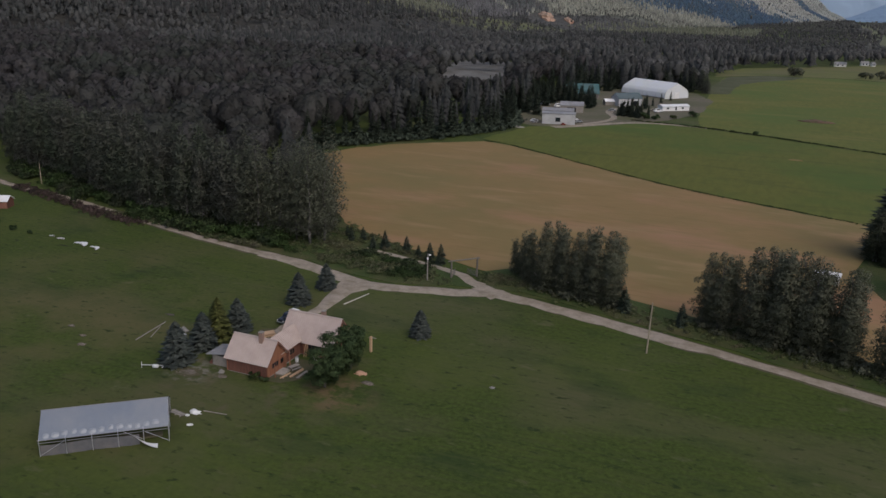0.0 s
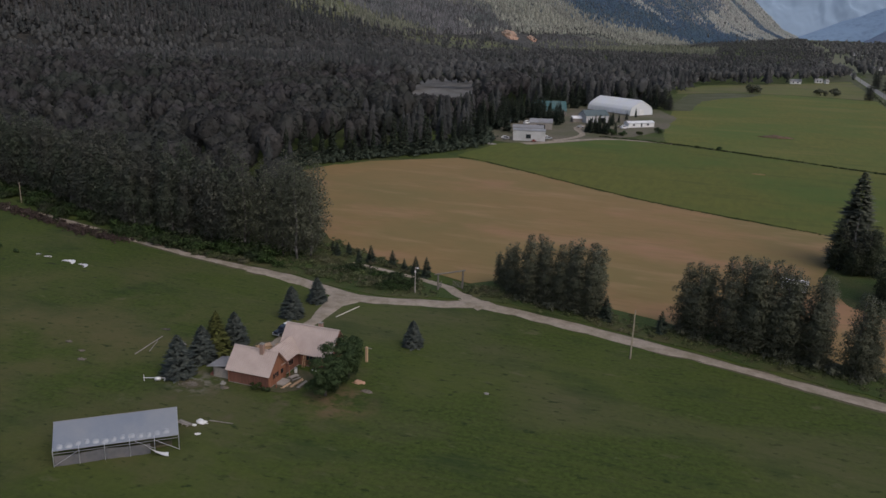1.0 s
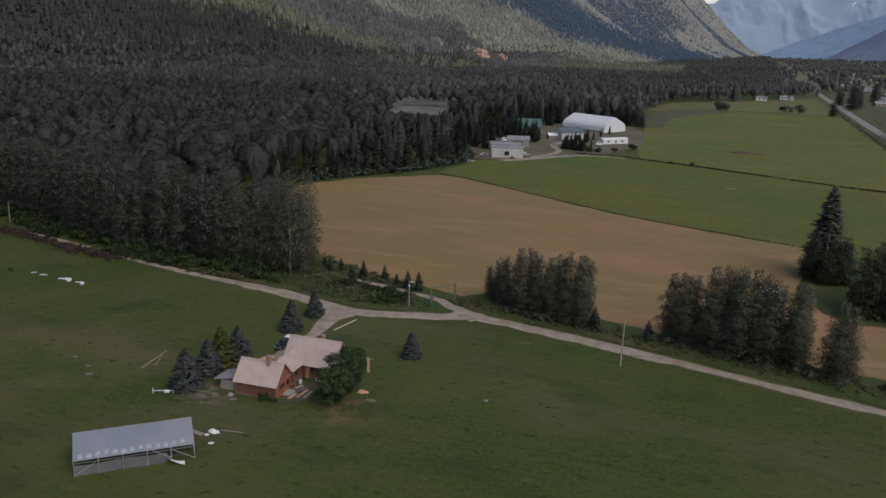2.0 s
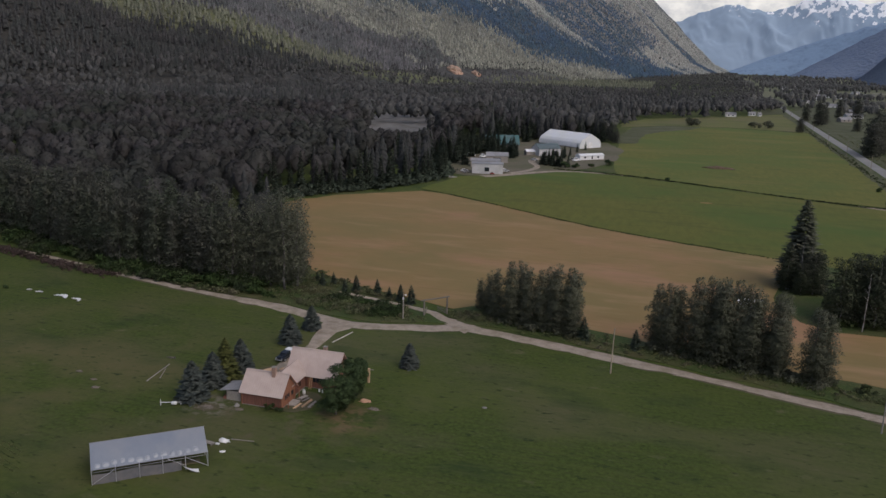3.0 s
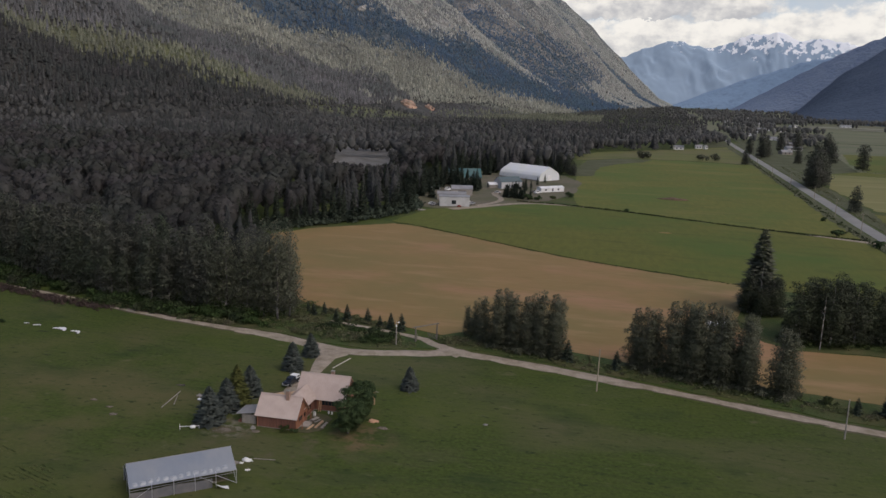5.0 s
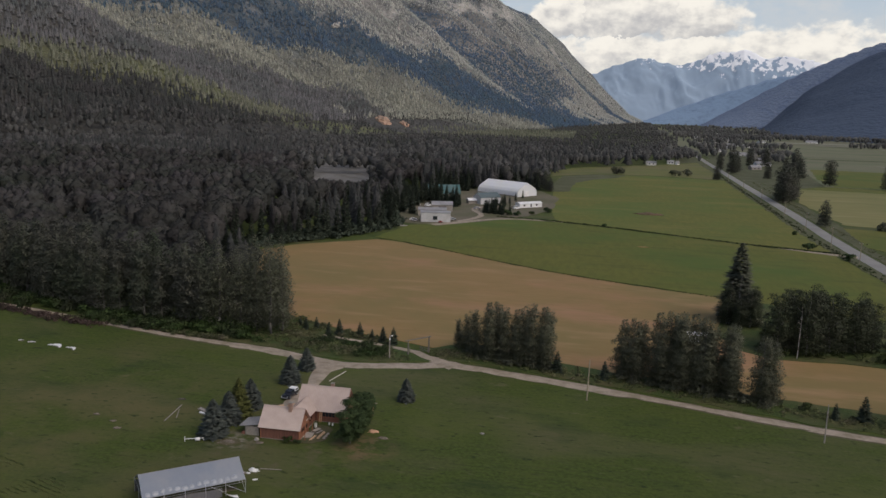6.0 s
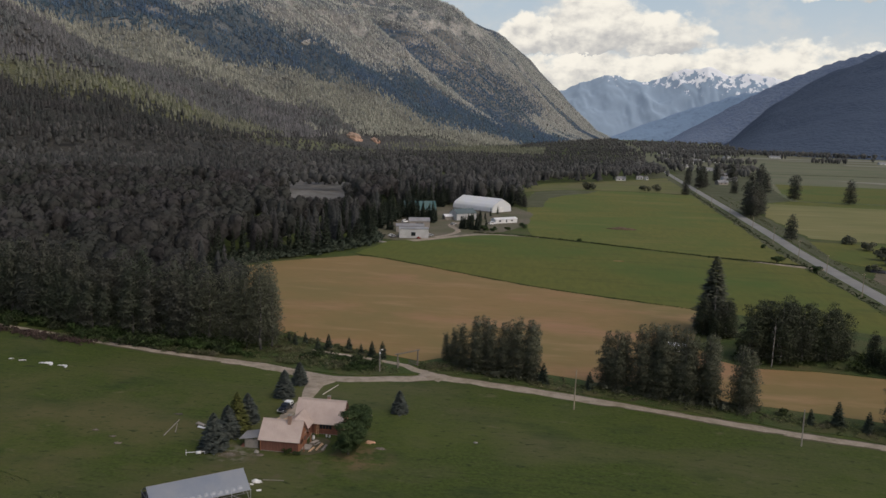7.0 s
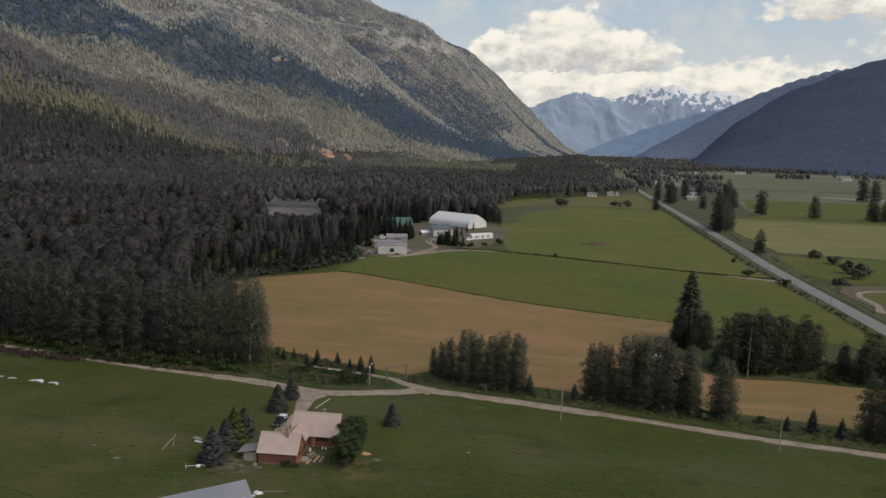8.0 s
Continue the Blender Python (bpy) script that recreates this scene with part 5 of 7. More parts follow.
# gullies and an oval near the nose keep the cloud-shade colour
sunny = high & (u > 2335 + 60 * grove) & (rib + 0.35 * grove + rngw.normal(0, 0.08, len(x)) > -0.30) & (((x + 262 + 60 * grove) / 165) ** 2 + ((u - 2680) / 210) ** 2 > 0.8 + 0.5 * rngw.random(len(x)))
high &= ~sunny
h = tall_at * rngw.uniform(0.72, 1.25, len(x))
for some, mat, seed, label in ((dk & (u < 1500), WOODS_F, 6, "dark conifer forest climbing the mountain side"), (dk & (u >= 1500), WOODS_B, 14, "conifer forest coloured brown-grey as cloud shade between the sunlit belts"), (high, WOODS_H, 9, "conifer forest high on the mountain, coloured blue-grey as cloud shade"), (light, WOODS_L, 7, "belt of trees on the mountain side, coloured yellow-green as if sunlit"), (pale, WOODS_P, 8, "belt of trees on the mountain side, coloured pale grey-green as if sunlit"), (sunny, WOODS_S, 10, "open woods high on the mountain, coloured pale brown-grey as if sunlit")):
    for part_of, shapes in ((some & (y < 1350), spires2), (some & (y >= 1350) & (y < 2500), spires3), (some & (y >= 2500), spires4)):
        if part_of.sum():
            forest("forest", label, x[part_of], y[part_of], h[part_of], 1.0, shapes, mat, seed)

# ---- the farmhouse ----
def ribbed(L, thick, step, w, up):
    """The outline of a sheet along x with upstanding ribs, in x and z."""
    k, top = max(1, int(L / step)), []
    for i in range(k + 1):
        c = min(max(i * L / k, w / 2), L - w / 2)
        top += [(c - w / 2, 0), (c - w / 2 + 0.004, up), (c + w / 2 - 0.004, up), (c + w / 2, 0)]
    return [(0, -thick), (L, -thick)] + top[::-1]


def ribbed_slope(L, a, b, thick=0.10, rib=0.45):
    """One roof slope: a sheet from (y, z) a down to b along x from 0 to L, with standing seams."""
    (ay, az), (by, bz) = a, b
    ang = math.degrees(math.atan2(bz - az, by - ay))
    up = 1 if by > ay else -1
    return prism(bmesh.new(), [(x, z * up) for x, z in ribbed(L, thick, rib, 0.05, 0.045)], math.hypot(by - ay, bz - az), pose(0, ay, az, ang, 0, 0))


def board_wall(L, h, thick=0.15, step=0.24):
    """A wall of upright boards with battens, along x from 0 to L, its face towards -y."""
    return prism(bmesh.new(), ribbed(L, thick, step, 0.06, 0.03), h, pose(0, 0, 0, 90, 0, 0))


def gable(W, h, top, thick=0.15, cut=()):
    """A gable wall in x and z, W wide, with battens."""
    bm = prism(bmesh.new(), [(0, 0), (W, 0), (W, h), (W / 2, top), (0, h)], thick)
    return bm


def window(parent, m, w, h, panes=2, frame_mat=None):
    """A window with its frame and panes, in the plane of x and z, facing -y."""
    ob = part("window", boxes(((0, -0.02, -h / 2 - 0.04), (w + 0.25, 0.12, 0.06))), frame_mat or CEDAR, parent, "", m)
    fr = boxes(((0, -0.03, h / 2), (w + 0.12, 0.06, 0.08)), ((0, -0.03, -h / 2), (w + 0.12, 0.06, 0.08)), ((-w / 2, -0.03, 0), (0.08, 0.06, h)), ((w / 2, -0.03, 0), (0.08, 0.06, h)), *(((-w / 2 + w * i / panes, -0.028, 0), (0.06, 0.05, h)) for i in range(1, panes)))
    part("window_frame", fr, frame_mat or CEDAR, ob)
    for i in range(panes):
        part("pane", boxes(((-w / 2 + w * (i + 0.5) / panes, -0.012, 0), (w / panes - 0.06, 0.02, h - 0.08))), GLASS, ob)
    return ob


house = thing("farmhouse", "red board farmhouse with two gabled wings and pale metal roofs", "house", pose(-57.5, 142.2, 0))


def wing(x0, y0, L, W, eave, ridge, over, wall, end, back=True):
    """A gabled wing, its ridge along x."""
    P = lambda n, bm, mt, lb="", m=None: part(n, bm, mt, house, lb, pose(x0, y0, 0) @ (m or Matrix()))
    P("wall", board_wall(L, eave), wall)
    P("wall", board_wall(L, eave), wall, m=pose(L, W, 0, 0, 0, 180))
    P("gable_wall", gable(W, eave, ridge - 0.12), end, m=pose(L + 0.002, 0.002, 0, 0, 0, 90) @ Matrix.Diagonal((0.999, 1, 1, 1)))
    P("gable_wall", gable(W, eave, ridge - 0.12), end, m=pose(-0.002, W - 0.002, 0, 0, 0, -90) @ Matrix.Diagonal((0.999, 1, 1, 1)))
    k = (ridge - eave) / (W / 2)
    P("roof", ribbed_slope(L + 2 * over, (W / 2, ridge), (-over, eave - k * over)), METAL_ROOF, m=pose(-over, 0, 0.05))
    P("roof", ribbed_slope(L + 2 * over, (W / 2, ridge), (W + over, eave - k * over)), METAL_ROOF, m=pose(-over, 0, 0.05))
    P("ridge_cap", boxes(((L / 2, W / 2 - 0.1, ridge + 0.10), (L + 2 * over, 0.24, 0.03), 0, 25), ((L / 2, W / 2 + 0.1, ridge + 0.10), (L + 2 * over, 0.24, 0.03), 0, -25)), METAL_ROOF)
    ang = math.degrees(math.atan2(ridge - eave, W / 2))
    ln = math.hypot(W / 2 + over, k * (W / 2 + over))
    for xx in (-over + 0.02, L + over - 0.02):
        P("barge_board", boxes(((xx, W / 4 - over / 2, (ridge + eave - k * over) / 2 - 0.1), (0.05, ln, 0.22), 0, ang), ((xx, 3 * W / 4 + over / 2, (ridge + eave - k * over) / 2 - 0.1), (0.05, ln, 0.22), 0, -ang)), wall)


wing(-8.7, 0, 8.3, 6.0, 2.85, 6.0, 0.45, RED_BOARD, CEDAR)
wing(-4.6, 11.4, 10.4, 6.6, 3.0, 6.9, 0.5, RED_BOARD, RED_BOARD)
# the link between the wings, its ridge running from one to the other
part("wall", board_wall(6.6, 2.9), RED_BOARD, house, "", pose(-0.9, 5.6, 0, 0, 0, 90))
part("wall", board_wall(6.6, 2.9), RED_BOARD, house, "", pose(-5.6, 12.0, 0, 0, 0, -90))
part("roof", ribbed_slope(9.0, (0, 5.0), (-2.9, 2.75)), METAL_ROOF, house, "", pose(-3.2, 4.4, 0.05, 0, 0, 90))
part("roof", ribbed_slope(9.0, (0, 5.0), (2.9, 2.75)), METAL_ROOF, house, "", pose(-3.2, 4.4, 0.05, 0, 0, 90))
chim = part("chimney", boxes(((-3.1, 2.6, 6.1), (0.72, 0.72, 2.3))), BRICK, house, "brick chimney stack")
part("chimney_cap", boxes(((-3.1, 2.6, 7.3), (0.86, 0.86, 0.12)), ((-3.1, 2.6, 7.42), (0.3, 0.3, 0.16)), bevel=0.02), STONE, chim)
# brick chimney built in place of an orange pile behind the roof
chim = part("chimney", boxes(((1.9, 15.4, 6.6), (0.7, 0.7, 2.0))), BRICK, house, "brick chimney stack")
part("chimney_cap", boxes(((1.9, 15.4, 7.6), (0.82, 0.82, 0.1)), bevel=0.02), STONE, chim)
E1 = pose(-0.4, 0, 0, 0, 0, 90)
window(house, E1 @ pose(2.4, -0.03, 1.75), 1.9, 0.95, 3)
window(house, E1 @ pose(4.5, -0.03, 1.7), 1.0, 1.0, 1)
part("door", boxes(((5.4, -0.05, 1.0), (0.9, 0.08, 2.0)), bevel=0.01), CEDAR, house, "cedar porch door", E1)
part("porch_post", tube(bmesh.new(), (0.6, 0.9, 0), (0.6, 0.9, 2.5), 0.09), CEDAR, house)
part("porch_post", tube(bmesh.new(), (0.6, 5.6, 0), (0.6, 5.6, 2.5), 0.09), CEDAR, house)
part("porch_step", boxes(((0.5, 3.4, 0.12), (1.6, 2.6, 0.24)), ((0.9, 3.4, 0.06), (1.0, 2.2, 0.12)), bevel=0.01), GREY_WOOD, house)
window(house, pose(2.3, 11.38, 1.75), 2.9, 1.1, 4)
window(house, pose(5.1, 11.38, 1.7), 0.9, 1.3, 1)
part("door", boxes(((0.3, 11.33, 1.0), (0.95, 0.08, 2.0)), bevel=0.01), CEDAR, house, "brown panelled door")
window(house, pose(5.8, 11.4, 0, 0, 0, 90) @ pose(3.3, -0.03, 4.2), 1.1, 1.2, 2)
window(house, pose(5.8, 11.4, 0, 0, 0, 90) @ pose(2.0, -0.03, 1.6), 1.2, 1.1, 2)
window(house, pose(-0.9, 5.6, 0, 0, 0, 90) @ pose(3.0, -0.03, 1.6), 1.6, 1.1, 2)
# trim under the eaves and corner boards
for xx in (-0.4, -8.7):
    part("corner_board", boxes(((xx, -0.03, 1.4), (0.14, 0.14, 2.8))), CEDAR, house)
part("foundation", boxes(((-4.55, 3.0, -0.05), (8.4, 6.1, 0.28)), ((0.6, 14.7, -0.05), (10.5, 6.7, 0.28)), ((-3.2, 8.7, -0.05), (4.9, 5.0, 0.27))), STONE, house)

lean = thing("lean_to_shed", "grey plank lean-to shed against the farmhouse", "shed", pose(-67.0, 143.0, 0))
part("wall", board_wall(3.0, 1.9), GREY_WOOD, lean, "", pose(-3.0, 0, 0))
part("wall", board_wall(4.0, 1.9), GREY_WOOD, lean, "", pose(-3.0, 4.0, 0, 0, 0, -90))
part("roof", ribbed_slope(4.8, (0.0, 2.7), (4.6, 1.95), 0.08), GREY_ROOF, lean, "rusty grey sheet roof", pose(0.4, -0.4, 0, 0, 0, 90))
part("post", tube(bmesh.new(), (-0.2, 0.1, 0), (-0.2, 0.1, 2.1), 0.07), GREY_WOOD, lean)

# ---- greenhouse ----
gh = thing("greenhouse", "open-sided greenhouse with a sagging translucent plastic roof", "greenhouse", pose(-72.75, 108.0, 0, 0, 0, math.degrees(math.atan2(10.95, 13.4))))
FILM = shade("greenhouse_film", (0.18, 0.198, 0.228), (0.198, 0.216, 0.244), (0.235, 0.242, 0.252), fine=0.8, broad=0.15, rough=0.30, spec=0.5, bump=0.05)
WALL_FILM = shade("wall_film", (0.105, 0.105, 0.110), (0.145, 0.140, 0.145), (0.18, 0.165, 0.155), fine=0.8, broad=0.35, rough=0.4, bump=0.1)
GL, GW, GE, GR = 17.4, 8.8, 2.55, 5.0


def film(n0, n1, fn, mat, thick=0.015):
    """A sagging plastic sheet: fn gives the place for u, v from 0 to 1."""
    u, v = np.meshgrid(np.linspace(0, 1, n0), np.linspace(0, 1, n1))
    p = np.array([fn(a, b) for a, b in zip(u.ravel(), v.ravel())])
    i = (np.arange(n1 - 1)[:, None] * n0 + np.arange(n0 - 1)[None]).ravel()
    f = np.column_stack([i, i + 1, i + n0 + 1, i + n0])
    q = p - np.array([0, 0, thick])
    return mesh_of("film", np.concatenate([p, q]), np.concatenate([f, f[:, ::-1] + len(p)]), mat, smooth=True)


def sag(side):
    def fn(u, v):
        puff = 0.10 * math.sin(v * 3.14) + 0.04 * math.sin(u * 3.14 * 15) ** 2 * v
        return (u * GL, GW / 2 - side * GW / 2 * v, GR - (GR - GE) * v ** 1.08 + puff)
    return fn


part("roof_film", film(121, 26, sag(1), FILM), None, gh, "milky plastic film with puffed lower edge")
part("roof_film", film(121, 26, sag(-1), FILM), None, gh)
PUFF_FILM = shade("puffed_film", (0.235, 0.250, 0.270), (0.280, 0.292, 0.305), (0.32, 0.33, 0.335), fine=1.2, broad=0.4, rough=0.35, spec=0.5, bump=0.05)
for i in range(13):
    # pillows of trapped air along the lower edge, each a little different
    u0, hi, w = (i + 0.75) / 14.2, 0.20 + 0.12 * abs(math.sin(i * 2.3)), 0.5 + 0.1 * math.sin(i * 1.7)

    def pillow(a, b, u0=u0, hi=hi, w=w):
        x, y, z = sag(1)(u0 + (a - 0.5) * w * 2.1 / GL, 0.76 + 0.03 * math.sin(u0 * 19) + b * 0.19)
        return x, y, z - 0.06 + hi * math.sin(a * 3.14) ** 1.1 * math.sin(b * 3.14) ** 0.9 * (0.6 + 0.7 * b)

    part("puffed_edge", film(12, 10, pillow, PUFF_FILM), None, gh)
part("wall_film", film(60, 8, lambda u, v: (0.1 + u * 13.2, 0.05 + 0.05 * math.sin(u * 40) * v, 1.75 - 1.75 * v - 0.1 * math.sin(u * 9)), WALL_FILM), None, gh, "grey plastic side sheet")
part("wall_film", film(60, 8, lambda u, v: (u * GL, GW - 0.05 + 0.04 * math.sin(u * 50), 2.2 - 2.2 * v), WALL_FILM), None, gh)
part("loose_film", film(14, 6, lambda u, v: (12.6 + u * 3.2, -0.4 - 0.9 * v * (0.4 + u), 1.7 * (1 - u) ** 2 + 0.3 * v * (1 - u) + 0.08), WHITE), None, gh, "torn strip of plastic hanging to the grass")
for i in range(6):
    x = GL * i / 5
    for yy in (0, GW):
        part("post", tube(bmesh.new(), (x, yy, -0.3), (x, yy, GE), 0.055), STEEL, gh)
    part("rafter", tube(tube(bmesh.new(), (x, 0, GE), (x, GW / 2, GR - 0.04), 0.045), (x, GW, GE), (x, GW / 2, GR - 0.04), 0.045), STEEL, gh)
    part("tie_beam", tube(bmesh.new(), (x, 0, GE), (x, GW, GE), 0.04), STEEL, gh)
for yy, zz in ((-0.06, GE), (GW + 0.06, GE), (GW / 2, GR + 0.03), (-0.02, GE - 0.45)):
    part("rail", tube(bmesh.new(), (-0.15, yy, zz), (GL + 0.15, yy, zz), 0.045), GREY_ROOF, gh)
for a, b in (((0, 0, 0.1), (3.48, 0, 2.2)), ((GL, 0, 0.1), (GL - 3.48, 0, 2.2)), ((11.2, 0, 2.4), (13.9, 0, 0.8)), ((GL, 0, 0.1), (GL, GW / 2, 2.5)), ((GL, GW, 0.1), (GL, GW / 2, 2.5))):
    part("brace", tube(bmesh.new(), a, b, 0.04), STEEL, gh)
part("gable_post", tube(bmesh.new(), (GL, GW / 2, 0), (GL, GW / 2, GR), 0.045), STEEL, gh)
part("gable_post", tube(bmesh.new(), (0, GW / 2, 0), (0, GW / 2, GR), 0.045), STEEL, gh)
part("growing_bed", boxes(((GL / 2, 2.2, 0.1), (GL - 2, 1.2, 0.3)), ((GL / 2, 6.4, 0.1), (GL - 2, 1.2, 0.3))), EARTH, gh)

# ---- ranch gate, poles ----
gate = thing("ranch_gate", "weathered log ranch gateway with an open pole gate", "gate", pose(-49.2, 205.9, 0, 0, 0, 34))
part("post", tube(bmesh.new(), (0, 0, -0.3), (0, 0, 4.4), 0.24, 0.2), OLD_WOOD, gate)
part("post", tube(bmesh.new(), (6.3, 0, -0.3), (6.3, 0, 4.9), 0.26, 0.22), OLD_WOOD, gate)
part("crossbeam", tube(bmesh.new(), (-0.9, -0.1, 4.15), (6.9, 0.05, 4.75), 0.17, 0.2), OLD_WOOD, gate)
for sgn, x0 in ((1, 0.25), (-1, 6.05)):
    leaf = part("gate_leaf", tube(bmesh.new(), (0, 0, 0.3), (0, 0, 1.6), 0.06), OLD_WOOD, gate, "open pole gate leaf", pose(x0, 0, 0, 0, 0, 62 if sgn > 0 else 128))
    for z in (0.35, 0.65, 0.95, 1.25, 1.5):
        part("gate_rail", boxes(((1.4, 0, z), (2.8, 0.05, 0.09))), OLD_WOOD, leaf)
    part("gate_brace", boxes(((1.4, 0.04, 0.92), (3.0, 0.04, 0.1), 0, 0, -24)), OLD_WOOD, leaf)


def utility_pole(x, y, h, label, arm=True, lamp=False, tilt=0.0, mat=POLE_WOOD, group="utility poles"):
    ob = thing("utility_pole", label, "pole", pose(x, y, float(valley(x, y)), tilt, tilt * 0.5, 20), group)
    part("shaft", tube(bmesh.new(), (0, 0, -0.4), (0, 0, h), 0.17, 0.11, 10), mat, ob)
    if arm:
        part("crossarm", boxes(((0, 0.14, h - 0.6), (2.0, 0.1, 0.12)), bevel=0.01), mat, ob)
        for k in (-0.85, 0.0, 0.85):
            part("insulator", tube(tube(bmesh.new(), (k, 0.14, h - 0.54), (k, 0.14, h - 0.36), 0.05, 0.035), (k, 0.14, h - 0.36), (k, 0.14, h - 0.33), 0.06, 0.06), WHITE, ob)
    if lamp:
        part("lamp_arm", tube(bmesh.new(), (0, 0, h - 0.3), (0.5, -0.5, h - 0.1), 0.03), STEEL, ob)
        part("lamp_head", boxes(((0.55, -0.55, h - 0.12), (0.5, 0.35, 0.22)), ((0, 0.02, h - 1.2), (0.35, 0.3, 0.6)), bevel=0.04), WHITE, ob)
    return ob


utility_pole(0.6, 182.3, 10.4, "leaning wooden utility pole beside the lane", False, tilt=1.0)
utility_pole(51.4, 169.6, 8.7, "pale wooden utility pole beside the lane", False, mat=GREY_WOOD)
utility_pole(-53.4, 201.2, 6.8, "yard pole with a white lamp and meter box", False, True, mat=GREY_WOOD)
utility_pole(-210.9, 232.9, 7.2, "slim wooden pole at the lane's end", False)
for x, y in ((130, 355), (131.3, 407.5), (133, 461.5), (135.8, 527.3), (139.2, 599.8), (141, 690), (143, 784), (148, 900), (152, 1020), (158, 1150)):
    utility_pole(x - 1, y, 10.8, "wooden roadside utility pole with a crossarm", group="roadside poles")

post = thing("clothes_post", "stout timber post with a small crossarm", "post", pose(-47.0, 160.0, 0))
part("shaft", boxes(((0, 0, 1.5), (0.42, 0.42, 3.2)), bevel=0.03), LUMBER, post)
part("crossarm", boxes(((0.3, 0, 2.9), (1.5, 0.12, 0.12)), bevel=0.01), GREY_WOOD, post)

# ---- pickup ----
truck = thing("pickup_truck", "dark pickup with a white canopy parked on the drive", "vehicle", pose(-68.9, 166.0, 0.12, 0, 0, 172))
side = [(-2.6, 0.45), (2.55, 0.45), (2.62, 0.75), (2.55, 0.98), (1.25, 1.08), (0.75, 1.12), (-2.6, 1.08)]
bm = prism(bmesh.new(), side, 1.86, pose(0.93, 0, 0, 0, 0, 90))
bmesh.ops.bevel(bm, geom=list(bm.edges), offset=0.05, segments=2, affect="EDGES")
part("body", bm, TRUCK, truck)
bm = prism(bmesh.new(), [(1.2, 1.05), (0.55, 1.72), (-0.75, 1.76), (-0.85, 1.05)], 1.62, pose(0.81, 0, 0, 0, 0, 90))
bmesh.ops.bevel(bm, geom=list(bm.edges), offset=0.05, segments=2, affect="EDGES")
cab = part("cab", bm, TRUCK, truck)
part("windscreen", boxes(((0, 0.9, 1.40), (1.44, 0.03, 0.72), 0, -46)), GLASS, cab)
for k in (-0.815, 0.815):
    part("side_window", boxes(((k, -0.1, 1.42), (0.02, 1.1, 0.42))), GLASS, cab)
bm = prism(bmesh.new(), [(-0.88, 1.08), (-0.95, 1.82), (-2.45, 1.82), (-2.6, 1.08)], 1.78, pose(0.89, 0, 0, 0, 0, 90))
bmesh.ops.bevel(bm, geom=list(bm.edges), offset=0.07, segments=2, affect="EDGES")
can = part("canopy", bm, WHITE, truck, "white fibreglass canopy")
for k in (-0.9, 0.9):
    part("side_window", boxes(((k, -1.7, 1.48), (0.02, 1.1, 0.34))), GLASS, can)
for x in (-0.86, 0.86):
    for y in (-1.65, 1.65):
        w = part("wheel", tube(bmesh.new(), (x - 0.12, y, 0.38), (x + 0.12, y, 0.38), 0.38, n=18), RUBBER, truck)
        part("rim", tube(bmesh.new(), (x - 0.13, y, 0.38), (x + 0.13, y, 0.38), 0.2, n=12), STEEL, w)
part("bumper", boxes(((0, 2.66, 0.55), (1.8, 0.12, 0.2)), bevel=0.03), STEEL, truck)
part("bumper", boxes(((0, -2.68, 0.55), (1.8, 0.12, 0.2)), bevel=0.03), STEEL, truck)
for k in (-0.72, 0.72):
    part("headlight", boxes(((k, 2.6, 0.85), (0.3, 0.06, 0.16)), bevel=0.02), WHITE, truck)
part("bonnet_scoop", boxes(((0, 1.9, 1.06), (1.1, 0.9, 0.05)), bevel=0.02), TRUCK, truck)


# ---- timber and clutter round the house ----
def lumber_stack(x, y, rz, rows, cols, L, label, mat=LUMBER, w=0.24, t=0.09, z0=0.12):
    ob = thing("lumber_stack", label, "lumber", pose(x, y, 0, 0, 0, rz), "stacked lumber")
    rng = np.random.default_rng(int(abs(x * 10)))
    for k in (-L * 0.35, 0, L * 0.35):
        part("bearer", boxes(((0, k, 0.08), (cols * w + 0.2, 0.1, 0.16))), GREY_WOOD, ob)
    for r in range(rows):
        for c in range(cols):
            part("board", boxes(((0, 0, 0), (w - 0.03, L * rng.uniform(0.85, 1.0), t - 0.015))), mat, ob, "", pose((c - cols / 2 + 0.5) * w, rng.normal(0, 0.15), 0.16 + t * (r + 0.5), 0, 0, rng.normal(0, 1.2)))
    return ob


lumber_stack(-68.4, 157.6, -40, 7, 7, 2.6, "stack of orange sawn lumber behind the house")
lumber_stack(-66.4, 160.4, -30, 2, 4, 2.2, "low stack of sawn lumber by the drive")
lumber_stack(-54.4, 146.0, -4, 2, 2, 4.0, "pale planks laid on bearers by the porch")
lumber_stack(-53.3, 146.0, -3, 1, 2, 3.4, "pair of grey planks in the grass", GREY_WOOD)
lumber_stack(-55.6, 144.4, -6, 1, 2, 2.8, "short boards by the porch corner")
lumber_stack(-84.6, 153.0, 60, 2, 4, 2.8, "pale boards lying beyond the spruces", GREY_WOOD)
lumber_stack(-83.6, 151.2, 70, 1, 3, 2.2, "white boards lying in the grass", WHITE)
lumber_stack(-63.6, 126.0, 80, 1, 4, 3.0, "grey scrap boards by the greenhouse", GREY_WOOD)


def log(name, a, b, r, mat, label, category="log"):
    ob = thing(name, label, category, pose(a[0], a[1], 0))
    part("stem", tube(bmesh.new(), (0, 0, r), (b[0] - a[0], b[1] - a[1], r * 1.1), r, r * 0.85, 10), mat, ob)
    part("stub", tube(bmesh.new(), ((b[0] - a[0]) * 0.6, (b[1] - a[1]) * 0.6, r), ((b[0] - a[0]) * 0.6 + 0.1, (b[1] - a[1]) * 0.6 - 0.2, r * 2.4), r * 0.25, r * 0.2, 6), mat, ob)
    return ob


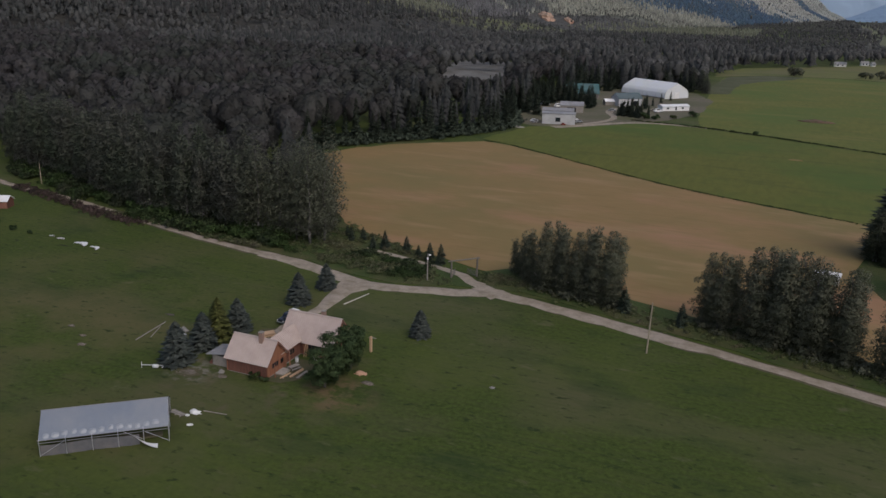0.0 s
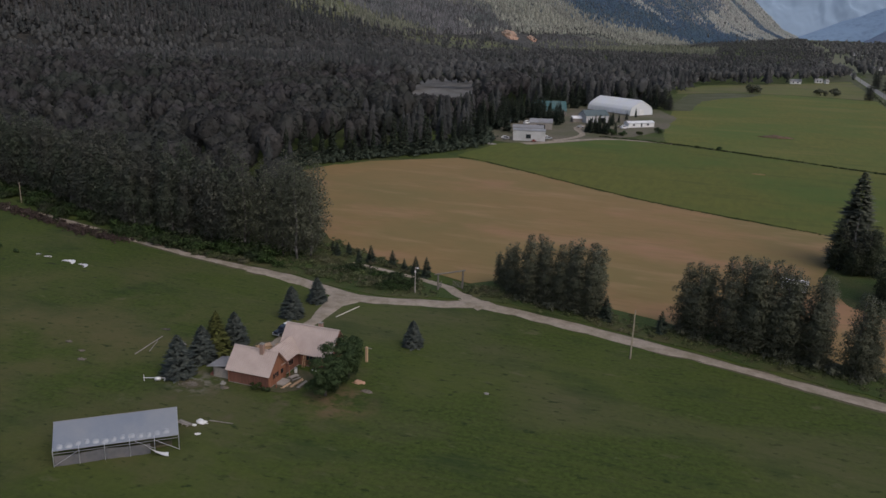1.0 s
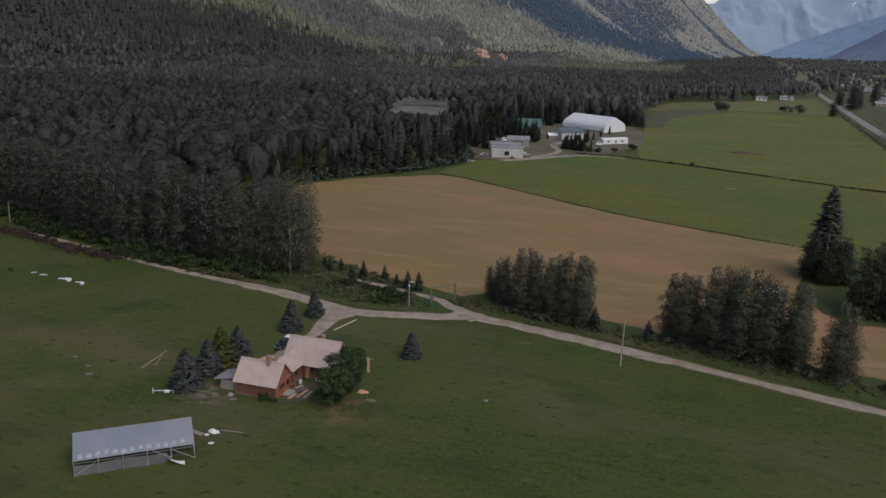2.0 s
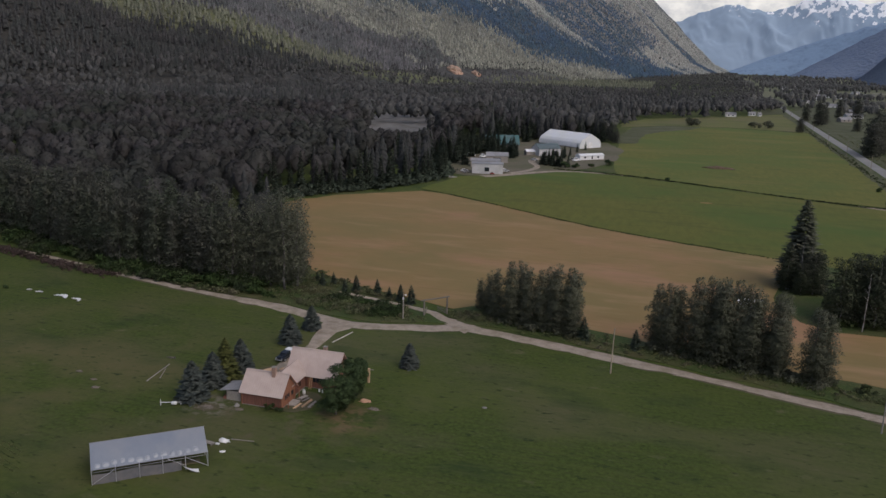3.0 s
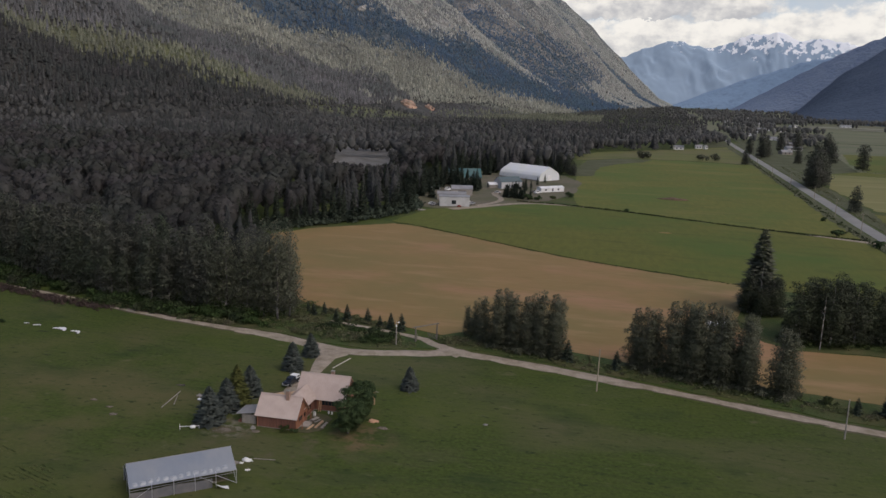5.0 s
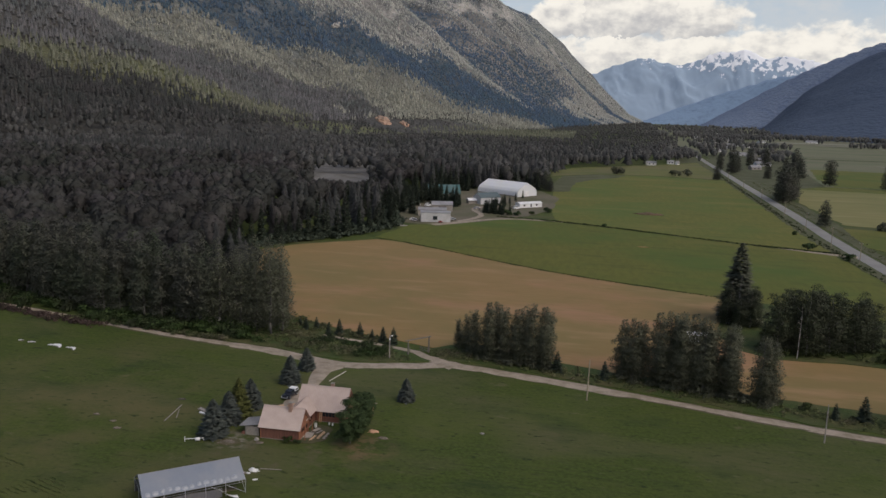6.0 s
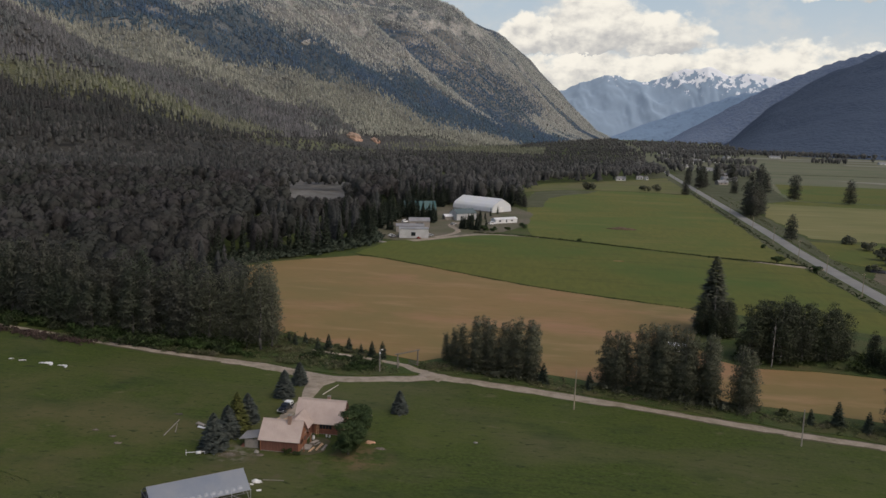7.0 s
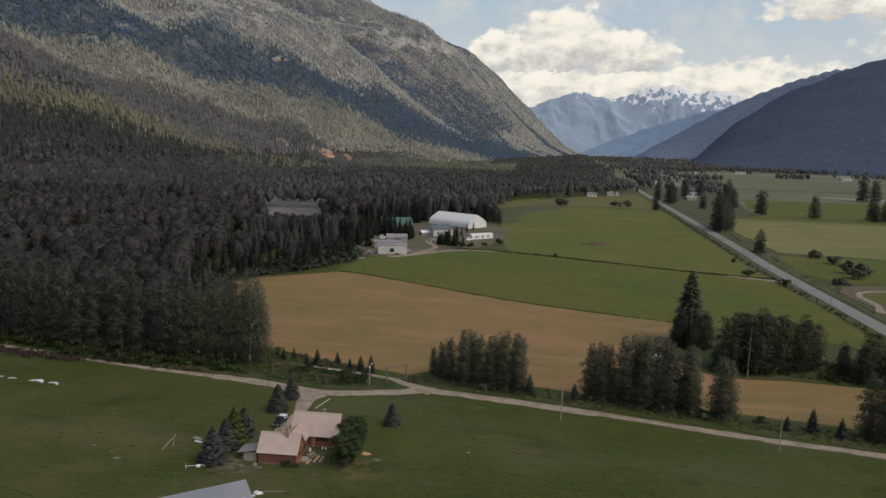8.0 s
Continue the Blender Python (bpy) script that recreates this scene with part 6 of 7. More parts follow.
log("peeled_log", (-63.4, 179.0), (-61.6, 187.2), 0.13, PEELED, "long pale peeled log lying in the grass")
log("pole_on_grass", (-89.6, 145.2), (-90.6, 154.6), 0.11, GREY_WOOD, "long grey pole lying in the grass")
log("pole_on_grass", (-88.0, 147.4), (-90.0, 152.4), 0.09, GREY_WOOD, "long grey pole lying in the grass")
log("pole_on_grass", (-60.5, 128.4), (-56.4, 128.9), 0.09, GREY_WOOD, "thin grey pole lying in the grass")


def heap(name, x, y, rx, ry, h, mat, label, category, seed=0):
    """A low uneven mound of loose stuff, with a few lumps on it."""
    ob = thing(name, label, category, pose(x, y, 0))
    rng = np.random.default_rng(seed + int(abs(x)))
    bm = bmesh.new()
    g = bmesh.ops.create_icosphere(bm, subdivisions=3, radius=1)
    for v in g["verts"]:
        k = 1 + 0.38 * noise.noise(v.co * 2.0 + Vector((x, y, 0))) + 0.28 * noise.noise(v.co * 5)
        v.co = Vector((v.co.x * rx * k, v.co.y * ry * k, max(v.co.z, -0.08) * h * k * (1 + 0.4 * noise.noise(v.co * 4 + Vector((y, x, 0))))))
    part("mound", bm, mat, ob, smooth=True)
    for _ in range(16):
        a, d, s = rng.uniform(0, 6.28), rng.uniform(0.4, 1.35), rng.uniform(0.06, 0.18)
        bm = bmesh.new()
        g = bmesh.ops.create_icosphere(bm, subdivisions=1, radius=s)
        bmesh.ops.transform(bm, matrix=pose(math.cos(a) * d * rx, math.sin(a) * d * ry, s * 0.5) @ Matrix.Diagonal((1.3, 0.9, 0.7, 1)), verts=g["verts"])
        part("lump", bm, mat, ob)
    return ob


heap("sawdust_heap", -44.4, 151.0, 0.95, 0.7, 0.4, SAWDUST, "orange sawdust heap in the grass", "heap")
heap("gravel_heap", -41.4, 148.2, 1.1, 0.55, 0.2, RUBBLE, "flat grey heap of stones", "heap")
heap("gravel_heap", -71.8, 138.4, 1.7, 1.0, 0.14, RUBBLE, "pale spread heap of gravel", "heap")
heap("gravel_heap", -65.4, 139.6, 0.8, 0.5, 0.3, RUBBLE, "weedy grey rubble heap by the wall", "heap")
heap("plastic_wrap", -61.4, 127.5, 0.9, 0.5, 0.5, WHITE, "crumpled white plastic bundle in the grass", "plastic")
heap("plastic_scrap", -59.6, 124.0, 0.3, 0.25, 0.2, WHITE, "small white plastic scrap", "plastic")
heap("plastic_scrap", -61.9, 126.2, 0.25, 0.2, 0.15, WHITE, "small white plastic scrap", "plastic")
heap("stone_block", -21.5, 155.8, 0.4, 0.3, 0.25, STONE, "lone grey stone in the meadow", "stone")
heap("brush_heap", -97.2, 139.4, 0.8, 0.5, 0.15, RUBBLE, "low heap of clods on bare ground", "heap")
heap("brush_heap", -105.6, 145.2, 0.7, 0.4, 0.10, RUBBLE, "flat clods lying on bare ground", "heap")
heap("brush_heap", -100.2, 142.6, 0.5, 0.3, 0.12, RUBBLE, "small heap of clods on bare ground", "heap")
heap("brush_heap", -92.6, 158.2, 0.8, 0.35, 0.2, BARK, "dark rotten log end in the grass", "heap")
heap("boulder", -66.6, 141.0, 0.5, 0.4, 0.5, STONE, "pale stone beside the house wall", "stone")
heap("rubble_heap", -70.4, 143.6, 0.7, 0.5, 0.6, RED_BOARD, "reddish scrap heap beside the lean-to", "heap")


def sheet_on_grass(x, y, L, w, curve, rz, label):
    ob = thing("plastic_sheet", label, "plastic", pose(x, y, 0, 0, 0, rz), "white plastic sheets")
    rng = np.random.default_rng(int(abs(x)))
    me = film(30, 7, lambda u, v: ((u - 0.5) * L, curve * math.sin(u * 3.14) + (v - 0.5) * w * (0.35 + 0.65 * math.sin(u * 3.14 * 0.9 + 0.2)), 0.12 + 0.16 * abs(math.sin(u * 17 + v * 4)) + 0.05 * rng.random()), WHITE, 0.1)
    part("fold", me, None, ob)
    part("weight_stone", boxes(((L * 0.3, 0, 0.14), (0.4, 0.3, 0.28)), bevel=0.05), STONE, ob)


sheet_on_grass(-145.8, 186.2, 4.6, 1.6, 1.2, -15, "crumpled white plastic sheet lying in the field")
sheet_on_grass(-140.2, 185.2, 3.6, 1.0, 1.0, -25, "narrow white plastic sheet lying in the field")
sheet_on_grass(-154.0, 187.8, 2.2, 0.7, 0.3, 10, "small white plastic sheet lying in the field")
sheet_on_grass(-158.0, 188.6, 1.4, 0.5, 0.2, 20, "small white plastic sheet lying in the field")

tank = thing("water_tank", "white water tank on its side with a pipe frame", "tank", pose(-77.8, 137.2, 0, 0, 0, 25))
bm = tube(bmesh.new(), (-0.5, 0, 0.5), (0.5, 0, 0.5), 0.33, n=20)
bmesh.ops.bevel(bm, geom=[e for e in bm.edges if e.calc_face_angle(0) > 1], offset=0.08, segments=3, affect="EDGES")
part("vessel", bm, WHITE, tank, "", None, True)
part("pipe", tube(bmesh.new(), (-2.6, 0.3, 0.6), (1.2, 0.1, 0.6), 0.06), WHITE, tank)
part("stand", boxes(((-2.5, 0.3, 0.5), (0.08, 0.08, 1.4)), ((1.2, 0.1, 0.3), (0.08, 0.9, 0.08))), WHITE, tank)

ladder = thing("ladder", "pale wooden ladder leaning on the red wall", "ladder", pose(-56.9, 152.7, 0, -18, 0, 0))
for x in (-0.22, 0.22):
    part("rail", boxes(((x, 0, 1.3), (0.06, 0.09, 2.6))), LUMBER, ladder)
for i in range(7):
    part("rung", boxes(((0, 0, 0.3 + i * 0.34), (0.44, 0.05, 0.05))), LUMBER, ladder)

for x, y, lb in ((-57.0, 150.2, "white plastic barrel by the door"), (-54.6, 152.2, "white bucket by the house wall"), (-53.8, 152.0, "white bucket by the house wall")):
    ob = thing("barrel", lb, "barrel", pose(x, y, 0.02))
    s = 1.0 if "barrel" in lb else 0.6
    part("shell", tube(tube(bmesh.new(), (0, 0, 0), (0, 0, 0.45 * s), 0.27 * s, 0.31 * s, 16), (0, 0, 0.45 * s), (0, 0, 0.9 * s), 0.31 * s, 0.27 * s, 16), WHITE, ob)
    part("lid", tube(bmesh.new(), (0, 0, 0.9 * s), (0, 0, 0.96 * s), 0.28 * s, n=16), STEEL, ob)
bench = thing("picnic_table", "weathered picnic table in front of the porch", "table", pose(-55.8, 147.4, 0, 0, 0, -20))
part("tabletop", boxes(*(((k * 0.18, 0, 0.75), (0.16, 1.9, 0.05)) for k in (-2, -1, 0, 1, 2))), GREY_WOOD, bench)
for k in (-0.75, 0.75):
    part("seat", boxes(((k, 0, 0.45), (0.28, 1.9, 0.05))), GREY_WOOD, bench)
    part("leg", boxes(((-0.35, k, 0.38), (0.1, 0.06, 0.82), 0, 0, 24), ((0.35, k, 0.38), (0.1, 0.06, 0.82), 0, 0, -24), ((0, k, 0.42), (1.6, 0.06, 0.09))), GREY_WOOD, bench)
patch("yard_earth", [(-73.6, 137), (-70.6, 136.8), (-69, 138.4), (-70, 140), (-72.5, 140.2), (-75, 139)], 0.06, WORN, "bare trodden earth beside the house", "earth", 0.6, 1.5)
patch("yard_earth", [(-58, 141.4), (-55, 141.8), (-53, 144), (-52.8, 150), (-54.5, 151.5), (-57.5, 151.5)], 0.06, WORN, "bare trodden earth before the porch", "earth", 0.6, 1.5)
patch("yard_earth", [(-71, 150.5), (-66, 150), (-63, 152), (-63.5, 160), (-68, 162.5), (-71.5, 160)], 0.06, WORN, "bare trodden earth behind the house", "earth", 0.6, 1.5)

# ---- the farmyard across the fields ----
def shed(name, label, x, y, rz, L, W, eave, ridge, wall, roof, over=0.3, openings=(), category="shed", group=""):
    """A gabled building: ridge along x, origin at the front left corner, front towards -y. openings: x, z, w, h on the front."""
    ob = thing(name, label, category, pose(x, y, float(valley(x, y)), 0, 0, rz), group)
    part("wall", board_wall(L, eave, 0.2, 0.9), wall, ob)
    part("wall", board_wall(L, eave, 0.2, 0.9), wall, ob, "", pose(L, W, 0, 0, 0, 180))
    part("gable_wall", gable(W, eave, ridge - 0.15), wall, ob, "", pose(L + 0.003, 0.003, 0, 0, 0, 90) @ Matrix.Diagonal((0.999, 1, 1, 1)))
    part("gable_wall", gable(W, eave, ridge - 0.15), wall, ob, "", pose(-0.003, W - 0.003, 0, 0, 0, -90) @ Matrix.Diagonal((0.999, 1, 1, 1)))
    k = (ridge - eave) / (W / 2)
    part("roof", ribbed_slope(L + 2 * over, (W / 2, ridge), (-over, eave - k * over), 0.15, 0.9), roof, ob, "", pose(-over, 0, 0.08))
    part("roof", ribbed_slope(L + 2 * over, (W / 2, ridge), (W + over, eave - k * over), 0.15, 0.9), roof, ob, "", pose(-over, 0, 0.08))
    for ox, oz, w, h, *kind in openings:
        if kind:
            part("door", boxes(((ox, -0.08, oz), (w, 0.1, h)), ((ox, -0.10, oz), (w + 0.25, 0.06, h + 0.2)), bevel=0.02), DARK if kind[0] == "dark" else WHITE, ob)
        else:
            window(ob, pose(ox, -0.06, oz), w, h, 2, DARK)
    return ob


shed("farm_shed", "long white metal-clad farm shed with a dark window", -100.6, 467.6, 14, 18, 9, 5.8, 6.5, DUSTY_WHITE, GREY_ROOF, openings=((8.6, 2.6, 2.6, 2.2),))
# the 14 m dark panel paints the shade inside the open front
shed("pole_shed", "pole shed with a grey metal roof, a dark panel as its shaded open front", -107.8, 494, 13, 18, 8, 4.0, 5.3, GREY_WOOD, GREY_ROOF, openings=((9, 1.6, 14, 2.8, "dark"),))
shed("pole_shed", "weathered shed with a grey metal roof", -104.5, 522, 13, 14, 9, 4.2, 6.2, GREY_WOOD, GREY_ROOF, openings=((7, 1.6, 5, 2.8, "dark"),))
shed("workshop", "white workshop with a faded teal metal roof", -78, 572, 38, 17, 11, 5.0, 8.2, DUSTY_WHITE, GREY_TEAL, openings=((12, 1.8, 4, 3.2, "dark"), (4, 2.4, 1.6, 1.2)))
shed("farm_house", "wide house with a teal metal roof among trees", -122, 602, 20, 24, 13, 3.6, 9.5, GREY_WOOD, TEAL, 0.6, openings=((5, 1.8, 2, 1.4), (11, 1.8, 2, 1.4), (19, 1.8, 2, 1.4)), category="house")
shed("trailer_home", "long low white trailer home in the yard", -48.6, 563, 42, 20, 5.5, 3.0, 4.0, WHITE, WHITE, openings=((4, 1.8, 1.4, 1.0), (10, 1.6, 0.9, 1.9, "dark"), (15, 1.8, 1.4, 1.0)), category="trailer")
shed("garden_shed", "small shed beside the workshop", -87, 573, 30, 8, 5, 2.6, 4.0, GREY_WOOD, WHITE)
shed("small_barn", "small red shed with a white metal roof", -197.5, 201.6, 24, 5.5, 4.2, 2.3, 3.6, RED_BOARD, WHITE, openings=((2.6, 1.0, 1.0, 1.8, "dark"),))
shed("trailer_home", "white trailer half hidden behind trees", 31.0, 243.4, -8, 6, 2.6, 2.3, 2.9, WHITE, WHITE, openings=((1.5, 1.4, 1.0, 0.7), (4.3, 1.4, 1.0, 0.7)), category="trailer")

# the fabric arena: hoops under white cloth
arena = thing("fabric_barn", "huge white fabric-covered hoop barn", "barn", pose(-57, 634, 0, 0, 0, 145))
AL, AW, AH = 43.0, 25.0, 11.0
prof = [(0, 0), (0.2, 2.2), (0.7, 4.4), (2.2, 6.2), (7.0, 8.6), (AW / 2, AH)]
prof = prof + [(AW - a, b) for a, b in prof[-2::-1]]


def arena_skin(u, v):
    i = v * (len(prof) - 1)
    j = min(int(i), len(prof) - 2)
    (ax, az), (bx, bz) = prof[j], prof[j + 1]
    t = i - j
    return (u * AL, -(ax + (bx - ax) * t), az + (bz - az) * t + 0.10 * abs(math.sin(u * 3.14 * 10)))


part("cover", film(81, 41, arena_skin, FABRIC, 0.1), None, arena, "taut white cloth over hoops")
for xx in (0.0, AL - 0.2):
    end = part("end_wall", prism(bmesh.new(), [(a + 0.02 * (AW / 2 - a), b * 0.985) for a, b in prof], 0.2, pose(xx, 0, 0, 0, 0, -90)), FABRIC, arena)
    part("door", boxes(((xx, -AW / 2, 2.2), (0.3, 5, 4.4)), bevel=0.03), WHITE, end, "white sliding door")
for i in range(11):
    for yy in (-0.1, -AW + 0.1):
        part("hoop", boxes(((AL * i / 10, yy, 1.8), (0.15, 0.2, 3.6))), STEEL, arena)
for yy in (0.12, -AW - 0.12):
    part("base_wall", boxes(((AL / 2, yy, 0.5), (AL, 0.2, 1.0))), GREY_WOOD, arena)


def parked(name, x, y, rz, L, W, h, paint, label, category="vehicle"):
    """A small parked vehicle: rounded body, cabin, wheels."""
    ob = thing(name, label, category, pose(x, y, 0.05, 0, 0, rz), "vehicles in the yard")
    part("body", boxes(((0, 0, 0.35 + h * 0.22), (L, W, h * 0.44)), bevel=0.12), paint, ob)
    part("cabin", boxes(((-L * 0.05, 0, 0.35 + h * 0.62), (L * 0.5, W * 0.88, h * 0.42)), bevel=0.15), paint, ob)
    part("glazing", boxes(((-L * 0.05, 0, 0.35 + h * 0.62), (L * 0.44, W * 0.9, h * 0.26))), GLASS, ob)
    for a in (-1, 1):
        for b in (-1, 1):
            part("wheel", tube(bmesh.new(), (a * L * 0.32, b * W * 0.5 - 0.1, 0.32), (a * L * 0.32, b * W * 0.5 + 0.1, 0.32), 0.34, n=12), RUBBER, ob)


parked("car", -106.5, 472.5, 30, 4.4, 1.8, 1.5, WHITE, "white car parked beside the shed")
parked("car", -104.5, 468.0, 70, 4.4, 1.8, 1.5, GREY_ROOF, "grey car parked beside the shed")
parked("tractor", -88.5, 467.4, 5, 2.6, 1.3, 1.3, RED_PAINT, "small red tractor in front of the shed")
parked("car", -88.0, 490, 20, 4.6, 1.9, 1.6, WHITE, "pale car parked by the pole shed")
parked("car", -83.5, 482, 60, 4.6, 1.9, 1.5, STEEL, "silver car parked on the farm track")
parked("trailer", -121, 548, 15, 6, 2.3, 2.6, WHITE, "white travel trailer parked among the trees", "trailer")
parked("trailer", -112, 545, 60, 5, 2.2, 2.4, WHITE, "small white travel trailer by the shed", "trailer")
parked("car", -77, 545, 40, 4.5, 1.8, 1.5, STEEL, "silver car parked by the workshop")
parked("car", -70, 556, 80, 4.5, 1.8, 1.5, GREY_WOOD, "dusty car parked by the workshop")
parked("trailer", -50.5, 556, 40, 5, 2.2, 2.4, WHITE, "small white travel trailer in the yard", "trailer")
parked("car", -53.5, 560, 20, 4.4, 1.8, 1.5, GREY_WOOD, "dusty car beside the trailer home")
heap("earth_heap", 41, 563.5, 9.5, 3.4, 1.3, HEAP, "long bare earth heap in the green field", "heap")
heap("straw_scatter", 28.6, 421, 3.2, 2.0, 0.25, STRAW, "pale scatter of straw in the field", "heap")
heap("gravel_heap", -108, 448, 3.5, 1.8, 0.6, STONE, "pale heap of stones at the forest's edge", "heap")
heap("earth_heap", 163, 428, 5, 3, 1.4, DARK, "dark compost heap by the paddock", "heap")

# houses up the road
for x, y, rz, L, lb, rf in ((236, 1215, 15, 22, "farmhouse with a pale roof beside the road", GREY_ROOF), (212, 1120, 30, 16, "grey-roofed bungalow among trees", GREY_ROOF), (76, 1128, 5, 13, "small white house at the wood's edge", GREY_ROOF), (108, 1172, 12, 9, "small white cabin at the wood's edge", WHITE), (120, 1165, 50, 6, "small pale cabin at the wood's edge", WHITE), (250, 1500, 0, 24, "white-walled house up the valley", WHITE), (330, 1850, 10, 26, "pale barn up the valley", WHITE), (275, 2300, 20, 30, "pale barn up the valley", WHITE), (640, 2500, 0, 34, "white barn across the valley", WHITE), (262, 1340, 25, 15, "grey-roofed bungalow among trees", GREY_ROOF), (290, 1420, 5, 18, "pale bungalow among trees", WHITE), (232, 1600, 40, 22, "white-walled house up the valley", WHITE), (410, 1980, 10, 22, "white-walled house up the valley", WHITE), (560, 2260, 0, 28, "pale barn up the valley", WHITE), (1000, 2300, 5, 30, "low white barn across the valley", WHITE), (760, 2050, 5, 26, "low white barn across the valley", WHITE)):
    shed("valley_house", lb, x, y, rz, L, L * 0.5, 2.8 + L * 0.03, 4.6 + L * 0.09, WHITE if L > 20 or L < 14 else GREY_WOOD, GREY_ROOF, 0.5, openings=((L * 0.3, 1.8, 1.6, 1.3), (L * 0.7, 1.8, 1.6, 1.3)), category="house", group="houses up the valley")

rngh = np.random.default_rng(88)
for x, y in ((315, 2389), (358, 2306), (399, 2461), (500, 2549), (384, 2638), (388, 2252), (300, 1890), (262, 1760), (330, 2110), (240, 1890), (420, 2140), (280, 2050), (470, 2330), (600, 2700)):
    L = rngh.uniform(14, 26)
    shed("valley_house", "pale house among trees in the far village", x, y, rngh.uniform(-20, 40), L, L * 0.55, 3.2, 6.4, WHITE, GREY_ROOF if rngh.random() < 0.6 else WHITE, 0.5, openings=((L * 0.3, 1.8, 1.6, 1.3), (L * 0.7, 1.8, 1.6, 1.3)), category="house", group="houses up the valley")

# paddock by the road
patch("paddock_earth", [(150, 402), (160, 424), (178, 430), (230, 428), (230, 330), (160, 340), (152, 360)], 0.10, EARTH, "brown bare earth round the paddock", "earth", 1.0, 4)
patch("paddock_green", [(160, 396), (168, 404), (225, 404), (225, 345), (168, 352), (160, 366)], 0.13, FIELD, "mown green oval inside the paddock", "grass", 0.6, 4)
ribbon("paddock_track", [(150, 350), (156, 372), (157, 394), (166, 408), (190, 412), (230, 410)], 4.0, 0.16, GRAVEL, "pale sandy track round the paddock", "road")
patch("field_corner", [(150, 470), (156, 545), (230, 540), (560, 495), (560, 440), (200, 440), (165, 432)], 0.07, FIELD, "green pasture behind the paddock", "field")
patch("field_flat", [(205, 842), (240, 878), (640, 862), (620, 800), (400, 806)], 0.07, FIELD, "green pasture beyond the dry field", "field")

sheet("field_valley_end", np.linspace(172, 2300, 14), np.linspace(1486, 3700, 12), lambda x, y: valley(x, y) + 0.7, FIELD_DULL, "grey-green pasture at the valley's end", "field")
for fx, fy, fw, fd in ((640, 1900, 900, 60), (540, 2060, 700, 45), (700, 2200, 900, 80), (900, 2330, 700, 60), (470, 2160, 230, 60)):
    sheet("field_stripe", np.linspace(fx, fx + fw, 5), np.linspace(fy, fy + fd, 4), lambda x, y: valley(x, y) + 1.5, FIELD_STRIPE, "pale strip of cut hay", "field")
patch("field_east", [(232, 300), (232, 438), (560, 436), (1500, 420), (1500, 860), (640, 868), (570, 500), (236, 330)], 0.055, FIELD_OLIVE, "olive rough pasture east of the road", "field")
def on_slope(x, y, turn=0.0):
    """A place on the mountain side, its z along the slope's normal."""
    e = 14.0
    gx = float(height(x + e, y) - height(x - e, y)) / (2 * e)
    gy = float(height(x, y + e) - height(x, y - e)) / (2 * e)
    up = Vector((-gx, -gy, 1)).normalized()
    return Matrix.Translation((x, y, float(height(x, y)))) @ up.to_track_quat("Z", "Y").to_matrix().to_4x4() @ pose(0, 0, 0, 0, 0, turn)


def crag(name, label, x, y, L, W, h, turn, mat, category, seed):
    """Bare ground or rock on the mountain side: a broken face with ledges and a few loose blocks."""
    ob = thing(name, label, category, on_slope(x, y, turn), "outcrops on the mountain")
    for i, (ox, oy, k) in enumerate(((0, 0, 1.0), (0.55, 0.35, 0.5), (-0.6, -0.3, 0.45), (0.1, -0.6, 0.35))):
        bm = bmesh.new()
        g = bmesh.ops.create_icosphere(bm, subdivisions=3 if i == 0 else 2, radius=1)
        o = Vector((seed * 3.7, i * 5.1, 0))
        for v in g["verts"]:
            q = 1 + 0.5 * noise.noise(v.co * 1.6 + o) + 0.45 * noise.noise(v.co * 4 + o)
            step = 0.35 * round(3 * noise.noise(v.co * 2.3 + o)) / 3
            v.co = Vector((v.co.x * L * k * q + ox * L, v.co.y * W * k * q + oy * W, (v.co.z + step) * h * k * q))
        part("face" if i == 0 else "ledge", bm, mat, ob)
    return ob


CRAG = shade("pale_crag_rock", (0.30, 0.285, 0.255), (0.42, 0.40, 0.365), (0.22, 0.20, 0.165), fine=0.12, broad=0.03, bump=0.8, dist=3.0)
crag("earth_slide", "orange bare earth slide at the mountain's foot", -502, 1925, 30, 17, 9, 70, SLIDE, "earth", 1)
crag("earth_slide", "small pale earth slip beside the orange slide", -455, 1950, 20, 9, 6, 60, SLIDE, "earth", 2)
for i, (x, y, L, W, turn) in enumerate(((-1014, 2604, 34, 9, 20), (-987, 2659, 30, 8, 15), (-975, 2762, 12, 8, 40), (-884, 3389, 24, 18, 60), (-850, 3485, 26, 16, 20), (-789, 2714, 26, 7, 80), (-769, 2373, 15, 9, 30), (-750, 2402, 13, 7, 10), (-710, 2521, 14, 6, 25), (-658, 2705, 14, 8, 70), (-1056, 2233, 9, 6, 30), (-558, 2899, 26, 7, 75), (-495, 3163, 18, 12, 60), (-1014, 2057, 7, 5, 0), (-32, 4300, 20, 11, 80), (-5, 4080, 26, 9, 75), (30, 3939, 22, 7, 80), (-64, 3715, 16, 6, 70))):
    crag("rock_outcrop", "pale bare rock outcrop on the forested mountain side", x, y, L, W, 5.5, turn, CRAG, "rock", 10 + i)

# ---- shrubs, hedges and roadside growth ----
def shrub_mesh(seed, n=260, size=0.2):
    rng = np.random.default_rng(seed)
    lobes = [((rng.uniform(-0.6, 0.6), rng.uniform(-0.6, 0.6), rng.uniform(0.25, 0.75)), (rng.uniform(0.3, 0.55), rng.uniform(0.3, 0.55), rng.uniform(0.25, 0.5))) for _ in range(6)]
    return leafy(rng, lobes, n, size)


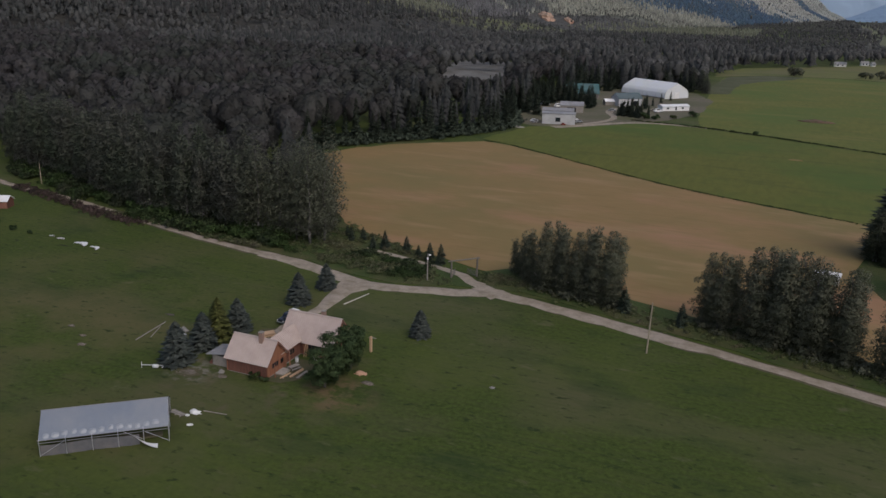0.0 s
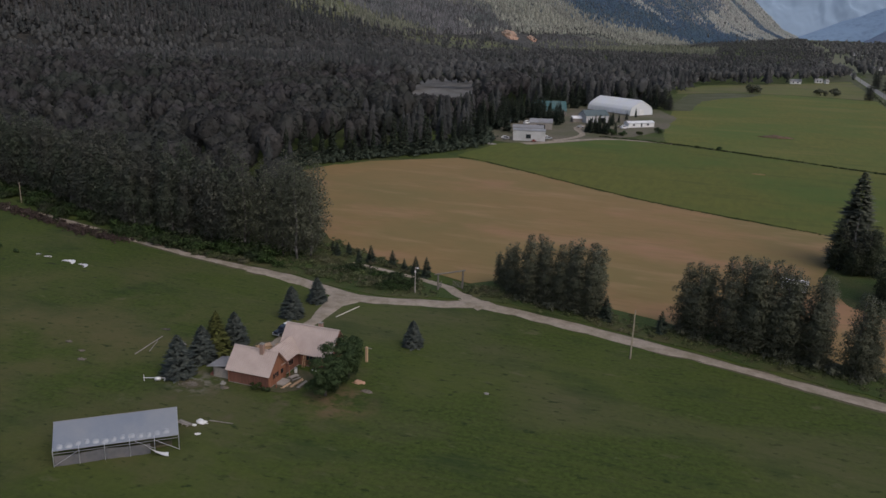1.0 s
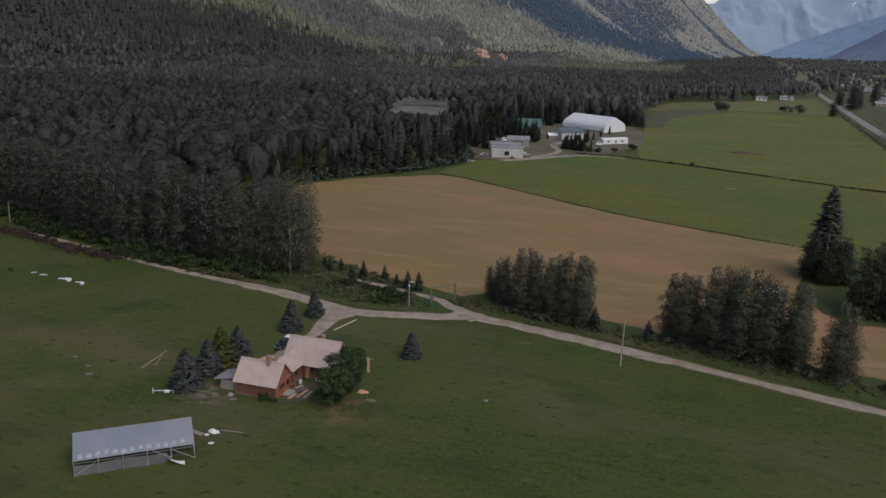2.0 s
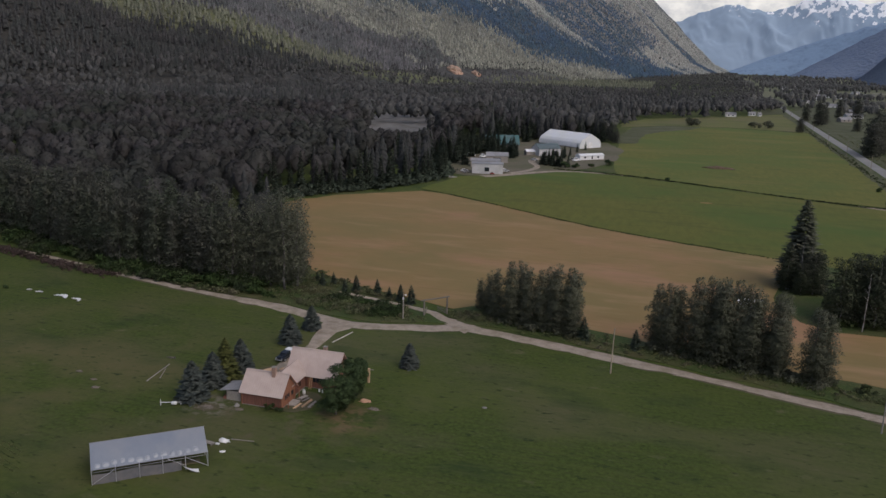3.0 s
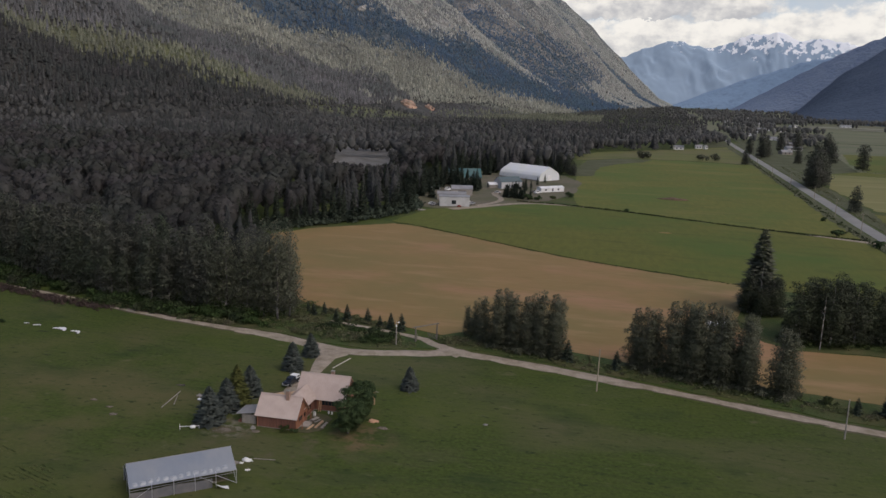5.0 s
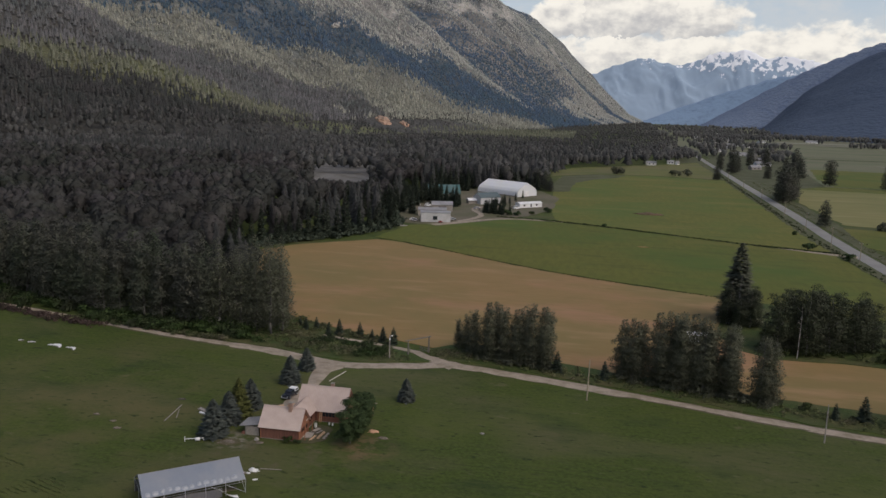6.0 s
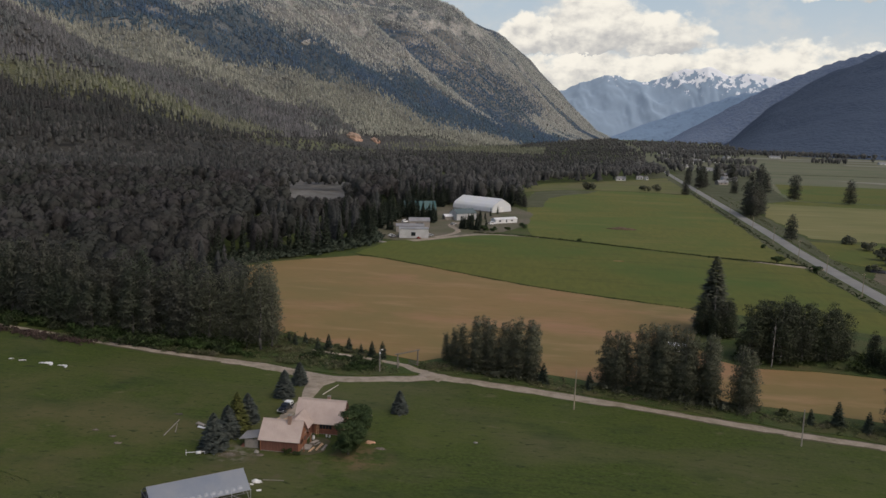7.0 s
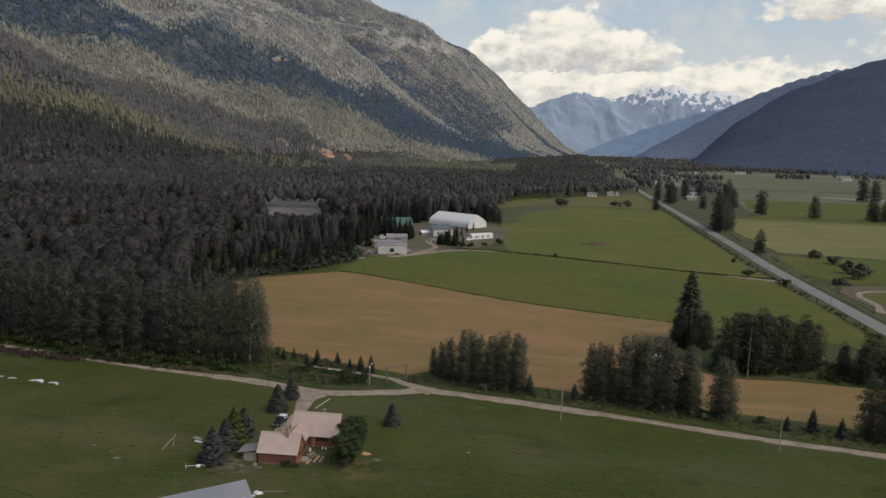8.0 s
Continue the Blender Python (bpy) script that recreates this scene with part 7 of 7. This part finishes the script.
shrub_shapes = [shrub_mesh(s, 50, 0.2) for s in range(80, 86)]
leafy_shrubs = [shrub_mesh(s, 160, 0.095) for s in range(70, 76)]
fine_shrubs = [shrub_mesh(s, 105, 0.115) for s in range(90, 96)]


def thicket(name, label, x, y, s, mat, shapes, seed):
    """Many shrubs grown into one another, as one mesh."""
    rng = np.random.default_rng(seed)
    V, F, N, base = [], [], [], 0
    soft = [ruffled(outward(v, (0, 0, 0.2), 1, 0.5), rng, 0.35) for v, _ in shapes]
    for i in range(len(x)):
        q = soft[i % len(shapes)]
        v, f = shapes[i % len(shapes)]
        a = rng.uniform(0, 6.283)
        w = s[i] * rng.uniform(0.8, 1.3)
        V.append(np.column_stack([x[i] + (v[:, 0] * math.cos(a) - v[:, 1] * math.sin(a)) * w, y[i] + (v[:, 0] * math.sin(a) + v[:, 1] * math.cos(a)) * w, float(valley(x[i], y[i])) + v[:, 2] * s[i]]))
        N.append(np.column_stack([q[:, 0] * math.cos(a) - q[:, 1] * math.sin(a), q[:, 0] * math.sin(a) + q[:, 1] * math.cos(a), q[:, 2]]))
        F.append(f + base)
        base += len(v)
    return tagged(new(name, mesh_of(name, np.concatenate(V), np.concatenate(F), mat, normals=np.concatenate(N))), label, "shrubs", kind="stuff")


def spread(poly, n, seed):
    rng = np.random.default_rng(seed)
    p = np.array(poly, float)
    x, y = rng.uniform(p[:, 0].min(), p[:, 0].max(), n), rng.uniform(p[:, 1].min(), p[:, 1].max(), n)
    ok = inside(poly, x, y)
    return x[ok], y[ok]


def along(pts, n, off, seed):
    """n points scattered beside a line."""
    rng = np.random.default_rng(seed)
    L = smooth_line(pts, 2.0)
    i = rng.integers(0, len(L), n)
    return L[i, 0] + rng.normal(0, off, n), L[i, 1] + rng.normal(0, off, n)


BRUSH = [(-100, 206), (-86, 203), (-72, 200.5), (-60, 199.5), (-53, 204.5), (-56, 210), (-66, 212.2), (-78, 215.5), (-88, 222), (-99, 234)]
patch("verge_brush", [(-104, 204.5), (-86, 202), (-72, 197.5), (-60, 196), (-47, 200.5), (-39, 202.6), (-46, 206.5), (-53, 212.5), (-80, 226), (-99, 240)], 0.13, VERGE, "rough weedy ground under the shrubs", "verge")
x, y = spread(BRUSH, 900, 1)
k = np.random.default_rng(4).uniform(0.45, 1.5, len(x)) * (0.7 + 0.5 * (hills(x, y, 9, 2, 33) > 0))
mixed = hills(x, y, 12, 3, 36) > 0.0
thicket("thicket", "mixed green shrubs between lane and field", x[mixed], y[mixed], k[mixed], UNDER, fine_shrubs, 2)
thicket("thicket", "dry olive weeds between lane and field", x[~mixed], y[~mixed], k[~mixed] * 0.8, BRUSHY, fine_shrubs, 2)
x, y = spread([(-97, 228), (-80, 220), (-70, 217.5), (-58, 214.5), (-56, 217), (-66, 221.5), (-78, 226.5), (-98, 240)], 380, 3)
thicket("thicket", "low shrubs along the young spruces", x, y, np.random.default_rng(5).uniform(0.5, 1.3, len(x)), BRUSHY, fine_shrubs, 4)
# weedy crop rows near the greenhouse
rngr = np.random.default_rng(77)
for k in range(13):
    n = int(rngr.uniform(90, 130))
    t = rngr.uniform(0, 1, n) ** 0.9 * 26
    x = -116.0 + k * 1.25 + t * 0.93 + rngr.normal(0, 0.12, n)
    y = 123.5 - k * 1.55 - t * 0.34 + rngr.normal(0, 0.12, n)
    thin = hills(x, y, 6, 2, 55) > -0.25
    thicket("crop_row", "row of low green weeds in old tilled ground", x[thin], y[thin], rngr.uniform(0.07, 0.15, thin.sum()), BRUSHY if k % 3 else UNDER, shrub_shapes, 200 + k)
# bushes under the forest wall
x, y = along([(-235, 243), (-200, 232), (-179, 224), (-155, 215.5), (-127, 211), (-111, 208.5), (-100, 209)], 640, 1.5, 6)
low = hills(x, y, 7, 2, 47) > -0.15
x, y = x[low], y[low]
thicket("thicket", "bright green undergrowth at the foot of the cottonwoods", x, y, np.random.default_rng(6).uniform(1.0, 3.2, len(x)), UNDER, leafy_shrubs, 5)
x, y = along([(-240, 250), (-200, 238), (-179, 230), (-155, 221), (-127, 216), (-111, 213), (-101, 214)], 420, 1.8, 26)
thicket("thicket", "tall shaded undergrowth between the cottonwoods", x, y, np.random.default_rng(26).uniform(1.2, 3.4, len(x)), UNDER, leafy_shrubs, 27)
x, y = along([(-160, 213.5), (-137, 211.8), (-120, 207.6), (-104, 205.5)], 260, 0.8, 28)
thicket("thicket", "grassy weeds along the lane below the trees", x, y, np.random.default_rng(28).uniform(0.5, 1.3, len(x)), BRUSHY, fine_shrubs, 29)
x, y = spread([(-43, 206.8), (-37, 204.8), (-30, 206), (-32, 211), (-40, 213), (-45, 212)], 150, 61)
thicket("thicket", "dry weeds beside the ranch gate", x, y, np.random.default_rng(62).uniform(0.3, 1.0, len(x)), BRUSHY, fine_shrubs, 63)
x, y = spread([(-58, 196.5), (-47, 201), (-47, 203.5), (-54, 207), (-62, 201)], 110, 64)
thicket("thicket", "low weeds at the fork of the lane", x, y, np.random.default_rng(65).uniform(0.2, 0.6, len(x)), BRUSHY, fine_shrubs, 66)
# the bank on the far side of the lane
patch("verge_bank", [(-39, 203), (-30, 203.5), (-13, 199), (2, 195), (17, 191), (30, 187), (44, 183), (58, 179), (80, 173.5), (125, 163), (125, 170), (90, 186), (77, 190), (45, 196), (3, 207), (-7, 210), (-34, 221), (-44, 214)], 0.14, VERGE, "rough grassy bank beside the lane", "verge")
x, y = along([(-34, 212), (-20, 205), (-8, 203), (3, 200), (20, 195), (45, 188.5), (60, 184), (80, 180), (100, 173)], 640, 2.2, 8)
thicket("thicket", "tall weeds and shrubs on the lane's bank", x, y, np.random.default_rng(7).uniform(0.3, 1.0, len(x)), BRUSHY, fine_shrubs, 9)
x, y = spread([(9, 198), (38, 189.5), (46, 187.5), (46, 193), (36, 200), (10, 204)], 150, 21)
thicket("thicket", "undergrowth beneath the poplars", x, y, np.random.default_rng(9).uniform(0.8, 2.2, len(x)), POPLAR, fine_shrubs, 10)
x, y = spread([(-38, 217), (-28, 205), (-9, 201), (-8, 207), (-24, 214)], 110, 22)
thicket("thicket", "undergrowth beneath the poplars", x, y, np.random.default_rng(9).uniform(0.8, 2.2, len(x)), POPLAR, fine_shrubs, 11)
patch("verge_birch", [(42, 258), (46, 236), (54, 230.5), (73, 232), (94, 228.5), (135, 217), (140, 262), (120, 279), (60, 305), (52, 308), (47, 280)], 0.13, VERGE, "rough green grass under the birches", "verge")
x, y = spread([(50, 234), (73, 235), (95, 230), (126, 224), (128, 246), (88, 254), (56, 262)], 420, 23)
thicket("thicket", "undergrowth beneath the birches", x, y, np.random.default_rng(11).uniform(0.8, 2.4, len(x)), SHRUB, fine_shrubs, 12)
x, y = spread([(46, 268), (56, 266), (58, 276), (45, 278)], 60, 24)
thicket("thicket", "undergrowth round the tall fir", x, y, np.random.default_rng(12).uniform(1.0, 3.0, len(x)), POPLAR, fine_shrubs, 13)
# dark scrub on the near side of the lane, where it runs into the trees' shade
x, y = along([(-146, 208.5), (-160, 211), (-178, 215.5), (-196, 221), (-212, 225)], 330, 1.2, 41)
thicket("thicket", "dark brown scrub beside the shaded lane", x, y, np.random.default_rng(42).uniform(0.5, 1.4, len(x)), BROWN, fine_shrubs, 43)
x, y = along(EDGE, 520, 1.6, 44)
thicket("thicket", "undergrowth at the foot of the field-edge conifers", x, y, np.random.default_rng(45).uniform(1.0, 3.2, len(x)), FIR, shrub_shapes, 46)
x, y = along([(a - 6, b + 2) for a, b in EDGE], 460, 2.4, 47)
thicket("thicket", "dark undergrowth inside the forest's edge", x, y, np.random.default_rng(48).uniform(2.0, 4.6, len(x)), FIR, shrub_shapes, 49)
# ditch, field edges, road verges
x, y = along([(-58, 509), (-20, 501), (15, 486), (79, 453), (128, 434)], 520, 0.6, 14)
thicket("hedge", "dark weedy ditch line between the fields", x, y, np.random.default_rng(13).uniform(0.35, 0.85, len(x)), SHRUB, shrub_shapes, 15)
x, y = along([(-108, 396), (-93, 391), (-17, 339), (31, 317), (60, 305)], 760, 0.5, 15)
thicket("hedge", "strip of tall grass between straw and green field", x, y, np.random.default_rng(14).uniform(0.16, 0.42, len(x)), SHRUB, shrub_shapes, 16)
patch("road_verge", [(128, 300), (131.5, 345), (133, 402), (134.5, 486), (140, 608), (155, 1011), (168, 1340), (160, 1340), (148, 1000), (139, 800), (131.5, 600), (126, 486), (126.5, 440), (127, 345)], 0.12, ROUGH, "scrubby brown-green verge beside the road", "verge")
patch("road_verge", [(141.5, 260), (143, 345), (144, 402), (146.5, 486), (152.5, 608), (168, 1011), (183, 1352), (200, 1352), (186, 1000), (170, 700), (164, 560), (152, 470), (150, 400), (150, 340), (152, 260)], 0.12, ROUGH, "scrubby brown-green verge beside the road", "verge")
x, y = along([(128, 300), (128.6, 402), (129.2, 486), (134.5, 608), (142, 800), (152, 1011)], 620, 1.3, 16)
thicket("thicket", "dull scrub along the road verge", x, y, np.random.default_rng(15).uniform(0.25, 0.9, len(x)), SHRUB, shrub_shapes, 17)
x, y = along([(146, 300), (148, 402), (152, 486), (158, 608), (172, 900)], 460, 2.0, 17)
thicket("thicket", "dull scrub along the road verge", x, y, np.random.default_rng(16).uniform(0.25, 0.7, len(x)), SCRUB, shrub_shapes, 18)


def bush(x, y, s, label="round dark green bush", mat=SHRUB, seed=1, name="bush"):
    ob = thing(name, label, "bush", pose(x, y, float(valley(x, y)), 0, 0, x * 7 % 360) @ Matrix.Diagonal((s, s, s, 1)), "bushes")
    v, f = shrub_mesh(seed, 620, 0.10)
    part("leaves", mesh_of("leaves", v, f, mat, normals=ruffled(outward(v, (0, 0, 0.2), 1, 0.5), np.random.default_rng(seed), 0.4)), None, ob)
    part("stem", tube(tube(bmesh.new(), (0, 0, -0.1), (0.15, 0.1, 0.6), 0.05, 0.02, 5), (0, 0, -0.1), (-0.2, 0.1, 0.6), 0.05, 0.02, 5), BARK, ob)


for i, (x, y, s) in enumerate(((52, 189, 2.0), (115, 441, 3.6), (128, 415, 3.6), (120, 452, 2.6), (123, 500, 2.8), (9.7, 489, 2.2), (-2, 494, 1.4), (-46, 521, 3.0), (-53, 519, 4.0), (-38, 530, 2.4), (-28, 545, 3.4), (96, 946, 7), (110, 951, 7), (30, 934, 8), (38, 936, 6), (187, 540, 6), (187, 512, 5), (182, 470, 7), (179, 452, 6), (188, 465, 5), (160, 428, 4), (-180, 190, 1.4), (-172, 188.4, 1.2), (-165, 188, 1.0), (-60, 141.2, 1.1), (-57.9, 141.3, 0.9))):
    bush(x, y, s, mat=POPLAR if x > 150 or y > 900 else MAPLE if i % 3 else SHRUB, seed=100 + i)

# trees round the farmyard and along the road
yard = Kinds(*(template("conifer_tree", "dark conifer between the farm buildings", "tree", "conifers in the farmyard", "fir", s, 14, 2.8, FIR, BARK) for s in (110, 111)))
yard.put((-118, 592, 1.4), (-114, 590, 1.2), (-108, 575, 0.9), (-104, 572, 0.8), (-98, 570, 0.9), (-94, 566, 0.75), (-100, 578, 0.8), (-65, 528, 0.7), (-62, 527, 0.75), (-59, 526, 0.65), (-57, 530, 0.7), (-68, 530, 0.6), (-70, 534, 0.55), (-52, 629, 0.5), (-56, 610, 0.5), (-128, 560, 1.0), (-134, 548, 1.1), (-124, 540, 0.9))
yard.put((-45, 700, 1.1), (-55, 706, 1.2), (-70, 702, 1.2), (-85, 704, 1.3))
rngy = np.random.default_rng(51)
for poly, n, lo, hi in (([(-158, 475), (-118, 474), (-112, 500), (-118, 548), (-152, 592)], 46, 0.9, 1.5), ([(-112, 552), (-94, 546), (-88, 562), (-97, 582), (-114, 588)], 16, 0.6, 1.1), ([(-140, 572), (-122, 560), (-104, 584), (-112, 596), (-132, 592)], 22, 0.7, 1.2), ([(-150, 622), (-100, 664), (-60, 690), (-40, 712), (-150, 712)], 40, 1.0, 1.6), ([(-72, 524), (-54, 520), (-52, 532), (-70, 538)], 20, 0.4, 0.8), ([(-64, 560), (-54, 566), (-58, 590), (-68, 588)], 6, 0.4, 0.6)):
    px, py = spread(poly, n * 3, int(abs(poly[0][0])))
    yard.put(*((float(a), float(b), float(rngy.uniform(lo, hi))) for a, b in zip(px[:n], py[:n])))
road_trees = Kinds(*(template("roadside_tree", "dark broadleaf tree beside the road", "tree", "trees along the road", "column", s, 22, 6.0, ROADSIDE, BARK, 3400, 0.30, 0.03) for s in (120, 121, 122)))
road_trees.put((157, 690, 1.25), (162, 705, 1.45), (168, 715, 1.5), (164, 730, 1.35), (176, 745, 1.2), (152.5, 551, 0.82), (249, 897, 1.3, 1.15), (296, 870, 1.2), (169, 1100, 1.1), (172, 1030, 1.4), (178, 1045, 1.2), (192, 1110, 1.0), (222, 1190, 1.2), (246, 1203, 1.3), (260, 1090, 1.5), (230, 1010, 1.1), (240, 985, 1.2), (200, 960, 0.9), (137, 912, 0.7, 1.4), (-38, 702, 0.85), (-33, 694, 0.6), (-46, 708, 0.9), (353, 858, 1.0), (366, 863, 1.1), (480, 1211, 1.8), (500, 1220, 1.6), (360, 880, 1.2))
# far copses across the valley floor, and the woods at its end
rngc = np.random.default_rng(31)
free = [puff_tree(rngc, 1, 8, 26, 0.05, 1.5, 0.46, 0.56, 0.0) for _ in range(8)]
cx, cy = [], []
for x0, y0, n, sx, sy in ((190, 1450, 40, 20, 50), (240, 1700, 60, 30, 60), (300, 2000, 80, 40, 60), (260, 2400, 120, 50, 120), (330, 3000, 260, 90, 200), (700, 2900, 260, 300, 50), (1100, 2750, 300, 300, 40), (1500, 2550, 260, 250, 50), (600, 3400, 260, 250, 150), (150, 1420, 40, 8, 60), (900, 2420, 420, 330, 22), (1400, 2150, 420, 300, 26), (560, 2480, 300, 170, 22), (380, 2300, 160, 60, 40), (310, 1500, 40, 24, 10), (270, 1330, 20, 18, 16), (620, 2000, 30, 26, 8), (360, 1800, 40, 30, 12)):
    cx.append(rngc.normal(x0, sx, n)), cy.append(rngc.normal(y0, sy, n))
cx, cy = np.concatenate(cx), np.concatenate(cy)
road = np.abs(cx - np.interp(cy, [1352, 2000, 3000], [176, 205, 250])) > 10
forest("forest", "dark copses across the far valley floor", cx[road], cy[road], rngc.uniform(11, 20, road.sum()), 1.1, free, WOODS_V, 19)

def bare_tree(x, y, h, label, seed):
    """A dead pale stem with a few broken limbs."""
    rng = np.random.default_rng(seed)
    ob = thing("bare_tree", label, "tree", pose(x, y, 0, 0, 0, rng.uniform(0, 360)), "bare trees")
    part("trunk", trunk_mesh("trunk", rng, h, 0.16, PALE_BARK, 3, 0.8, 0.4), None, ob)
    for i in range(5):
        a, z = rng.uniform(0, 6.28), h * rng.uniform(0.45, 0.95)
        part("limb", tube(bmesh.new(), (0, 0, z), (math.cos(a) * 0.9, math.sin(a) * 0.9, z + 0.7), 0.05, 0.015, 5), PALE_BARK, ob)


for i, (x, y, h) in enumerate(((47.2, 268.5, 15), (49.6, 267.5, 17), (52.4, 267.8, 14), (60.5, 232.8, 15.5))):
    bare_tree(x, y, h, "thin pale dead stem among the trees", 300 + i)
